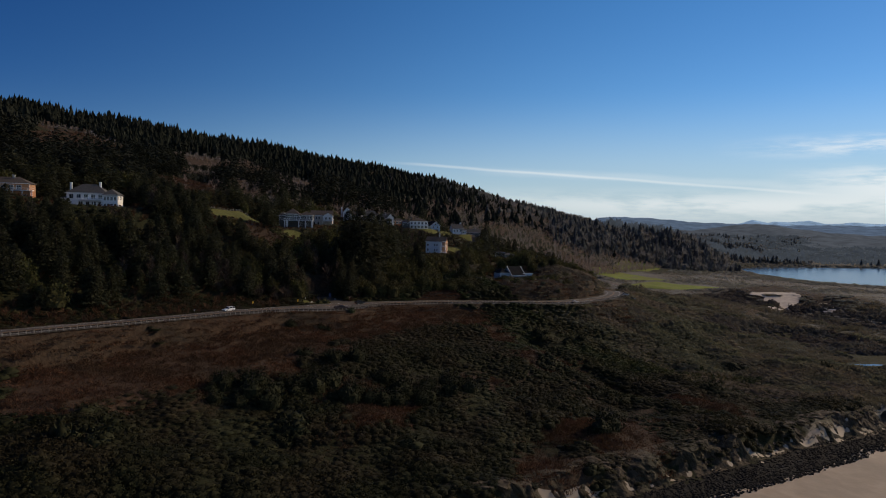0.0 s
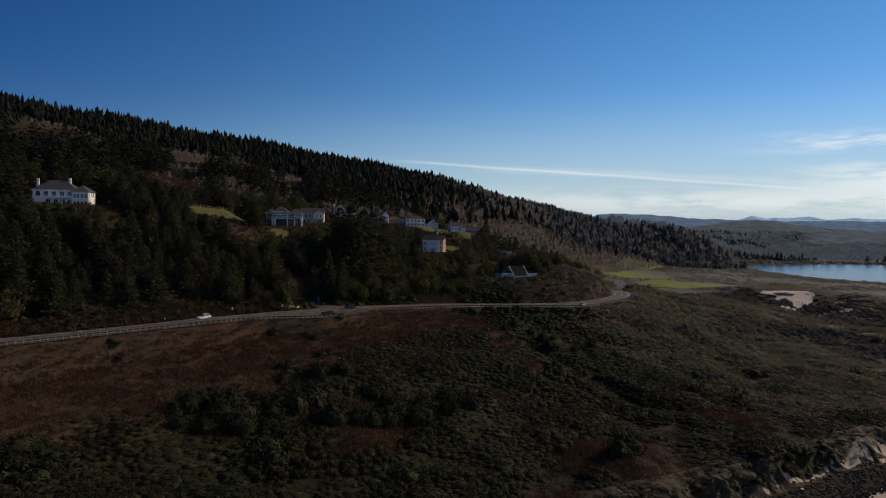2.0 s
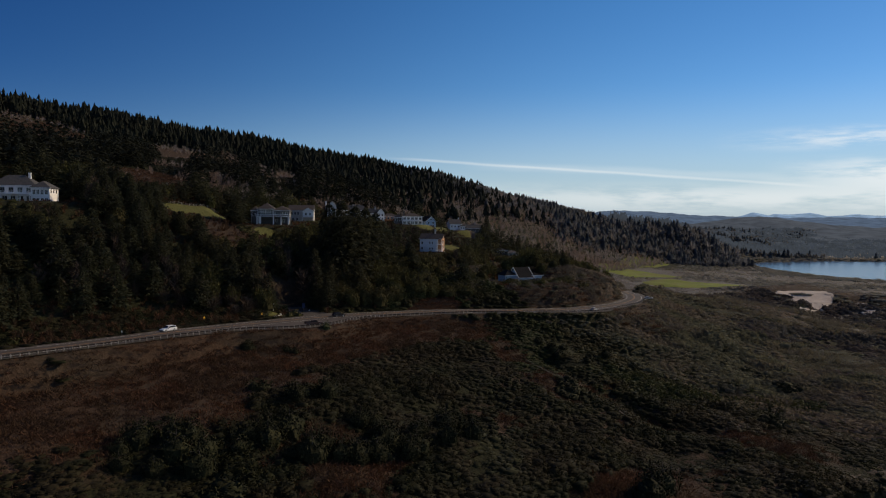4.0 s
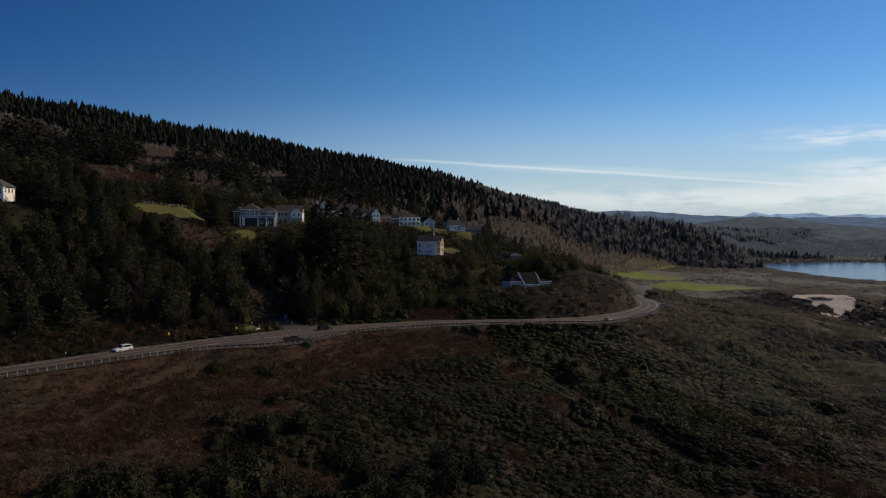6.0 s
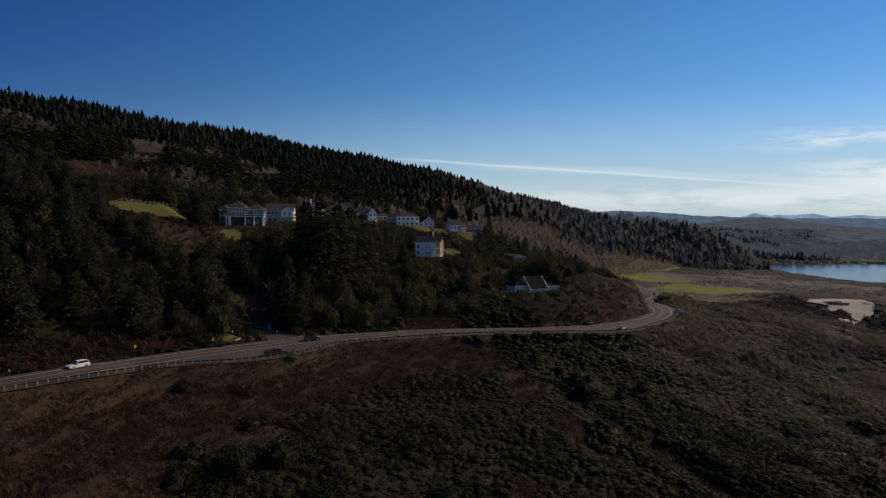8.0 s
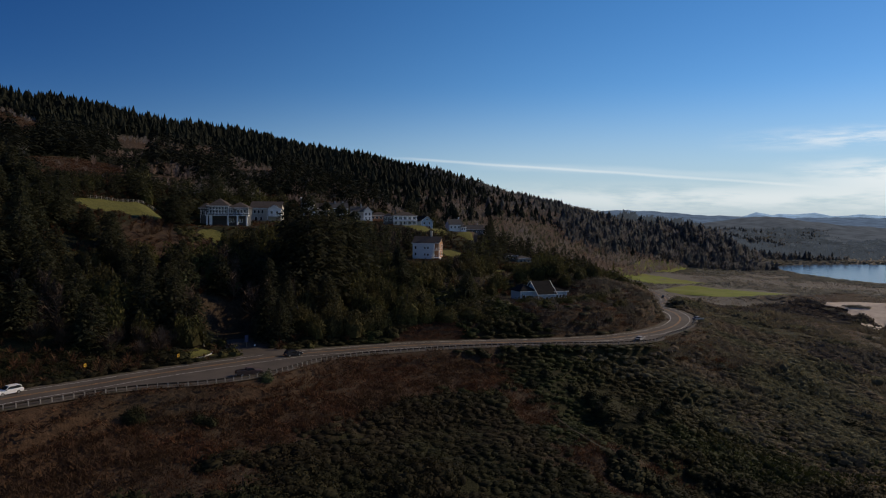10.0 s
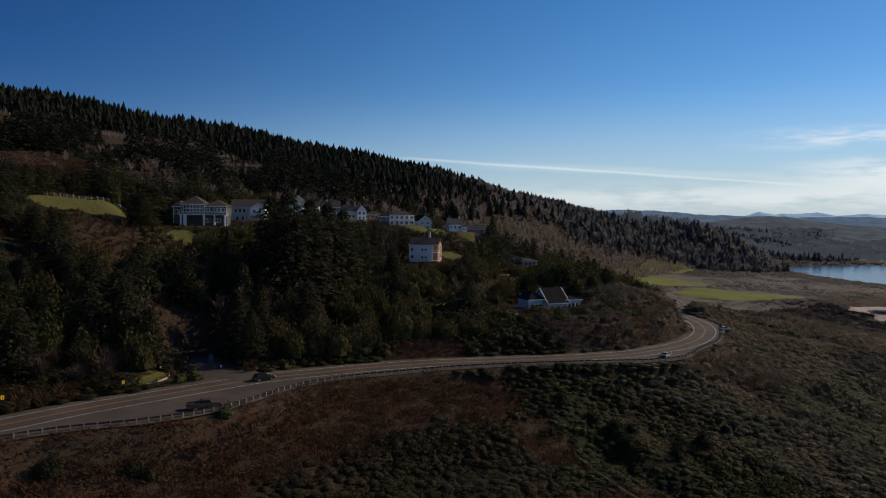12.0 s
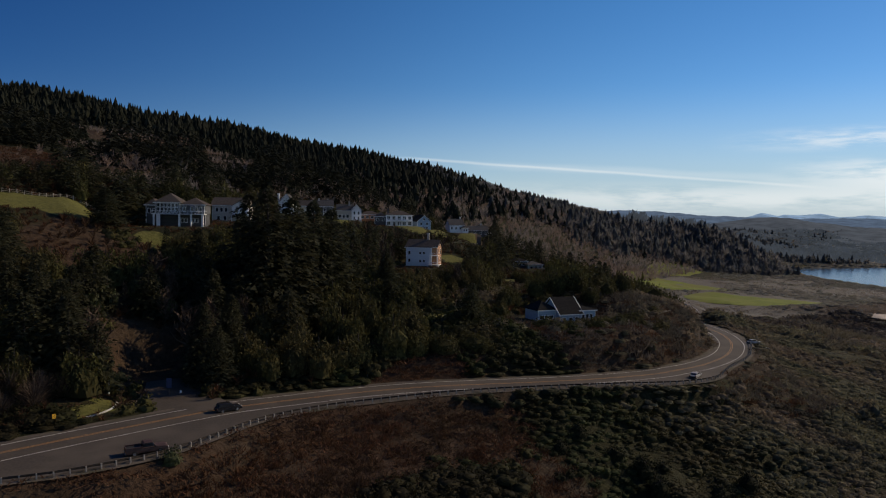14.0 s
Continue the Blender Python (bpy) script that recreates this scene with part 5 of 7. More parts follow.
def bank_alders():
    """Leafless grey alders on the brushy bank above the road."""
    kinds = [tree_kind("bank_alder", "leafless grey alder on the brushy bank", twig_shape(340 + k, 230, 0.014), M["bark"], M["twig"], 6.5, 4.2, 0.1, 0.0) for k in range(2)]
    r = np.random.default_rng(341)
    spots = [(-71.5, 292), (-74, 289), (-76.5, 293), (-79, 288), (-81, 292.5), (-84, 286), (-86, 290), (-89, 284), (-92, 287.5), (-94, 280), (-97, 283.5), (-99, 277), (-103, 281), (-87, 295),
             (-80, 297), (-93, 293), (-74.5, 298), (-108, 275), (-113, 270), (-72.5, 285), (-76, 281.5), (-83, 280)]
    for i, (x, y) in enumerate(spots):
        m = pose(x, y, at_ground(x, y) - 0.2, 0, 0, r.random() * 360)
        t = kinds[i] if i < 2 else copy_thing(kinds[i % 2], m)
        t.matrix_world = m
        f = 0.65 + 0.5 * r.random()
        t.scale = (f, f, f)
        t["group"] = "alders on the bank"


bank_alders()


def hillside_brush():
    """Low brush that fills the slope between the trees."""
    x, y = jittered(-230, 120, 175, 640, 3.1, 46)
    v, s = hill_coords(x, y)
    r = np.random.default_rng(47)
    ok = (v > 560) & (v < 745) & (road_gap(x, y) > 2.2) & free_of_houses(x, y, 0.5) & in_view(x, y) & (r.random(len(x)) < 0.85)
    x, y = x[ok], y[ok]
    bare = side_bank(x, y)
    x, y = x[~bare], y[~bare]
    n = lumps(x, y, 30, 48) + 0.4 * (r.random(len(x)) - 0.5)
    brown = (n > np.where(x < -60, -0.25, 0.05)) | ((x < -70) & (y < 292) & (road_gap(x, y) < 28) & (n > -0.45))
    tall = np.minimum((1.2 + 2.2 * r.random(len(x))) * np.where(brown & (x < -70), 1.25, 1.0), np.maximum(clear_room(x, y), 0.7))
    size = 1.5 + 1.2 * r.random(len(x))
    spread("slope_brush", [twig_shape(220 + k, 32, 0.05) for k in range(3)], rows(3, x[brown], y[brown], size[brown], tall[brown] * 1.15, 49), M["bracken"], "brown leafless brush on the hillside", "shrubs")
    spread("slope_bushes", [mound_shape(34, 0.15, 230 + k) for k in range(3)], rows(3, x[~brown], y[~brown], size[~brown], tall[~brown], 50), M["pine"], "dark green bushes on the hillside", "shrubs")


hillside_brush()


# alder thickets in the forest, grey-brown
def thickets():
    x, y = jittered(-700, 450, 250, 1450, 6.2, 14)
    v, s = hill_coords(x, y)
    ok = (v > 60) & (v < 600) & (s < 800) & in_view(x, y) & ((lumps(x, y, 120, 13) > np.where(s < 150, 0.02, 0.3)) | cleared(x, y) | ((s > 190) & (s < 620) & (v > 330))) & free_of_houses(x, y, 3)
    ok &= ~cleared(x, y, CLEARINGS[:3]) | (np.random.default_rng(6).random(len(x)) < 0.1)
    x, y = x[ok], y[ok]
    r = np.random.default_rng(5)
    tall = np.minimum((5 + 5 * r.random(len(x))) * np.where(cleared(x, y), 0.75, 1.0), clear_room(x, y))
    return rows(3, x, y, tall * 0.42, tall, 15)


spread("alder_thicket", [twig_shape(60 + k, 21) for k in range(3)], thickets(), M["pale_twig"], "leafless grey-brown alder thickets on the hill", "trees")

def hill_bracken():
    """Open brown slopes in the forest."""
    x, y = jittered(-470, -130, 400, 730, 3.4, 81)
    ok = cleared(x, y, CLEARINGS[:3]) & in_view(x, y)
    x, y = x[ok], y[ok]
    r = np.random.default_rng(82)
    return rows(3, x, y, 2.0 + 1.2 * r.random(len(x)), 0.7 + 0.9 * r.random(len(x)), 83)


spread("hill_bracken", [spiky_shape(34, 84 + k, 0.6, 0.09) for k in range(3)], hill_bracken(), M["bracken"], "brown dead bracken on open hill slopes", "shrubs")

# scrub below the highway
FINE_MOUNDS = [mound_shape(54, 0.115, 410 + k) for k in range(6)]
BUSHES = [mound_shape(46, 0.125, 70 + k) for k in range(6)]
MOUNDS = [mound_shape(32, 0.14, 400 + k, 6) for k in range(6)]
SPIKES = [spiky_shape(58, 80 + k, 0.6, 0.05) for k in range(5)]


def scrub():
    areas = jittered(-190, 200, 118, 345, 1.8, 16), jittered(-60, 115, 345, 430, 2.1, 26), jittered(115, 260, 345, 430, 2.8, 27), jittered(-60, 260, 430, 480, 2.8, 28), jittered(105, 255, 480, 600, 3.3, 29), jittered(260, 400, 345, 520, 3.4, 30)
    x, y = np.concatenate([q[0] for q in areas]), np.concatenate([q[1] for q in areas])
    v, s = hill_coords(x, y)
    gap = road_gap(x, y)
    w = shore_dist(x, y)
    ok = (v > 715) & (gap > 1.9) & (w < -2) & (np.abs(x) < 0.69 * y + 6) & (np.hypot((x - 33) / 1.2, y - 371) > 13) & free_of_houses(x, y, 0)
    ok &= ~(np.hypot((x - 195) / 17, (y - 313) / 9) < 1) & ~((v < 748) & (x < -50) & (y > 285))
    x, y, v, gap = x[ok], y[ok], v[ok], gap[ok]
    r = np.random.default_rng(17)
    c = zone(x, y)
    brown = c[:, 0] + 0.7 * lumps(x, y, 34, 19) + 0.2 * (r.random(len(x)) - 0.5)
    kind = np.where(brown > 0.6, 1, 0)
    dark = (lumps(x, y, 30, 22) > 0.36) & (v > 765) & (y < 345)
    kind = np.where(dark, 2, kind)
    sandy = c[:, 1] + 0.3 * lumps(x, y, 12, 23) > 0.42
    kind = np.where(sandy, 3, kind)
    spur = np.hypot((x - 62) / 46, (y - 368) / 34) < 1
    kind = np.where(spur & ~sandy, np.where(r.random(len(x)) < 0.68, 6, np.where(r.random(len(x)) < 0.55, 1, 0)), kind)
    hum = lumps(x, y, 30, 16, 3)
    dunes = (x > 150) & (y > 320) & ~sandy
    kind = np.where(dunes, np.where(hum > 0.14, 3, np.where(hum < 0.0, 5, 4)), kind)
    keep = r.random(len(x)) < np.where(kind == 3, 0.4, np.where(kind == 2, 0.6, np.where(kind == 0, 0.95, 0.85)))
    x, y, kind, gap = x[keep], y[keep], kind[keep], gap[keep]
    # the haze-lightened scrub takes over farther out
    out = (y + 0.9 * x + 45 * lumps(x, y, 22, 52) + 30 * (r.random(len(x)) - 0.5) > 378) & (kind == 0)
    kind = np.where(out, 4, kind)
    kind = np.where((kind == 1) & (y + 0.9 * x > 385) & (x > 95) & (x < 150), 3, kind)
    wide = np.where(y > 345, np.where((x < 115) & (y < 430), 1.2, np.where(y > 480, 1.8, 1.5)), 1.0)
    clump = lumps(x, y, 16, 28, 3)
    size = wide * (1.35 + 1.4 * r.random(len(x)) ** 1.8) * np.where(kind == 1, 1.2, 1.05 + 0.35 * sstep(clump, 0, 0.4))
    tall = wide * np.where(kind == 1, 1.35, np.where(kind == 2, 2.0, 1.2)) * (0.6 + 0.6 * r.random(len(x)) + np.where(kind == 1, 0.3, 1.7) * clump)
    tall = np.where(gap < 4, np.minimum(tall, 0.7), np.maximum(tall * np.where(kind == 1, 1.0, 1.25), 0.85))
    size = np.where(kind == 2, size * 1.35, size)
    for k, shapes, name, material, label in ((0, MOUNDS, "green_scrub", M["lush"], "lush low evergreen scrub covering the seaward slope"),
                                             (1, SPIKES, "dead_bracken", M["bracken"], "red-brown dead bracken and brush below the road"),
                                             (2, BUSHES, "dark_shrubs", M["shrub"], "dark shrub clumps on the seaward slope"),
                                             (4, MOUNDS, "coastal_scrub", M["coast_scrub"], "low scrub towards the dunes, coloured paler for haze"),
                                             (6, SPIKES, "spur_brush", M["dune_brush"], "dry grey-brown grass and brush on the spur"),
                                             (5, MOUNDS, "dune_brush", M["dune_brush"], "grey-brown brush in the hollows between the dunes"),
                                             (3, SPIKES, "dune_grass", M["dune_grass"], "pale dry grass near the dunes and bluff")):
        q = kind == k
        if k == 0:
            near = q & ((y < 272) | ((x < 22) & (y < 290)))
            place = rows(6, x[near], y[near], size[near] * 1.06, tall[near], 34, 0.15)
            place[:, 3] += 0.5 * sstep(gap[near], 14, 5)
            spread("low_scrub", FINE_MOUNDS, place, M["scrub"], "low small-leaved evergreen scrub", "shrubs", True)
            q = q & ~near
        place = rows(len(shapes), x[q], y[q], size[q], tall[q], 24 + k, 0.15)
        place[:, 3] += 0.5 * sstep(gap[q], 14, 5)
        spread(name, shapes, place, material, label, "shrubs", True)


scrub()


def marsh():
    """Brush, reeds and hedges over the valley floor."""
    x, y = jittered(110, 640, 300, 1230, 5.2, 36)
    v, s = hill_coords(x, y)
    golf = (np.hypot((x - 238) / 56, (y - 708) / 48) < 1) | (np.hypot((x - 218) / 45, (y - 845) / 70) < 1) | (np.hypot((x - 262) / 46, (y - 965) / 58) < 1)
    u, t = (x - 262) * 0.9 - (y - 541) * 0.43, (x - 262) * 0.43 + (y - 541) * 0.9
    sand = ((np.hypot(u / 14, t / 44) < 1 + 0.25 * lumps(x, y, 14, 61)) | (np.hypot(x - 287, y - 513) < 9)) & (np.hypot(x - 266, y - 556) > 4.5) & (np.hypot(x - 281, y - 536) > 8)
    lk = lake_reach(x, y) - 0.02
    gap = road_gap(x, y)
    n = lumps(x, y, 70, 38)
    ok = (v > 600) & ~golf & ~sand & (lk > 1) & in_view(x, y) & (gap > 4) & (n > -0.6) & ~((y < 480) & (x < 262))
    x, y, n = x[ok], y[ok], n[ok]
    r = np.random.default_rng(39)
    green = (n + 0.3 * (r.random(len(x)) - 0.5)) > 0.12
    size = 2.6 + 3.2 * r.random(len(x))
    tall = (0.5 + 0.9 * r.random(len(x)) ** 2) * (1 + 0.5 * lumps(x, y, 25, 40))
    spread("marsh_brush", [spiky_shape(20, 90 + k, 0.5, 0.15) for k in range(5)], rows(5, x[~green], y[~green], size[~green], tall[~green], 41), M["marsh"], "dry brown brush over the marshy valley", "shrubs")
    spread("marsh_shrubs", MOUNDS, rows(6, x[green], y[green], size[green], tall[green] * 1.5, 42), M["marsh_shrub"], "low dark shrubs in the valley", "shrubs")


marsh()


def lakeside():
    """Low brush that rings the lake."""
    x, y = jittered(330, 1150, 700, 1260, 7.5, 71)
    lk = lake_reach(x, y)
    ok = (lk > 1.01) & (lk < 1.2 + 0.1 * lumps(x, y, 50, 72)) & in_view(x, y)
    x, y = x[ok], y[ok]
    r = np.random.default_rng(73)
    place = rows(6, x, y, 4 + 3 * r.random(len(x)), 1.2 + 1.3 * r.random(len(x)), 74, 0.2)
    place[:, 3] = np.maximum(place[:, 3], -31.8)
    spread("lakeside_brush", MOUNDS, place, M["marsh_shrub"], "low grey-brown brush round the lake", "shrubs")


lakeside()


def big_trees():
    """Tall old spruces that stand out above the slope."""
    kinds = [tree_kind("tall_spruce", "tall old dark spruce standing above the slope", fluffy_conifer_shape(230, 17, 0.078, 200 + k), M["bark"], M["conifer"], 22, 7.4, 0.42, 0.0) for k in range(3)]
    pines = [tree_kind("roadside_pine", "rounded dark green pine beside the highway", mound_shape(900, 0.052, 215 + k, 12, 18, 0.045), M["bark"], M["pine"], 9, 4.7, 0.26, 0.06) for k in range(3)]
    planted = 0
    r = np.random.default_rng(210)
    # x, y and the height of the top
    spots = [(-50, 350, 44), (-45, 357, 41.5), (-57, 357, 42.5), (-42, 371, 41), (-38, 378, 38.5), (-105, 371, 44), (-46, 318, 15), (-40, 314, 13), (-35, 318, 14), (-30, 320, 13), (-52, 326, 16),
             (-26, 323, 12), (-36, 325, 16), (-22, 327, 12), (-16, 330, 11), (-9, 334, 11), (-2, 337, 11), (6, 340, 10), (-118, 300, 24), (-100, 318, 24), (-108, 330, 26), (-86, 308, 16), (-22, 350, 19),
             (-12, 352, 17), (30, 640, 38), (34, 560, 27), (58, 500, 20), (-46, 332, 19), (-60, 335, 20), (24, 590, 31), (50, 555, 24), (44, 545, 24), (66, 470, 17), (72, 485, 16), (-140, 372, 48), (-49, 309.5, 13), (-54, 315, 17), (-50, 321, 18)]
    for i, (x, y, top) in enumerate(spots):
        tall = top - at_ground(x, y)
        m = pose(x, y, at_ground(x, y) - 0.3, 0, 0, r.random() * 360)
        if x > -47 and y < 353 and top <= 19:
            t = pines[planted] if planted < 3 else copy_thing(pines[planted % 3], m)
            planted += 1
            t.matrix_world = m
            f = 0.72 * tall / 9
            t.scale = (0.85 + 0.3 * r.random(), 0.85 + 0.3 * r.random(), f)
            t["group"] = "pines beside the highway"
            continue
        t = kinds[i % 3] if i < 3 else copy_thing(kinds[i % 3], m)
        t.matrix_world = m
        f = tall / 22
        girth = (0.35 + 0.75 * f) * (1.35 if i < 6 else 1.0)
        t.scale = (girth, girth, f)
        t["group"] = "tall spruces"


big_trees()


def spur_pines():
    """Rounded dark pines behind the blue house on the spur."""
    kinds = [tree_kind("spur_pine", "rounded dark pine on the spur above the bend", mound_shape(640, 0.055, 240 + k, 11, 14, 0.06), M["bark"], M["pine"], 8, 4.4, 0.25, 0.08) for k in range(3)]
    r = np.random.default_rng(250)
    spots = [(30, 388), (38, 391), (46, 393), (53, 398), (60, 404), (67, 411), (75, 418), (82, 428), (52, 408), (44, 402), (62, 416), (90, 440), (36, 400), (72, 430), (84, 445), (96, 470), (104, 500), (58, 425), (66, 440), (24, 384), (17, 388)]
    for i, (x, y) in enumerate(spots):
        m = pose(x, y, at_ground(x, y) - 0.2, 0, 0, r.random() * 360)
        t = kinds[i % 3] if i < 3 else copy_thing(kinds[i % 3], m)
        t.matrix_world = m
        f = 0.7 + 0.5 * r.random()
        t.scale = (f, f, f * (0.8 + 0.3 * r.random()))
        t["group"] = "pines on the spur"


spur_pines()


# ---- houses ----
def roof_geo(kind, x0, x1, y0, y1, z, rise, over, thick=0.28):
    """A hip or gable roof with eaves; a gable's ridge runs along x ('gx') or y ('gy')."""
    g = Geo()
    X0, X1, Y0, Y1 = x0 - over, x1 + over, y0 - over, y1 + over
    cx, cy = (x0 + x1) / 2, (y0 + y1) / 2
    if kind == "gx":
        a = [(Y0, z - 0.15), (cy, z + rise), (Y1, z - 0.15), (Y1, z - 0.15 + thick), (cy, z + rise + thick), (Y0, z - 0.15 + thick)]
        g.prism(a, "x", X0, X1)
    elif kind == "gy":
        a = [(X0, z - 0.15), (cx, z + rise), (X1, z - 0.15), (X1, z - 0.15 + thick), (cx, z + rise + thick), (X0, z - 0.15 + thick)]
        g.prism(a, "y", Y0, Y1)
    else:
        w, d = X1 - X0, Y1 - Y0
        if w > d:
            r0, r1 = (X0 + d / 2, cy, z + rise), (X1 - d / 2, cy, z + rise)
        else:
            r0, r1 = (cx, Y0 + w / 2, z + rise), (cx, Y1 - w / 2, z + rise)
        lo = [(X0, Y0, z - 0.15), (X1, Y0, z - 0.15), (X1, Y1, z - 0.15), (X0, Y1, z - 0.15)]
        up = [(x, y, zz + 0.2) for x, y, zz in lo]
        v = lo + up + [r0, r1]
        f = [(3, 2, 1, 0)] + [(i, (i + 1) % 4, 4 + (i + 1) % 4, 4 + i) for i in range(4)]
        if w > d:
            f += [(4, 5, 9, 8), (5, 6, 9), (6, 7, 8, 9), (7, 4, 8)]
        else:
            f += [(4, 5, 8), (5, 6, 9, 8), (6, 7, 9), (7, 4, 8, 9)]
        g.add(v, f)
    return g


def gable_fill(kind, x0, x1, y0, y1, z, rise):
    g = Geo()
    if kind == "gx":
        g.prism([(y0, z - 0.02), (y1, z - 0.02), ((y0 + y1) / 2, z + rise - 0.02)], "x", x0, x1)
    elif kind == "gy":
        g.prism([(x0, z - 0.02), (x1, z - 0.02), ((x0 + x1) / 2, z + rise - 0.02)], "y", y0, y1)
    return g


def add_window(house, side, box, u, z, w, h, trim, mullions=1):
    """A framed window on one side ('f' front, 'r' right, 'l' left) of a block."""
    x0, x1, y0, y1 = box[:4]

    def put(g, ua, ub, za, zb, out0, out1):
        if side == "f":
            g.box(ua, ub, y0 - out1, y0 - out0, za, zb)
        elif side == "r":
            g.box(x1 + out0, x1 + out1, ua, ub, za, zb)
        else:
            g.box(x0 - out1, x0 - out0, ua, ub, za, zb)

    f, t = Geo(), 0.11
    put(f, u - w / 2 - t, u - w / 2, z - t, z + h + t, -0.02, 0.07)
    put(f, u + w / 2, u + w / 2 + t, z - t, z + h + t, -0.02, 0.07)
    put(f, u - w / 2, u + w / 2, z - t, z, -0.02, 0.07)
    put(f, u - w / 2, u + w / 2, z + h, z + h + t, -0.02, 0.07)
    for k in range(1, mullions + 1):
        q = u - w / 2 + w * k / (mullions + 1)
        put(f, q - 0.035, q + 0.035, z, z + h, -0.02, 0.055)
    win = part("window", f, trim, house, "white framed window")
    p = Geo()
    put(p, u - w / 2, u + w / 2, z, z + h, 0.0, 0.03)
    part("pane", p, M["glass"], win)


def add_deck(house, x0, x1, y0, y1, z, foot, rail_mat, posts=True, rail=True):
    g = Geo()
    g.box(x0, x1, y0, y1, z - 0.22, z)
    deck = part("deck", g, rail_mat, house, "raised deck with pale railing")
    if rail:
        r = Geo()
        r.box(x0, x1, y0, y0 + 0.08, z + 0.95, z + 1.05)
        r.box(x0, x0 + 0.08, y0, y1, z + 0.95, z + 1.05)
        r.box(x1 - 0.08, x1, y0, y1, z + 0.95, z + 1.05)
        n = int((x1 - x0) / 0.45)
        for i in range(n + 1):
            q = x0 + (x1 - x0 - 0.06) * i / n
            r.box(q, q + 0.06, y0 + 0.01, y0 + 0.06, z, z + 0.95)
        part("railing", r, rail_mat, deck, "pale slatted railing")
    if posts:
        n = max(2, int((x1 - x0) / 3.5) + 1)
        for i in range(n):
            q = x0 + 0.2 + (x1 - x0 - 0.4) * i / (n - 1)
            p = Geo()
            p.box(q - 0.14, q + 0.14, y0 + 0.1, y0 + 0.38, foot, z - 0.22)
            part("post", p, rail_mat, deck)


def house(label, place, turn, blocks, windows=(), decks=(), chimneys=(), trims=None):
    """blocks: x0, x1, y0, y1, foot, eaves, wall, roof kind, rise, roof material; the front looks along -y.
    windows: block, side, along, sill, width, height, mullions; decks: x0, x1, y0, y1, z, foot."""
    h = thing("house", label, "house", pose(*place, 0, 0, turn), "houses on the hillside")
    for x0, x1, y0, y1, z0, z1, wall, kind, rise, roof in blocks:
        g = Geo()
        g.box(x0, x1, y0, y1, z0, z1)
        if kind in ("gx", "gy"):
            fill = gable_fill(kind, x0, x1, y0, y1, z1, rise)
            g.add(fill.v, fill.f)
        w = part("wall", g, M[wall], h)
        for cx, cy in ((x0, y0), (x1, y0)):
            b = Geo()
            b.box(cx - 0.07, cx + 0.07, cy - 0.035, cy + 0.09, z0, z1)
            part("corner_board", b, M["trim"], w)
        if kind:
            r = part("roof", roof_geo(kind, x0, x1, y0, y1, z1, rise, 0.55), M[roof], h)
            e = Geo()
            e.box(x0 - 0.62, x1 + 0.62, y0 - 0.66, y0 - 0.56, z1 - 0.22, z1 + 0.02) if kind != "gy" else e.prism(
                [(x0 - 0.6, z1 - 0.3), ((x0 + x1) / 2, z1 + rise - 0.16), (x1 + 0.6, z1 - 0.3), (x1 + 0.6, z1 - 0.08), ((x0 + x1) / 2, z1 + rise + 0.06), (x0 - 0.6, z1 - 0.08)], "y", y0 - 0.66, y0 - 0.56)
            part("fascia", e, M["trim"], r, "white roof edge")
    for k, side, u, z, w, hh, n in windows:
        add_window(h, side, blocks[k], u, z, w, hh, M["trim"], n)
    for d in decks:
        add_deck(h, *d[:6], M["trim"], len(d) < 7)
    for x, y, z0, z1, m in chimneys:
        g = Geo()
        g.box(x - 0.45, x + 0.45, y - 0.4, y + 0.4, z0, z1)
        g.box(x - 0.55, x + 0.55, y - 0.5, y + 0.5, z1 - 0.25, z1)
        part("chimney", g, M[m], h, "roof chimney")
    return h


def row(k, side, u0, u1, n, z, w, h, m=0):
    return [(k, side, u, z, w, h, m) for u in np.linspace(u0, u1, n)]


# large grey house standing on tall white columns
manor = house("large grey house on tall white columns with bay windows", (-98, 400.5, 31.2), 8,
              [(-8.4, -4.6, 1.2, 9, 0.6, 7.4, "dark_wall", "hip", 2.2, "roof_brown"), (-4.6, 3.5, -1.5, 9, 4.4, 8.3, "grey_wall", "hip", 3.2, "roof_brown"),
               (3.5, 11.5, -0.6, 9, 4.4, 7.6, "grey_wall", "hip", 2.5, "roof_brown"), (-4.4, 11.2, 1.6, 9, -2, 4.3, "dark_wall", None, 0, "")],
              row(1, "f", -3.6, 2.5, 6, 4.9, 0.8, 1.6) + row(1, "f", -3.6, 2.5, 6, 6.8, 0.8, 1.1) + row(2, "f", 3.6, 4.8, 2, 5.3, 0.8, 1.4) + row(2, "f", 7.4, 10.2, 3, 5.3, 0.9, 1.5)
              + row(0, "f", -7.4, -5.7, 2, 4.6, 0.9, 1.5) + row(3, "f", 3.6, 4.8, 2, 1.4, 0.8, 1.4) + row(3, "f", 7.2, 8.4, 2, 1.4, 0.8, 1.4),
              [(-5.6, 11.8, -2.6, 1.6, 4.4, -1.5, False)])
for cx, half in ((-4.9, 0.26), (-3.4, 0.55), (3.5, 0.3), (7.4, 0.26), (11.2, 0.3)):
    c = Geo()
    c.box(cx - half, cx + half, -2.5, -1.9, -1.5, 4.2)
    c.box(cx - half - 0.08, cx + half + 0.08, -2.6, -1.8, -1.5, -0.9)
    part("column", c, M["trim"], manor, "tall white square column")

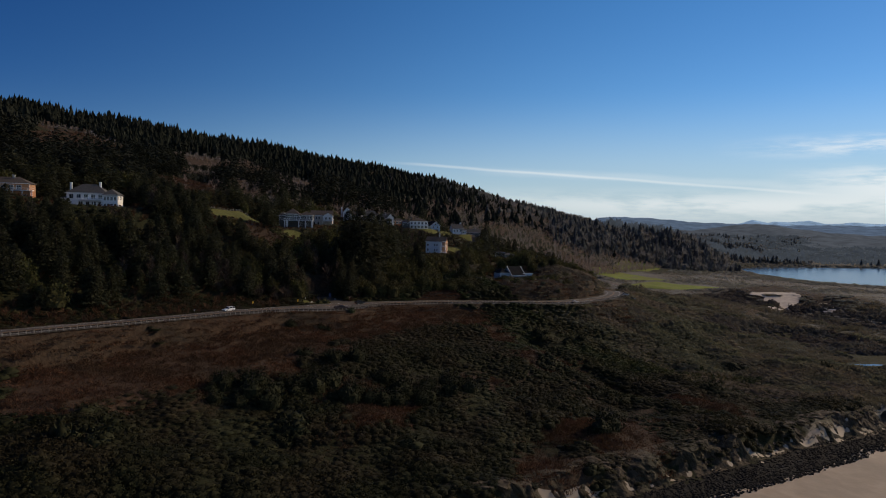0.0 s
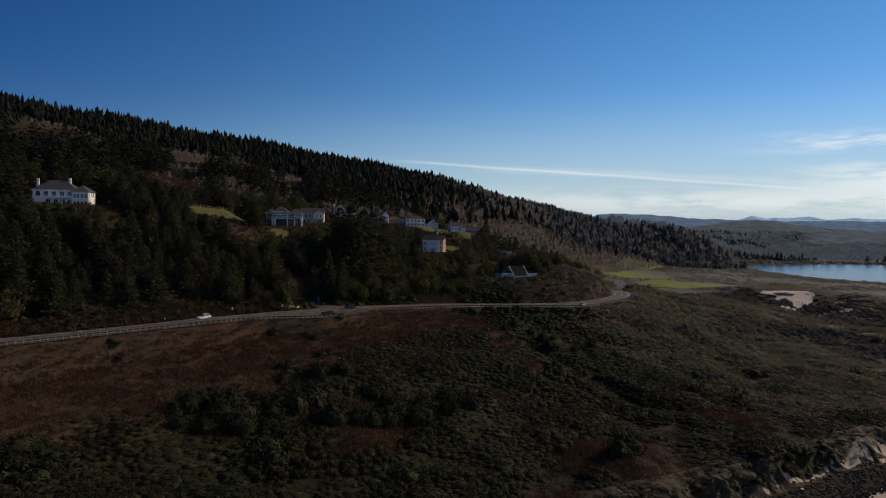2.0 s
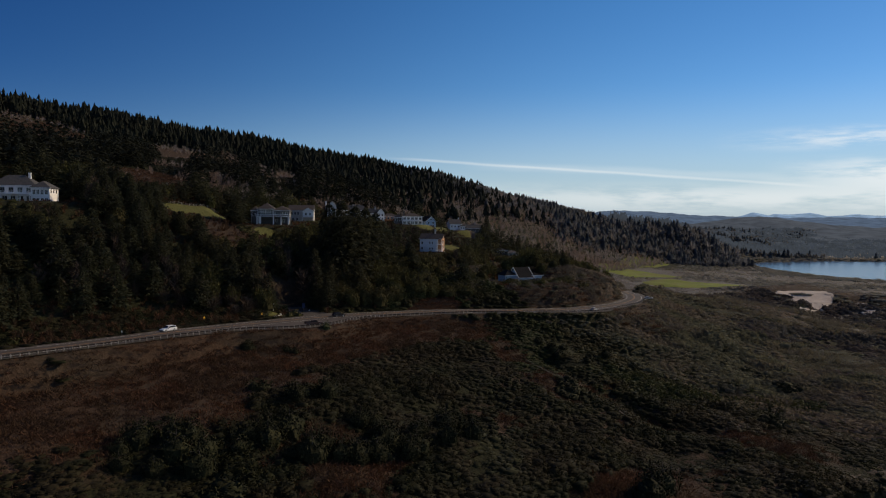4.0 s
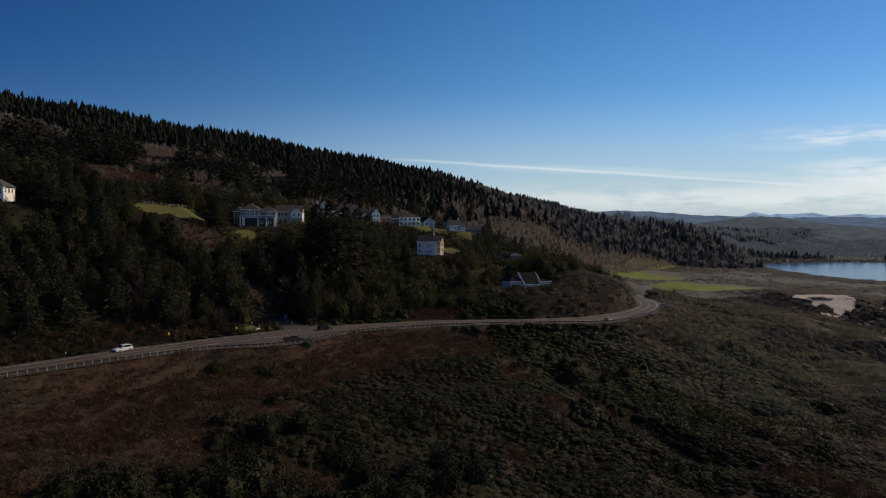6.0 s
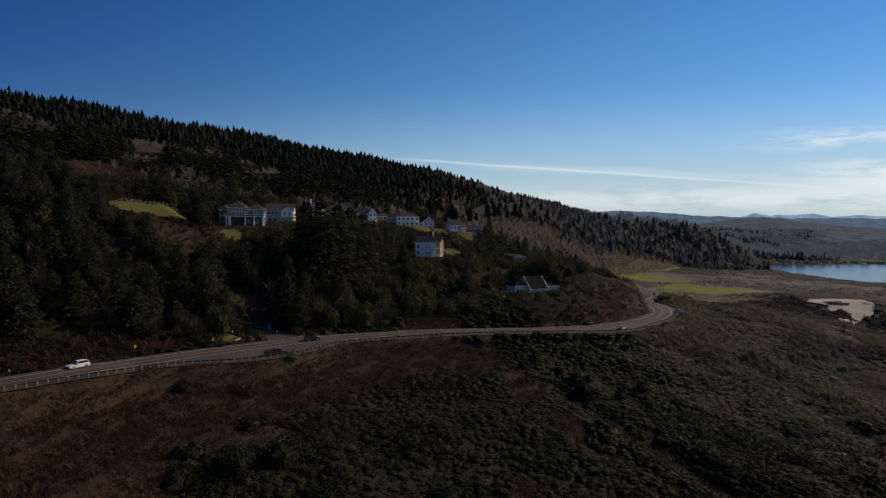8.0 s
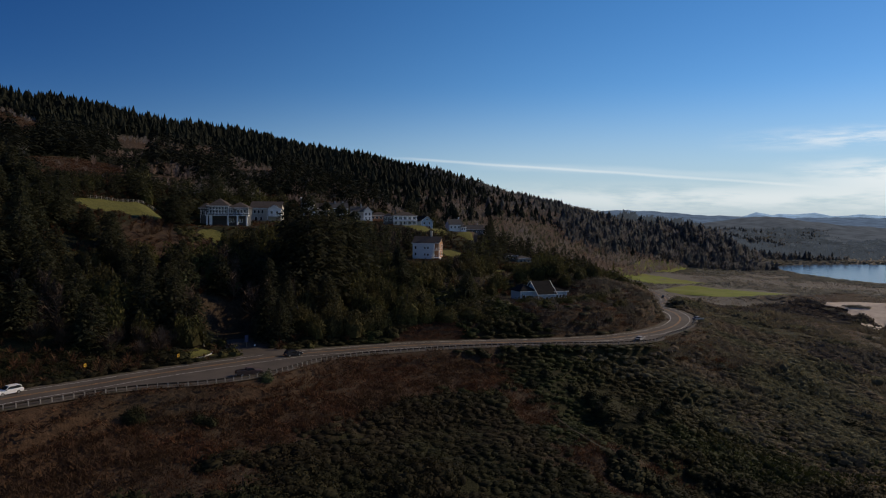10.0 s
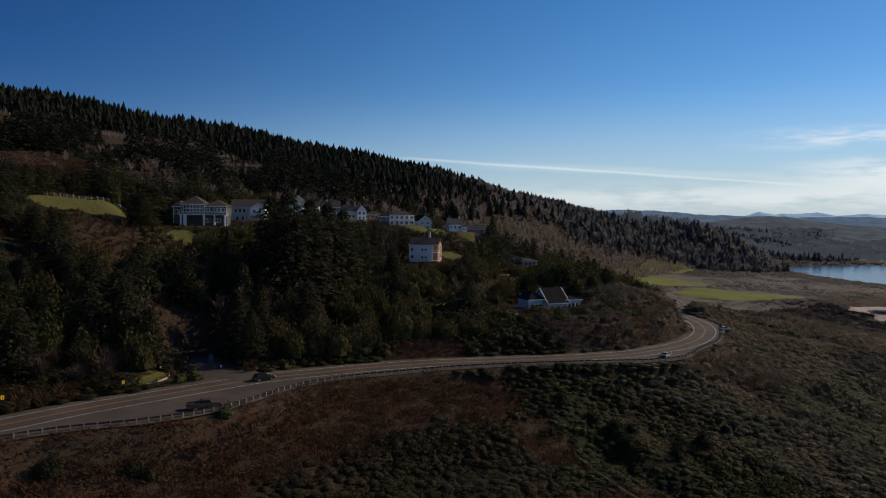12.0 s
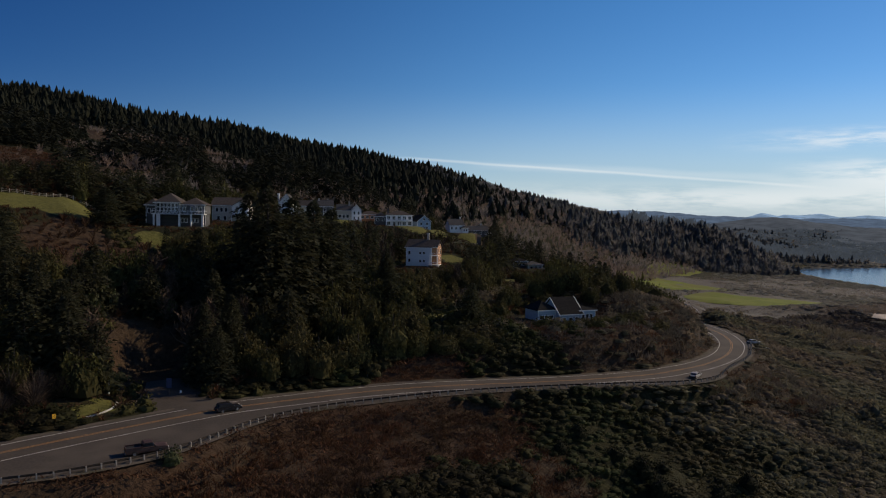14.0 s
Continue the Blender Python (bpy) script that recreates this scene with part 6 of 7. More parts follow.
house("white two-storey mansion with a grey hip roof and balcony", (-172.5, 313, 40.4), 14,
      [(-11, 6, 0, 11, -2, 6.6, "white_wall", "hip", 4.4, "roof_grey"), (5, 11.6, -2.0, 9, -3.5, 5.8, "white_wall", "hip", 2.8, "roof_grey"), (-13, -8, 1, 9, -2, 4.0, "white_wall", "hip", 2.0, "roof_grey")],
      row(0, "f", -9, 3.6, 5, 3.9, 1.7, 1.9, 1) + row(0, "f", -5, 3.6, 4, 0.5, 1.7, 1.9, 1) + row(1, "f", 6.1, 7.5, 2, 3.2, 1.0, 1.7, 1) + row(1, "f", 9.0, 10.5, 2, 3.2, 1.0, 1.7, 1)
      + row(1, "f", 6.1, 7.5, 2, -0.3, 1.0, 1.9, 1) + row(1, "f", 9.0, 10.5, 2, -0.3, 1.0, 1.9, 1) + row(1, "r", 0, 6, 3, 3.7, 1.2, 1.6, 1),
      [(-6, 4.8, -2.4, 0, 3.3, -2), (-15, -7, -3, 1, -0.6, -3)], [(-10.5, 5, 5, 11.6, "white_wall"), (2.2, 5.5, 9, 12.0, "white_wall")])
house("cedar hillside house with white decks and grey roof", (-200, 291, 44.6), 18,
      [(-10, 10, 0, 10, -3, 5.4, "orange_wall", "hip", 3.0, "roof_brown"), (2, 11, -2.2, 6, -3, 2.0, "wood_wall", None, 0, "")],
      row(0, "f", -6, 6, 5, 2.8, 1.7, 1.7, 1) + row(1, "f", 4, 9, 3, -1.2, 1.3, 1.6, 1), [(-11, 12, -3.0, 0, 2.3, -3)], [(3, 4, 5, 9.4, "concrete")])
house("cream two-storey house with a brown roof and white porch", (-86.5, 428, 33), 6,
      [(-6.8, 6.8, 0, 10, -1.5, 6.0, "cream_wall", "gx", 3.0, "roof_brown"), (1.5, 7.4, -3.2, 0, 2.6, 5.6, "white_wall", "gy", 1.9, "roof_grey")],
      row(0, "f", -5, -1.5, 3, 3.6, 0.9, 1.5) + row(1, "f", 3.2, 5.6, 2, 3.3, 1.0, 1.5) + row(0, "f", -4.4, -2, 2, 0.4, 1.0, 1.5), [(1.0, 7.8, -3.4, 0, 2.5, -1.5)])
house("white gabled house behind dark spruces", (-78, 487, 35.8), 5,
      [(-4.5, 1.5, 0, 9, -1, 6.4, "white_wall", "gy", 3.4, "roof_grey"), (1.5, 9, 3, 10, -1, 4.2, "cream_wall", "gx", 2.6, "roof_brown")],
      row(0, "f", -3, 0, 2, 3.5, 1.0, 1.5) + row(0, "f", -3, 0, 2, 0.6, 1.0, 1.5), (), [(-5.8, 4, 3, 10.2, "white_wall")])
house("dark gabled house with pale balconies", (-67.5, 514, 34), 10,
      [(-6.2, 5.2, 0, 9, -1, 6.2, "dark_wall", "gx", 3.3, "roof_grey")],
      row(0, "f", -4.5, 3.8, 4, 3.6, 1.1, 1.5) + row(0, "f", -4.5, 3.8, 4, 0.7, 1.1, 1.6), [(0.2, 5.4, -2.2, 0, 2.9, -1)], [(-2, 4, 8, 10.6, "concrete"), (2.5, 5, 8, 10.4, "concrete")])
house("white house with a steep front gable", (-55, 523, 33.4), 8,
      [(-6.6, 1.6, 1.5, 10, -1, 5.0, "cream_wall", "gx", 3.2, "roof_grey"), (1.2, 6.2, -0.5, 8, -1, 5.2, "white_wall", "gy", 3.2, "roof_dark")],
      row(0, "f", -5, -1, 3, 1.2, 1.2, 1.6) + row(1, "f", 2.6, 4.8, 2, 3.0, 0.9, 1.5) + row(1, "f", 2.6, 4.8, 2, 0.2, 0.9, 1.6), [(-6, 6.5, -3, -0.5, 0.2, -1.5)], [(-0.2, 5, 7, 10, "concrete")])
house("low house with a brown hip roof", (-46, 537, 33.6), 8,
      [(-5.4, 5.4, 0, 8, -1, 2.9, "wood_wall", "hip", 2.0, "roof_brown")], row(0, "f", -3.8, 3.8, 4, 0.8, 1.5, 1.4, 1))
house("wide two-storey house with white balconies", (-31.5, 528.5, 30.6), 8,
      [(-4.5, 9.5, 0, 10, -1, 5.8, "white_wall", "hip", 2.4, "roof_brown"), (-10.5, -4.5, 1.5, 9, -1, 5.0, "dark_wall", "hip", 2.6, "roof_brown")],
      row(0, "f", -3.2, 8.2, 5, 3.4, 1.6, 1.7, 1) + row(0, "f", -3.2, 8.2, 5, 0.5, 1.6, 1.7, 1) + row(1, "f", -9, -6, 2, 2.6, 1.2, 1.5), [(-4.8, 9.8, -2.4, 0, 2.8, -1)], [(-3.4, 4, 6, 9.4, "dark_wall")])
house("small pale blue gabled cottage", (-16, 538, 28.5), 28,
      [(-4, 4, 0, 9, -1, 4.6, "blue_wall", "gy", 3.3, "roof_dark")], row(0, "f", -1.8, 1.8, 2, 2.6, 1.1, 1.4) + [(0, "f", 0, 5.2, 1.0, 1.1, 0)] + row(0, "f", -1.8, 1.8, 2, 0.2, 1.1, 1.5))
house("white house with a steep grey gable roof", (3.5, 610, 25.3), 20,
      [(-6, 4, 0, 9, -2, 5.0, "white_wall", "gx", 4.0, "roof_grey"), (2.5, 6.5, -1.5, 6, -2, 3.4, "white_wall", "hip", 1.8, "roof_grey")],
      row(0, "f", -4.5, 1.5, 3, 2.4, 1.1, 1.5) + row(1, "f", 3.6, 5.4, 2, 1.2, 0.9, 1.3), (), [(3, 5, 8, 10.6, "white_wall")])
house("grey house half hidden by trees with a pale porch", (19, 641, 22), 12,
      [(-8, 6, 0, 9, -2, 4.4, "grey_wall", "gx", 3.2, "roof_grey")], row(0, "f", -6, 4, 4, 1.8, 1.2, 1.4), [(4, 9, -2, 3, 2.4, -2)], [(2, 5, 7, 9.4, "concrete")])
# front blue and gable orange partly hold shade and sunlight in the siding
house("tall pale blue house with a brown roof and sunlit orange gable", (-13, 450, 15.2), -13,
      [(-6.8, 4.2, 0, 10, -3, 7.6, "ice_wall", "gx", 3.0, "roof_brown"), (4.2, 6.4, 0.8, 8.6, -2, 7.8, "orange_wall", "gx", 2.6, "roof_brown")],
      row(0, "f", -5.4, -5.0, 1, 4.6, 0.9, 1.4) + row(0, "f", -0.6, 1.0, 2, 4.8, 0.8, 1.0) + row(0, "f", -0.6, 1.0, 2, 1.4, 0.8, 1.0) + row(0, "f", -5.4, -5.0, 1, 1.4, 0.9, 1.4)
      + row(1, "r", 2.6, 6.6, 2, 4.8, 1.2, 2.2) + row(1, "r", 2.6, 6.6, 2, 1.6, 1.2, 1.8) + [(1, "r", 4.7, 8.2, 1.0, 1.0, 0)],
      [(3.0, 8.0, -2.4, 2, 0.6, -3), (3.6, 7.4, -1.2, 1.5, 4.4, 0.6)], [(1.4, 5, 9, 13.6, "concrete")])
house("low brown house stepped into the slope", (40, 518, 9.4), 20,
      [(-8, 0, 2, 9, -2, 3.8, "dark_wall", "hip", 1.6, "roof_dark"), (-1, 7.5, -1, 7, -3, 2.2, "cream_wall", "hip", 1.5, "roof_grey")],
      row(0, "f", -6, -2, 3, 1.6, 1.2, 1.3) + row(1, "f", 1, 6, 3, 0.0, 1.4, 1.2), [(3, 9, -3.5, -1, -0.4, -3.4)])
cottage = house("low blue house with steep dark gables and white trim", (34.5, 371, 4.3), 24,
      [(-9.5, -3.5, 0.5, 8, -2, 4.2, "blue_wall", "hip", 2.4, "roof_dark"), (-3.5, 4.0, -2, 8, -2, 3.0, "blue_wall", "gx", 4.4, "roof_dark"), (4.0, 9.6, -1.2, 6, -2, 3.9, "blue_wall", "hip", 1.0, "roof_dark")],
      row(2, "f", 5.3, 8.2, 3, 1.0, 0.9, 1.6) + row(1, "f", -2, 2.5, 3, 0.6, 1.1, 1.4) + row(0, "f", -8.2, -5, 3, 1.6, 1.4, 0.9) + [(1, "f", 3.6, -1.4, 1.0, 2.0, 0)],
      [(-10.5, -4, -3, 0.5, 0.6, -2.5)])
for bx in (-4.1, 4.45):
    for ya, yb in ((-2.6, 3.0), (8.6, 3.0)):
        g = Geo()
        g.prism([(ya, 2.78), (yb, 7.42), (yb, 7.78), (ya, 3.14)] if ya < yb else [(yb, 7.42), (ya, 2.78), (ya, 3.14), (yb, 7.78)], "x", bx, bx + 0.16)
        part("barge_board", g, M["trim"], cottage, "white barge board")


# ---- highway furniture ----
def along_road(off, i):
    return CENTRE[i, 0] + SEAWARD[i, 0] * off, CENTRE[i, 1] + SEAWARD[i, 1] * off


def make_guardrail():
    """W-beam rail on wooden posts along the seaward edge."""
    k = np.where((CENTRE[:, 1] > 175) & (CENTRE[:, 1] < 402))[0]
    line = np.array([(*along_road(CENTRE[i, 3] + 0.5, i), CENTRE[i, 2]) for i in k])
    rail = thing("guardrail", "galvanised steel guardrail on weathered wooden posts", "guardrail")
    d = np.concatenate([[0], np.cumsum(np.linalg.norm(np.diff(line[:, :2], axis=0), axis=1))])
    even = np.arange(0, d[-1], 1.95)
    pts = np.column_stack([np.interp(even, d, line[:, c]) for c in range(3)])
    post = Geo()
    post.box(-0.09, 0.09, 0.07, 0.28, -0.7, 0.82)
    post.box(-0.07, 0.07, -0.02, 0.07, 0.42, 0.76)
    post_mesh = post.mesh("post", M["post_wood"])
    for i, p in enumerate(pts):
        q = pts[min(i + 1, len(pts) - 1)] - pts[max(i - 1, 0)]
        ob = part("post", post_mesh, None, rail)
        ob.matrix_local = pose(p[0], p[1], p[2] - 0.05, 0, 0, math.degrees(math.atan2(q[1], q[0])) + 180)
    wave = [(0.0, 0.44), (0.05, 0.5), (0.05, 0.545), (0.0, 0.6), (0.05, 0.655), (0.05, 0.70), (0.0, 0.76), (-0.02, 0.76), (0.03, 0.69), (0.03, 0.665), (-0.02, 0.6), (0.03, 0.535), (0.03, 0.51), (-0.02, 0.44)]
    for i in range(0, len(pts) - 2, 2):
        g, n = Geo(), len(wave)
        v = []
        for p, e in ((pts[i], pts[i + 2]), (pts[i + 2], pts[i + 2])):
            t = (pts[i + 2] - pts[i])[:2]
            t = t / np.linalg.norm(t)
            side = np.array((-t[1], t[0]))
            v += [(p[0] + side[0] * (o + 0.02), p[1] + side[1] * (o + 0.02), p[2] + zz) for o, zz in wave]
        g.add(v, [(j, (j + 1) % n, n + (j + 1) % n, n + j) for j in range(n)] + [tuple(range(n))[::-1], tuple(range(n, 2 * n))])
        part("rail_beam", g, M["rail_steel"], rail)


make_guardrail()


def make_wall():
    k = np.where((CENTRE[:, 0] > 11) & (CENTRE[:, 0] < 31) & (CENTRE[:, 1] < 345))[0]
    wall = thing("retaining_wall", "pale concrete retaining wall under the guardrail", "wall")
    for i in k[:-1]:
        g = Geo()
        a, b = along_road(CENTRE[i, 3] + 1.1, i), along_road(CENTRE[i + 1, 3] + 1.1, i + 1)
        c, e = along_road(CENTRE[i, 3] + 1.5, i), along_road(CENTRE[i + 1, 3] + 1.5, i + 1)
        za, zb = CENTRE[i, 2], CENTRE[i + 1, 2]
        g.add([(*a, za - 2.6), (*b, zb - 2.6), (*e, zb - 2.6), (*c, za - 2.6), (*a, za - 0.1), (*b, zb - 0.1), (*e, zb - 0.1), (*c, za - 0.1)],
              [(3, 2, 1, 0), (4, 5, 6, 7), (0, 1, 5, 4), (1, 2, 6, 5), (2, 3, 7, 6), (3, 0, 4, 7)])
        part("wall_panel", g, M["concrete"], wall)


make_wall()


def make_kerb():
    line = spline(np.array([(-63.7, 285.6, -0.5), (-62.5, 287.6, -0.5), (-62.0, 290.3, -0.6), (-62.6, 293.6, -0.7), (-63.9, 296.9, -0.8), (-65.6, 299.0, -0.8)]), 0.8)
    line[:, 2] = height(line[:, 0], line[:, 1]) + 0.05
    g, n = Geo(), len(line)
    v = []
    for i, p in enumerate(line):
        t = line[min(i + 1, n - 1)] - line[max(i - 1, 0)]
        side = np.array((-t[1], t[0])) / np.hypot(t[0], t[1])
        v += [(p[0] + side[0] * o, p[1] + side[1] * o, p[2] + zz) for o, zz in ((0, 0), (0, 0.17), (0.03, 0.2), (0.32, 0.2), (0.32, 0))]
    g.add(v, [(5 * i + j, 5 * i + 5 + j, 5 * i + 6 + j, 5 * i + 1 + j) for i in range(n - 1) for j in range(4)])
    piece("kerb", g, M["white_line"], "white painted kerb at the side road's mouth", "kerb")


make_kerb()


def road_sign(name, label, place, turn, board, size, pole, material, mark=None):
    s = thing(name, label, "sign", pose(*place, 0, 0, turn))
    g = Geo()
    g.tube([(0, 0, -0.4), (0, 0, pole)], [0.05, 0.05], 6)
    part("pole", g, M["steel"], s)
    b = Geo()
    w, h = size
    b.box(-w / 2, w / 2, -0.09, -0.06, pole - h, pole)
    bd = part("board", b, material, s)
    if mark:
        m = Geo()
        for sx in (-1, 1):
            m.add([(-w * 0.25, -0.094, pole - h / 2), (w * 0.1, -0.094, pole - h / 2 + sx * h * 0.36), (w * 0.34, -0.094, pole - h / 2 + sx * h * 0.36), (0, -0.094, pole - h / 2)], [(0, 1, 2, 3)])
        part("chevron", m, M["black"], bd, "black chevron")
    return s


road_sign("curve_sign", "yellow curve sign with a black chevron beside the highway", (-66.2, 280.3, -0.5), 58, 0, (0.6, 0.76), 2.5, M["sign_yellow"], True)
road_sign("curve_sign", "yellow curve sign with a black chevron beside the highway", (-81, 266, 0.2), 60, 0, (0.6, 0.76), 2.4, M["sign_yellow"], True)
road_sign("curve_sign", "yellow curve sign with a black chevron beside the highway", (-19.2, 322.6, -2.2), 55, 0, (0.6, 0.76), 2.5, M["sign_yellow"], True)
road_sign("information_sign", "tall blue information sign at the side road", (-56.8, 303.4, -1.0), 10, 0, (1.0, 2.0), 3.6, M["sign_blue"])
road_sign("marker_post", "small white marker post by the road", (-54.6, 303.8, -1.1), 10, 0, (0.35, 0.5), 1.1, M["trim"])
road_sign("marker_post", "small white marker post by the road", (-48.2, 306.6, -1.3), 10, 0, (0.45, 0.45), 1.9, M["trim"])
road_sign("marker_post", "small white marker post by the road", (-92.5, 235, 1.8), 20, 0, (0.3, 0.5), 1.4, M["trim"])
pole = thing("utility_pole", "white utility pole at the side road", "pole", pose(-67.6, 300.6, -0.5))
g = Geo()
g.tube([(0, 0, -0.5), (-0.05, 0, 4.6)], [0.17, 0.14], 8)
part("post", g, M["trim"], pole)
g = Geo()
g.box(-0.42, -0.16, -0.2, 0.2, 2.6, 4.2)
part("meter_box", g, M["steel"], pole, "grey meter box")


def make_fence():
    f = thing("fence", "pale post and rail fence above a lawn", "fence")
    a, b = np.array((-150.0, 352.0)), np.array((-121.0, 397.0))
    n = 26
    pts = [a + (b - a) * i / (n - 1) for i in range(n)]
    zs = [at_ground(*p) for p in pts]
    post = Geo()
    post.box(-0.09, 0.09, -0.09, 0.09, -0.3, 1.35)
    me = post.mesh("post", M["post_wood"])
    for p, z in zip(pts, zs):
        ob = part("post", me, None, f)
        ob.location = (p[0], p[1], z)
    for i in range(n - 1):
        for h in (0.55, 1.05):
            g = Geo()
            g.tube([(*pts[i], zs[i] + h), (*pts[i + 1], zs[i + 1] + h)], [0.05, 0.05], 4)
            part("rail", g, M["post_wood"], f)


make_fence()


# ---- vehicles ----
def wheel(car, x, y, r, w):
    t = Geo()
    n = 18
    prof = [(r * 0.62, -w / 2), (r * 0.94, -w / 2), (r, -w * 0.35), (r, w * 0.35), (r * 0.94, w / 2), (r * 0.62, w / 2)]
    v = [(q * math.cos(2 * math.pi * i / n), yy, q * math.sin(2 * math.pi * i / n)) for i in range(n) for q, yy in prof]
    m = len(prof)
    t.add(v, [(i * m + j, ((i + 1) % n) * m + j, ((i + 1) % n) * m + (j + 1) % m, i * m + (j + 1) % m) for i in range(n) for j in range(m)])
    wl = part("wheel", t, M["black"], car, "black tyre", True)
    wl.location = (x, y, r)
    h = Geo()
    h.tube([(0, -w * 0.42, 0), (0, w * 0.42, 0)], [r * 0.63, r * 0.63], 12)
    part("rim", h, M["chrome"], wl, "alloy rim")


def shell(profile, width, tuck):
    """A body lofted over its width: the side profile narrows and drops slightly towards both flanks."""
    g, n = Geo(), len(profile)
    cx, top = sum(p[0] for p in profile) / n, max(p[1] for p in profile)
    rows_ = [(-width / 2, 1 - tuck), (-width / 2 + 0.1, 1.0), (width / 2 - 0.1, 1.0), (width / 2, 1 - tuck)]
    for y, k in rows_:
        g.v += [(cx + (x - cx) * (0.985 if k < 1 else 1), y * (1 if z < top * 0.75 else 0.97), z if k == 1 else z - (0.05 if z > 0.5 * top else -0.04)) for x, z in profile]
    for r in range(3):
        g.f += [(r * n + i, r * n + (i + 1) % n, (r + 1) * n + (i + 1) % n, (r + 1) * n + i) for i in range(n)]
    g.f += [tuple(range(n))[::-1], tuple(range(3 * n, 4 * n))]
    return g


def vehicle(name, label, place, turn, paint, kind):
    car = thing(name, label, "pickup" if kind == "pickup" else "car", pose(*place, 0, 0, turn))
    if kind == "pickup":
        L, W, r = 5.9, 1.95, 0.39
        body = [(-2.95, 0.5), (-2.95, 1.12), (-0.75, 1.14), (-0.75, 1.16), (1.25, 1.16), (2.6, 1.05), (2.92, 0.92), (2.95, 0.48), (2.4, 0.38), (-2.5, 0.4)]
        roof = [(-0.75, 1.12), (-0.62, 1.72), (-0.4, 1.82), (0.75, 1.82), (1.3, 1.12)]
        axles = (-1.75, 1.85)
    elif kind == "suv":
        L, W, r = 4.7, 1.85, 0.36
        body = [(-2.35, 0.45), (-2.38, 0.95), (-2.2, 1.05), (1.0, 1.05), (2.1, 0.92), (2.34, 0.75), (2.36, 0.42), (1.9, 0.3), (-2.0, 0.32)]
        roof = [(-2.22, 1.02), (-1.95, 1.6), (-1.5, 1.7), (0.2, 1.7), (0.95, 1.02)]
        axles = (-1.4, 1.4)
    else:
        L, W, r = 4.5, 1.8, 0.33
        body = [(-2.25, 0.42), (-2.28, 0.85), (-2.0, 0.95), (0.9, 0.95), (2.0, 0.82), (2.24, 0.65), (2.26, 0.38), (1.8, 0.27), (-1.9, 0.29)]
        roof = [(-1.75, 0.93), (-1.15, 1.36), (-0.8, 1.44), (0.25, 1.42), (0.95, 0.93)]
        axles = (-1.35, 1.38)
    part("body", shell(body, W, 0.03), M[paint], car)
    cabin = part("cabin", shell(roof, W - 0.24, 0.05), M[paint], car)
    g = Geo()
    n = len(roof)
    cx, cz = sum(p[0] for p in roof) / n, sum(p[1] for p in roof) / n
    inner = [(cx + (x - cx) * 0.84, cz + (z - cz) * 0.72 + 0.02) for x, z in roof]
    for sy in (-1, 1):
        y = sy * ((W - 0.24) / 2 + 0.012)
        g.add([(x, y, z) for x, z in inner] + [(x, y - sy * 0.02, z) for x, z in inner],
              [tuple(range(n)), tuple(range(2 * n - 1, n - 1, -1))] + [(i, n + i, n + (i + 1) % n, (i + 1) % n) for i in range(n)])
    part("side_window", g, M["glass"], cabin, "dark side windows")
    for nm, a, b in (("windscreen", roof[-1], roof[-2]), ("rear_window", roof[0], roof[1])):
        g = Geo()
        sx = 0.02 if nm == "windscreen" else -0.02
        p = [(a[0] + (b[0] - a[0]) * t + sx, a[1] + (b[1] - a[1]) * t + 0.012) for t in (0.12, 0.9)]
        hw = (W - 0.24) / 2 - 0.1
        g.add([(p[0][0], -hw, p[0][1]), (p[0][0], hw, p[0][1]), (p[1][0], hw - 0.05, p[1][1]), (p[1][0], -hw + 0.05, p[1][1])], [(0, 1, 2, 3)])
        part(nm, g, M["glass"], cabin, "dark glass")
    if kind == "pickup":
        g = Geo()
        g.box(-2.82, -0.85, -0.8, 0.8, 1.125, 1.15)
        part("cargo_bed", g, M["black"], car, "dark open cargo bed")
        g = Geo()
        for y0, y1 in ((-0.97, -0.82), (0.82, 0.97)):
            g.box(-2.93, -0.78, y0, y1, 1.1, 1.36)
        g.box(-2.95, -2.83, -0.97, 0.97, 1.1, 1.36)
        part("bed_side", g, M[paint], car)
    for ax in axles:
        for sy in (-1, 1):
            wheel(car, ax, sy * (W / 2 - 0.1), r, 0.24)
    for sy in (-1, 1):
        g = Geo()
        g.box(L / 2 - 0.1, L / 2 + 0.02, sy * W * 0.36 - 0.2, sy * W * 0.36 + 0.2, 0.68, 0.85)
        part("headlight", g, M["trim"], car, "clear headlight")
        g = Geo()
        g.box(-L / 2 - 0.05, -L / 2 + 0.06, sy * W * 0.42 - 0.1, sy * W * 0.42 + 0.1, 0.75, 1.0)
        part("tail_light", g, M["wood_wall"], car, "red tail light")
        g = Geo()
        g.box(roof[-1][0] - 0.25, roof[-1][0] - 0.1, sy * W / 2 - 0.02 + (0 if sy > 0 else -0.2), sy * W / 2 + 0.02 + (0.2 if sy > 0 else 0), roof[-1][1], roof[-1][1] + 0.16)
        part("wing_mirror", g, M["black"], car)
    g = Geo()
    g.box(L / 2 - 0.06, L / 2 + 0.06, -W * 0.45, W * 0.45, 0.42, 0.6)
    part("front_bumper", g, M["chrome" if kind == "pickup" else "black"], car)
    g = Geo()
    g.box(-L / 2 - 0.08, -L / 2 + 0.05, -W * 0.45, W * 0.45, 0.45, 0.62)
    part("rear_bumper", g, M["chrome" if kind == "pickup" else "black"], car)
    return car


bush = tree_kind("roadside_bush", "round pale green bush at the guardrail", mound_shape(260, 0.085, 260, 9, 10, 0.08), M["bark"], M["ivy"], 2.7, 2.0, 0.08, 0.0)
bush.matrix_world = pose(-41.5, 268.6, at_ground(-41.5, 268.6) - 0.3)
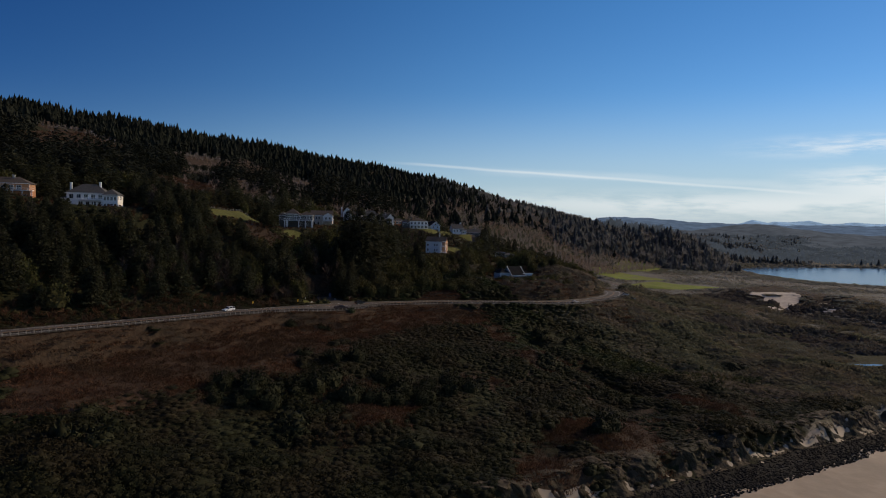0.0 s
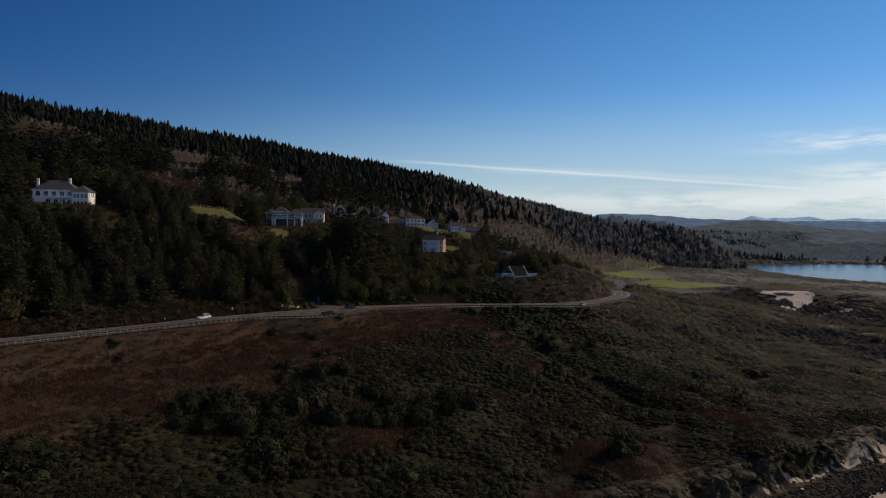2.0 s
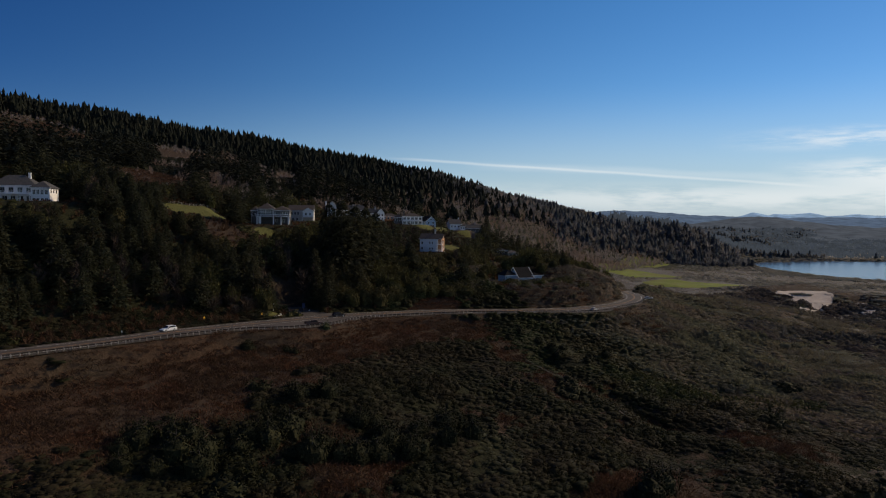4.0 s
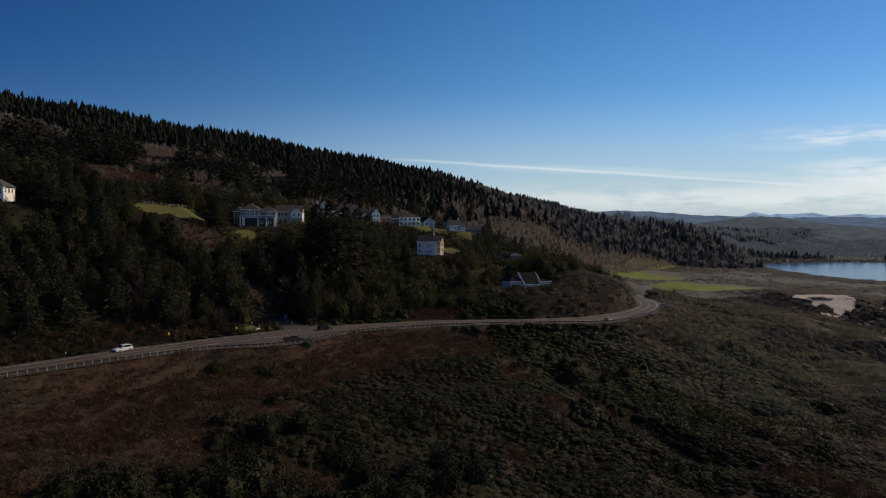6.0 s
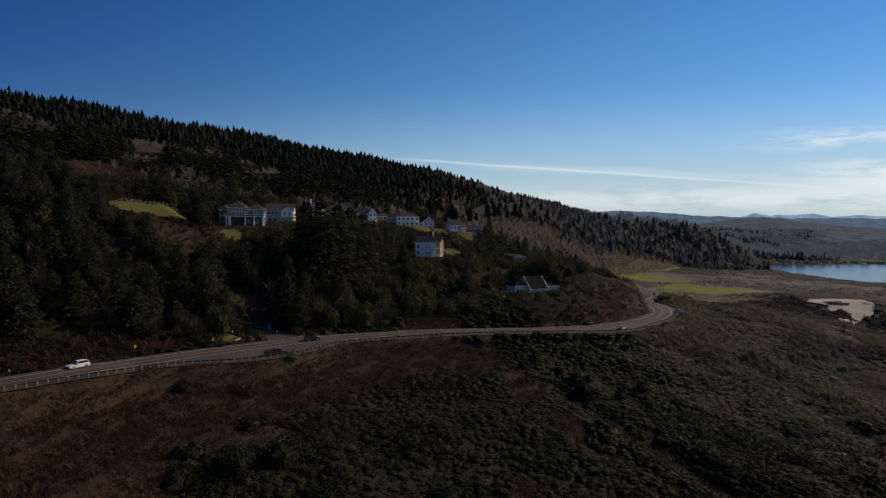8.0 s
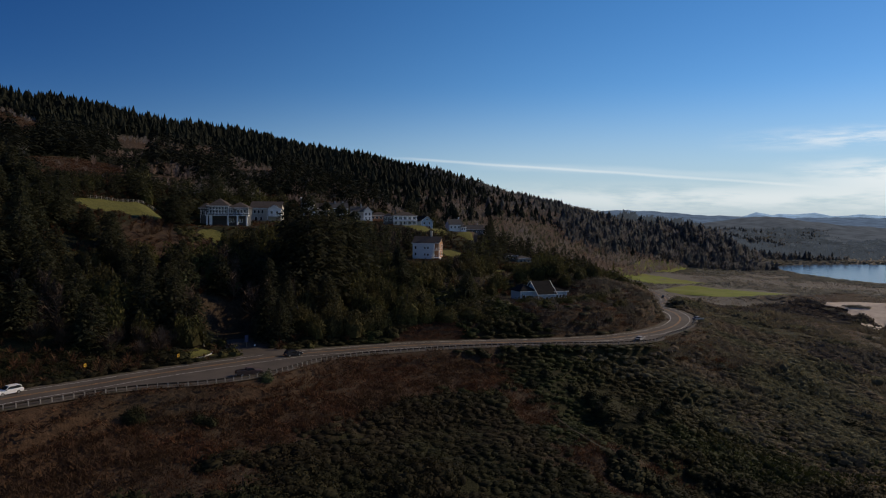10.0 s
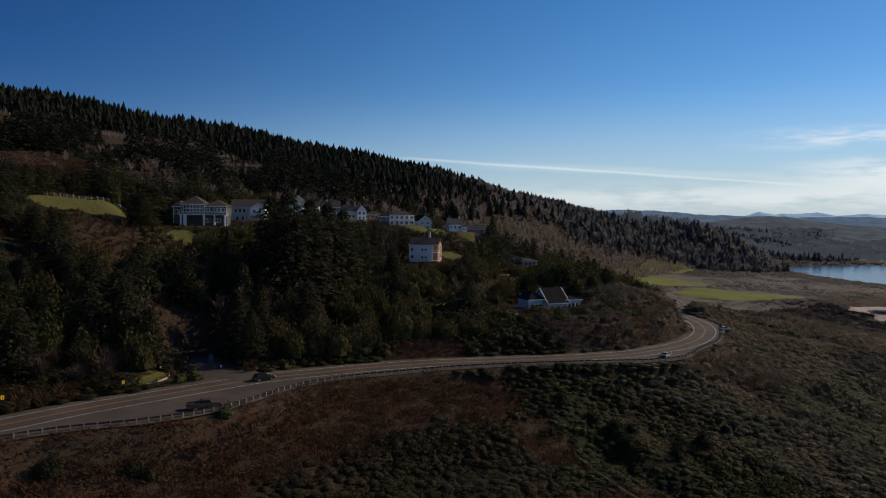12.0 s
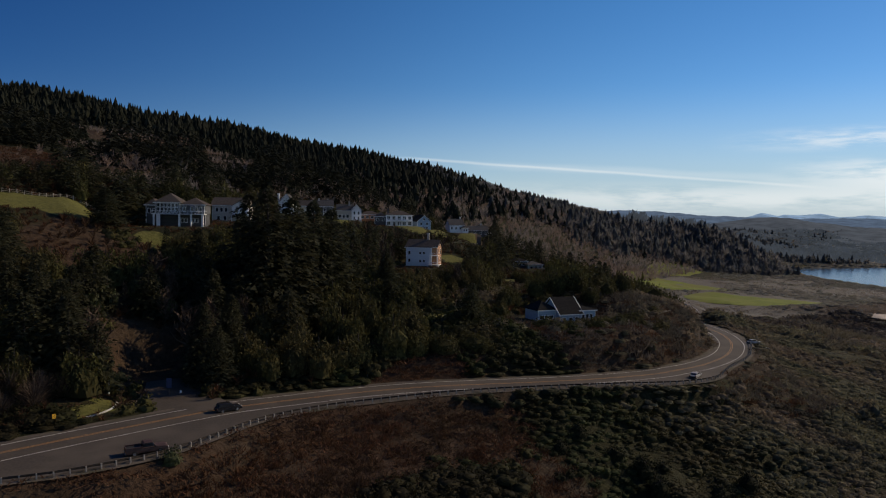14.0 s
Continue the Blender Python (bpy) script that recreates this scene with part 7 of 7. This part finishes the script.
vehicle("pickup_truck", "dark brown pickup truck parked in the roadside pullout", (-45.8, 269.9, -0.43), 33, "paint_dark", "pickup")
vehicle("suv", "white sport utility vehicle on the highway", (-83.4, 244.3, 1.52), 239, "paint_white", "suv")
vehicle("suv", "black sport utility vehicle on the highway", (-41.6, 294.0, -1.1), 40, "paint_black", "suv")
vehicle("car", "silver car parked at the bend by the guardrail", (62.2, 339.8, -4.15), 52, "paint_silver", "sedan")
vehicle("car", "silver car parked on the gravel outside the bend", (102.3, 396.4, at_ground(102.3, 396.4) + 0.02), 20, "paint_silver", "sedan")
vehicle("car", "dark car parked on the gravel outside the bend", (107.0, 399.6, at_ground(107.0, 399.6) + 0.02), 20, "paint_black", "sedan")
vehicle("car", "dark car on the far stretch of highway", (164.5, 637, -25.1), 255, "paint_black", "suv")


# ---- bluff and shore ----
def boulder_shapes():
    out = []
    for k in range(4):
        r = np.random.default_rng(120 + k)
        bm = bmesh.new()
        bmesh.ops.create_icosphere(bm, subdivisions=1, radius=1)
        V = np.array([v.co[:] for v in bm.verts])
        F = np.array([[v.index for v in f.verts] for f in bm.faces])
        bm.free()
        V = V * (0.75 + 0.4 * r.random((len(V), 1))) * np.array((1.1, 0.9, 0.7))
        out.append((V, F))
    return out


def boulders():
    r = np.random.default_rng(130)
    n = 6400
    u, w = r.random(n) * 190 - 45, r.random(n) ** 0.8 * 11.5 - 1.5
    x, y = SHORE[0] + 0.857 * u + 0.514 * w, SHORE[1] + 0.514 * u - 0.857 * w
    ok = (shore_dist(x, y) > -1.0) & (w < 8.5 + 3 * lumps(x, y, 14, 33) + 2 * r.random(n))
    x, y = x[ok], y[ok]
    size = 0.22 + 0.36 * r.random(len(x)) ** 2.5
    return np.column_stack([r.integers(0, 4, len(x)), x, y, height(x, y) + 0.3, size, size, r.random(len(x)) * 6.28])


def cobble_bed():
    g = Geo()
    d, n = np.array((0.857, 0.514)), np.array((0.514, -0.857))
    us, ws = np.linspace(-50, 170, 170), np.linspace(0, 1, 9)
    for w in ws:
        reach = 8.2 + 3 * lumps(SHORE[0] + d[0] * us, SHORE[1] + d[1] * us, 14, 33)
        q = -2.0 + (reach + 2.0) * w
        x, y = SHORE[0] + d[0] * us + n[0] * q, SHORE[1] + d[1] * us + n[1] * q
        z = height(x, y) + (0.3 if 0 < w < 1 else -0.1) + 0.12 * lumps(x, y, 2.5, 34)
        g.v += [tuple(p) for p in np.column_stack([x, y, z])]
    k = len(us)
    g.f = [(j * k + i, (j + 1) * k + i, (j + 1) * k + i + 1, j * k + i + 1) for j in range(len(ws) - 1) for i in range(k - 1)]
    return piece("cobble_bed", g, M["cobbles"], "bed of dark sea-worn cobbles below the bluff", "stones", "structure", True)


cobble_bed()
spread("shore_boulders", boulder_shapes(), boulders(), M["boulder"], "belt of dark grey boulders below the bluff", "rocks")


def make_bluff():
    """The eroded face: a steep rocky skin with gullies and ledges."""
    g = Geo()
    us, ts = np.linspace(-70, 175, 520), np.linspace(0, 1, 28)
    U, T = np.meshgrid(us, ts)
    W = -11 + 11.5 * T
    X, Y = SHORE[0] + 0.857 * U + 0.514 * W, SHORE[1] + 0.514 * U - 0.857 * W
    shift = shore_dist(X, Y) - W
    X, Y = X - 0.514 * shift, Y + 0.857 * shift
    gully = np.abs(lumps(U * 1.0, T * 9, 16, 35, 5))
    out = (2.4 * lumps(U, T * 22, 9, 36, 6) + 1.1 * lumps(U, T * 40, 2.2, 38, 3) - 1.6 * sstep(gully, 0.2, 0.0)) * np.sin(np.pi * np.clip(T, 0, 1)) + 0.5
    X, Y = X + 0.514 * out, Y - 0.857 * out
    Z = height(X - 0.514 * out, Y + 0.857 * out) + 0.25 + 0.5 * lumps(U, T * 20, 3, 37, 3) * np.sin(np.pi * T)
    Z[0] -= 0.9
    nu = len(us)
    g.v = [tuple(p) for p in np.stack([X, Y, Z], -1).reshape(-1, 3)]
    g.f = [(j * nu + i, (j + 1) * nu + i, (j + 1) * nu + i + 1, j * nu + i + 1) for j in range(len(ts) - 1) for i in range(nu - 1)]
    return piece("bluff", g, M["cliff"], "eroded rocky bluff face above the beach", "cliff", "structure")


make_bluff()


# ---- dark trees standing alone on the seaward slope ----
def seaward_trees():
    r = np.random.default_rng(140)
    kinds = [tree_kind("slope_shrub", "large dark evergreen shrub on the seaward slope", mound_shape(640, 0.048, 150 + k, 11, 12, 0.07), M["bark"], M["shrub"], 5.5, 4.6, 0.25, 0.0) for k in range(3)]
    spots = []
    for x, y, n, spreadr in ((-62, 182, 4, 5), (-55, 186, 4, 5), (-58, 192, 3, 4), (-45, 195, 4, 4), (-39, 202, 4, 4), (-31, 197, 4, 5), (-23, 199, 4, 5), (-18, 206, 3, 4), (-12, 207, 3, 4), (-4, 213, 3, 4),
                             (3, 219, 3, 4), (-20, 217, 4, 5), (-37, 222, 3, 4), (47, 200, 3, 4), (24, 296, 3, 4), (38, 298, 4, 6), (52, 300, 4, 6), (66, 300, 4, 7), (30, 304, 3, 5), (-60, 246, 3, 4), (-48, 252, 3, 3)):
        for _ in range(n):
            spots.append((x + r.normal() * spreadr * 0.6, y + r.normal() * spreadr * 0.6))
    for i, (x, y) in enumerate(spots):
        m = pose(x, y, at_ground(x, y) - 0.3, 0, 0, r.random() * 360)
        t = kinds[i % 3] if i < 3 else copy_thing(kinds[i % 3], m)
        t.matrix_world = m
        f = (0.6 + 0.55 * r.random()) * (0.55 if y > 240 else 1.0)
        t.scale = (f, f, f * (0.9 + 0.5 * r.random()))
        t["group"] = "shrubs on the seaward slope"


seaward_trees()


# hedge and path
hedge = [(-69.2, 284.4), (-68.3, 286.4), (-67.6, 288.4), (-67.0, 290.4), (-66.7, 292.4), (-66.8, 294.4), (-67.4, 296.4)]
spread("hedge", BUSHES, np.array([(i % 5, x, y, -0.5, 1.3, 1.3, i) for i, (x, y) in enumerate(hedge)]), M["ivy"], "clipped green hedge beside the kerb", "hedge")
TRAIL = spline(np.array([(26.5, 289), (31, 277.4), (34.4, 271), (38.1, 267.5), (42, 262.6), (49, 260), (52.7, 250.3), (57, 246)]), 1.5)
TRAIL = np.column_stack([TRAIL, height(TRAIL[:, 0], TRAIL[:, 1]) + 0.15])
ribbon("footpath", TRAIL, -0.3, 0.3, 0.25, M["bare_earth"], "narrow pale footpath through the scrub")


# ---- gardens on the slope ----
DRIVE = spline(np.array([(16, 606, 0), (14.5, 585, 0), (12.5, 560, 0), (11, 535, 0), (9, 512, 0)], float), 3.0)
DRIVE[:, 2] = height(DRIVE[:, 0], DRIVE[:, 1]) + 0.15
ribbon("driveway", DRIVE, -2.6, 2.6, 0.0, M["asphalt"], "steep grey driveway between lawns")
TERRACE = spline(np.array([(44, 366, 0), (52, 371, 0), (60, 378, 0), (68, 387, 0), (76, 395, 0)], float), 2.0)
TERRACE[:, 2] = height(TERRACE[:, 0], TERRACE[:, 1]) + 0.35
ribbon("garden_path", TERRACE, -0.8, 0.8, 0.0, M["gravel"], "narrow pale garden path on the spur")


def garden_shrubs():
    """Rounded shrubs planted round the blue house."""
    kinds = [tree_kind("garden_shrub", "rounded olive garden shrub", mound_shape(170, 0.1, 500, 8, 9, 0.1), M["bark"], M["pine"], 2.0, 1.7, 0.07, 0.0),
             tree_kind("garden_shrub", "rounded tan ornamental grass clump", mound_shape(170, 0.1, 501, 8, 9, 0.1), M["bark"], M["dune_grass"], 1.8, 1.5, 0.07, 0.0)]
    r = np.random.default_rng(510)
    spots = [(28 + 2.6 * k + 0.6 * r.normal(), 353 + 1.55 * k + 1.2 * r.normal()) for k in range(16)] + [(24 + 3.2 * k, 359 + 0.9 * k + r.normal()) for k in range(9)] + [(52 + 1.9 * k, 372 + 2.1 * k + r.normal()) for k in range(9)]
    for i, (x, y) in enumerate(spots):
        m = pose(x, y, at_ground(x, y) - 0.1, 0, 0, r.random() * 360)
        k = int(i % 3 == 0)
        t = kinds[k] if i < 2 and k == 1 - i else copy_thing(kinds[k], m)
        t.matrix_world = m
        f = 1.0 + 0.8 * r.random()
        t.scale = (f * 1.1, f * 1.1, f)
        t["group"] = "garden shrubs"


garden_shrubs()


def ivy_snags():
    """Trees wrapped in ivy beside the side road."""
    kinds = [tree_kind("ivy_tree", "tall trunk wrapped in pale green ivy", leafy_shape(46, 13, 0.11, 520 + k, 0.8, 0.0), M["bark"], M["ivy"], 9, 2.3, 0.25, 0.0) for k in range(2)]
    r = np.random.default_rng(530)
    for i, (x, y, tall) in enumerate([(-81, 319, 10), (-80, 324, 10.5), (-77, 331, 9), (-70, 333, 8), (-86, 318, 7), (-74, 336, 9)]):
        m = pose(x, y, at_ground(x, y) - 0.2, 0, 0, r.random() * 360)
        t = kinds[i] if i < 2 else copy_thing(kinds[i % 2], m)
        t.matrix_world = m
        t.scale = (0.85 + 0.3 * r.random(), 0.85 + 0.3 * r.random(), tall / 9)
        t["group"] = "ivy-clad trees"


ivy_snags()


def dune_shrubs():
    """Dark shrubs that break up the bare dune sand."""
    kinds = [tree_kind("dune_shrub", "dark low shrub on the dune sand", leafy_shape(24, 12, 0.14, 540 + k, 0.7), M["bark"], M["marsh_shrub"], 2.0, 3.2, 0.07, 0.0) for k in range(2)]
    r = np.random.default_rng(550)
    for i, (x, y) in enumerate([(266, 557), (269, 553), (263, 560), (281, 538), (285, 541), (279, 533), (287, 535), (250, 545), (246, 530), (276, 520), (283, 528), (250, 560)]):
        m = pose(x, y, at_ground(x, y) - 0.1, 0, 0, r.random() * 360)
        t = kinds[i] if i < 2 else copy_thing(kinds[i % 2], m)
        t.matrix_world = m
        f = 0.7 + 0.8 * r.random()
        t.scale = (f, f, f)
        t["group"] = "dune shrubs"


dune_shrubs()
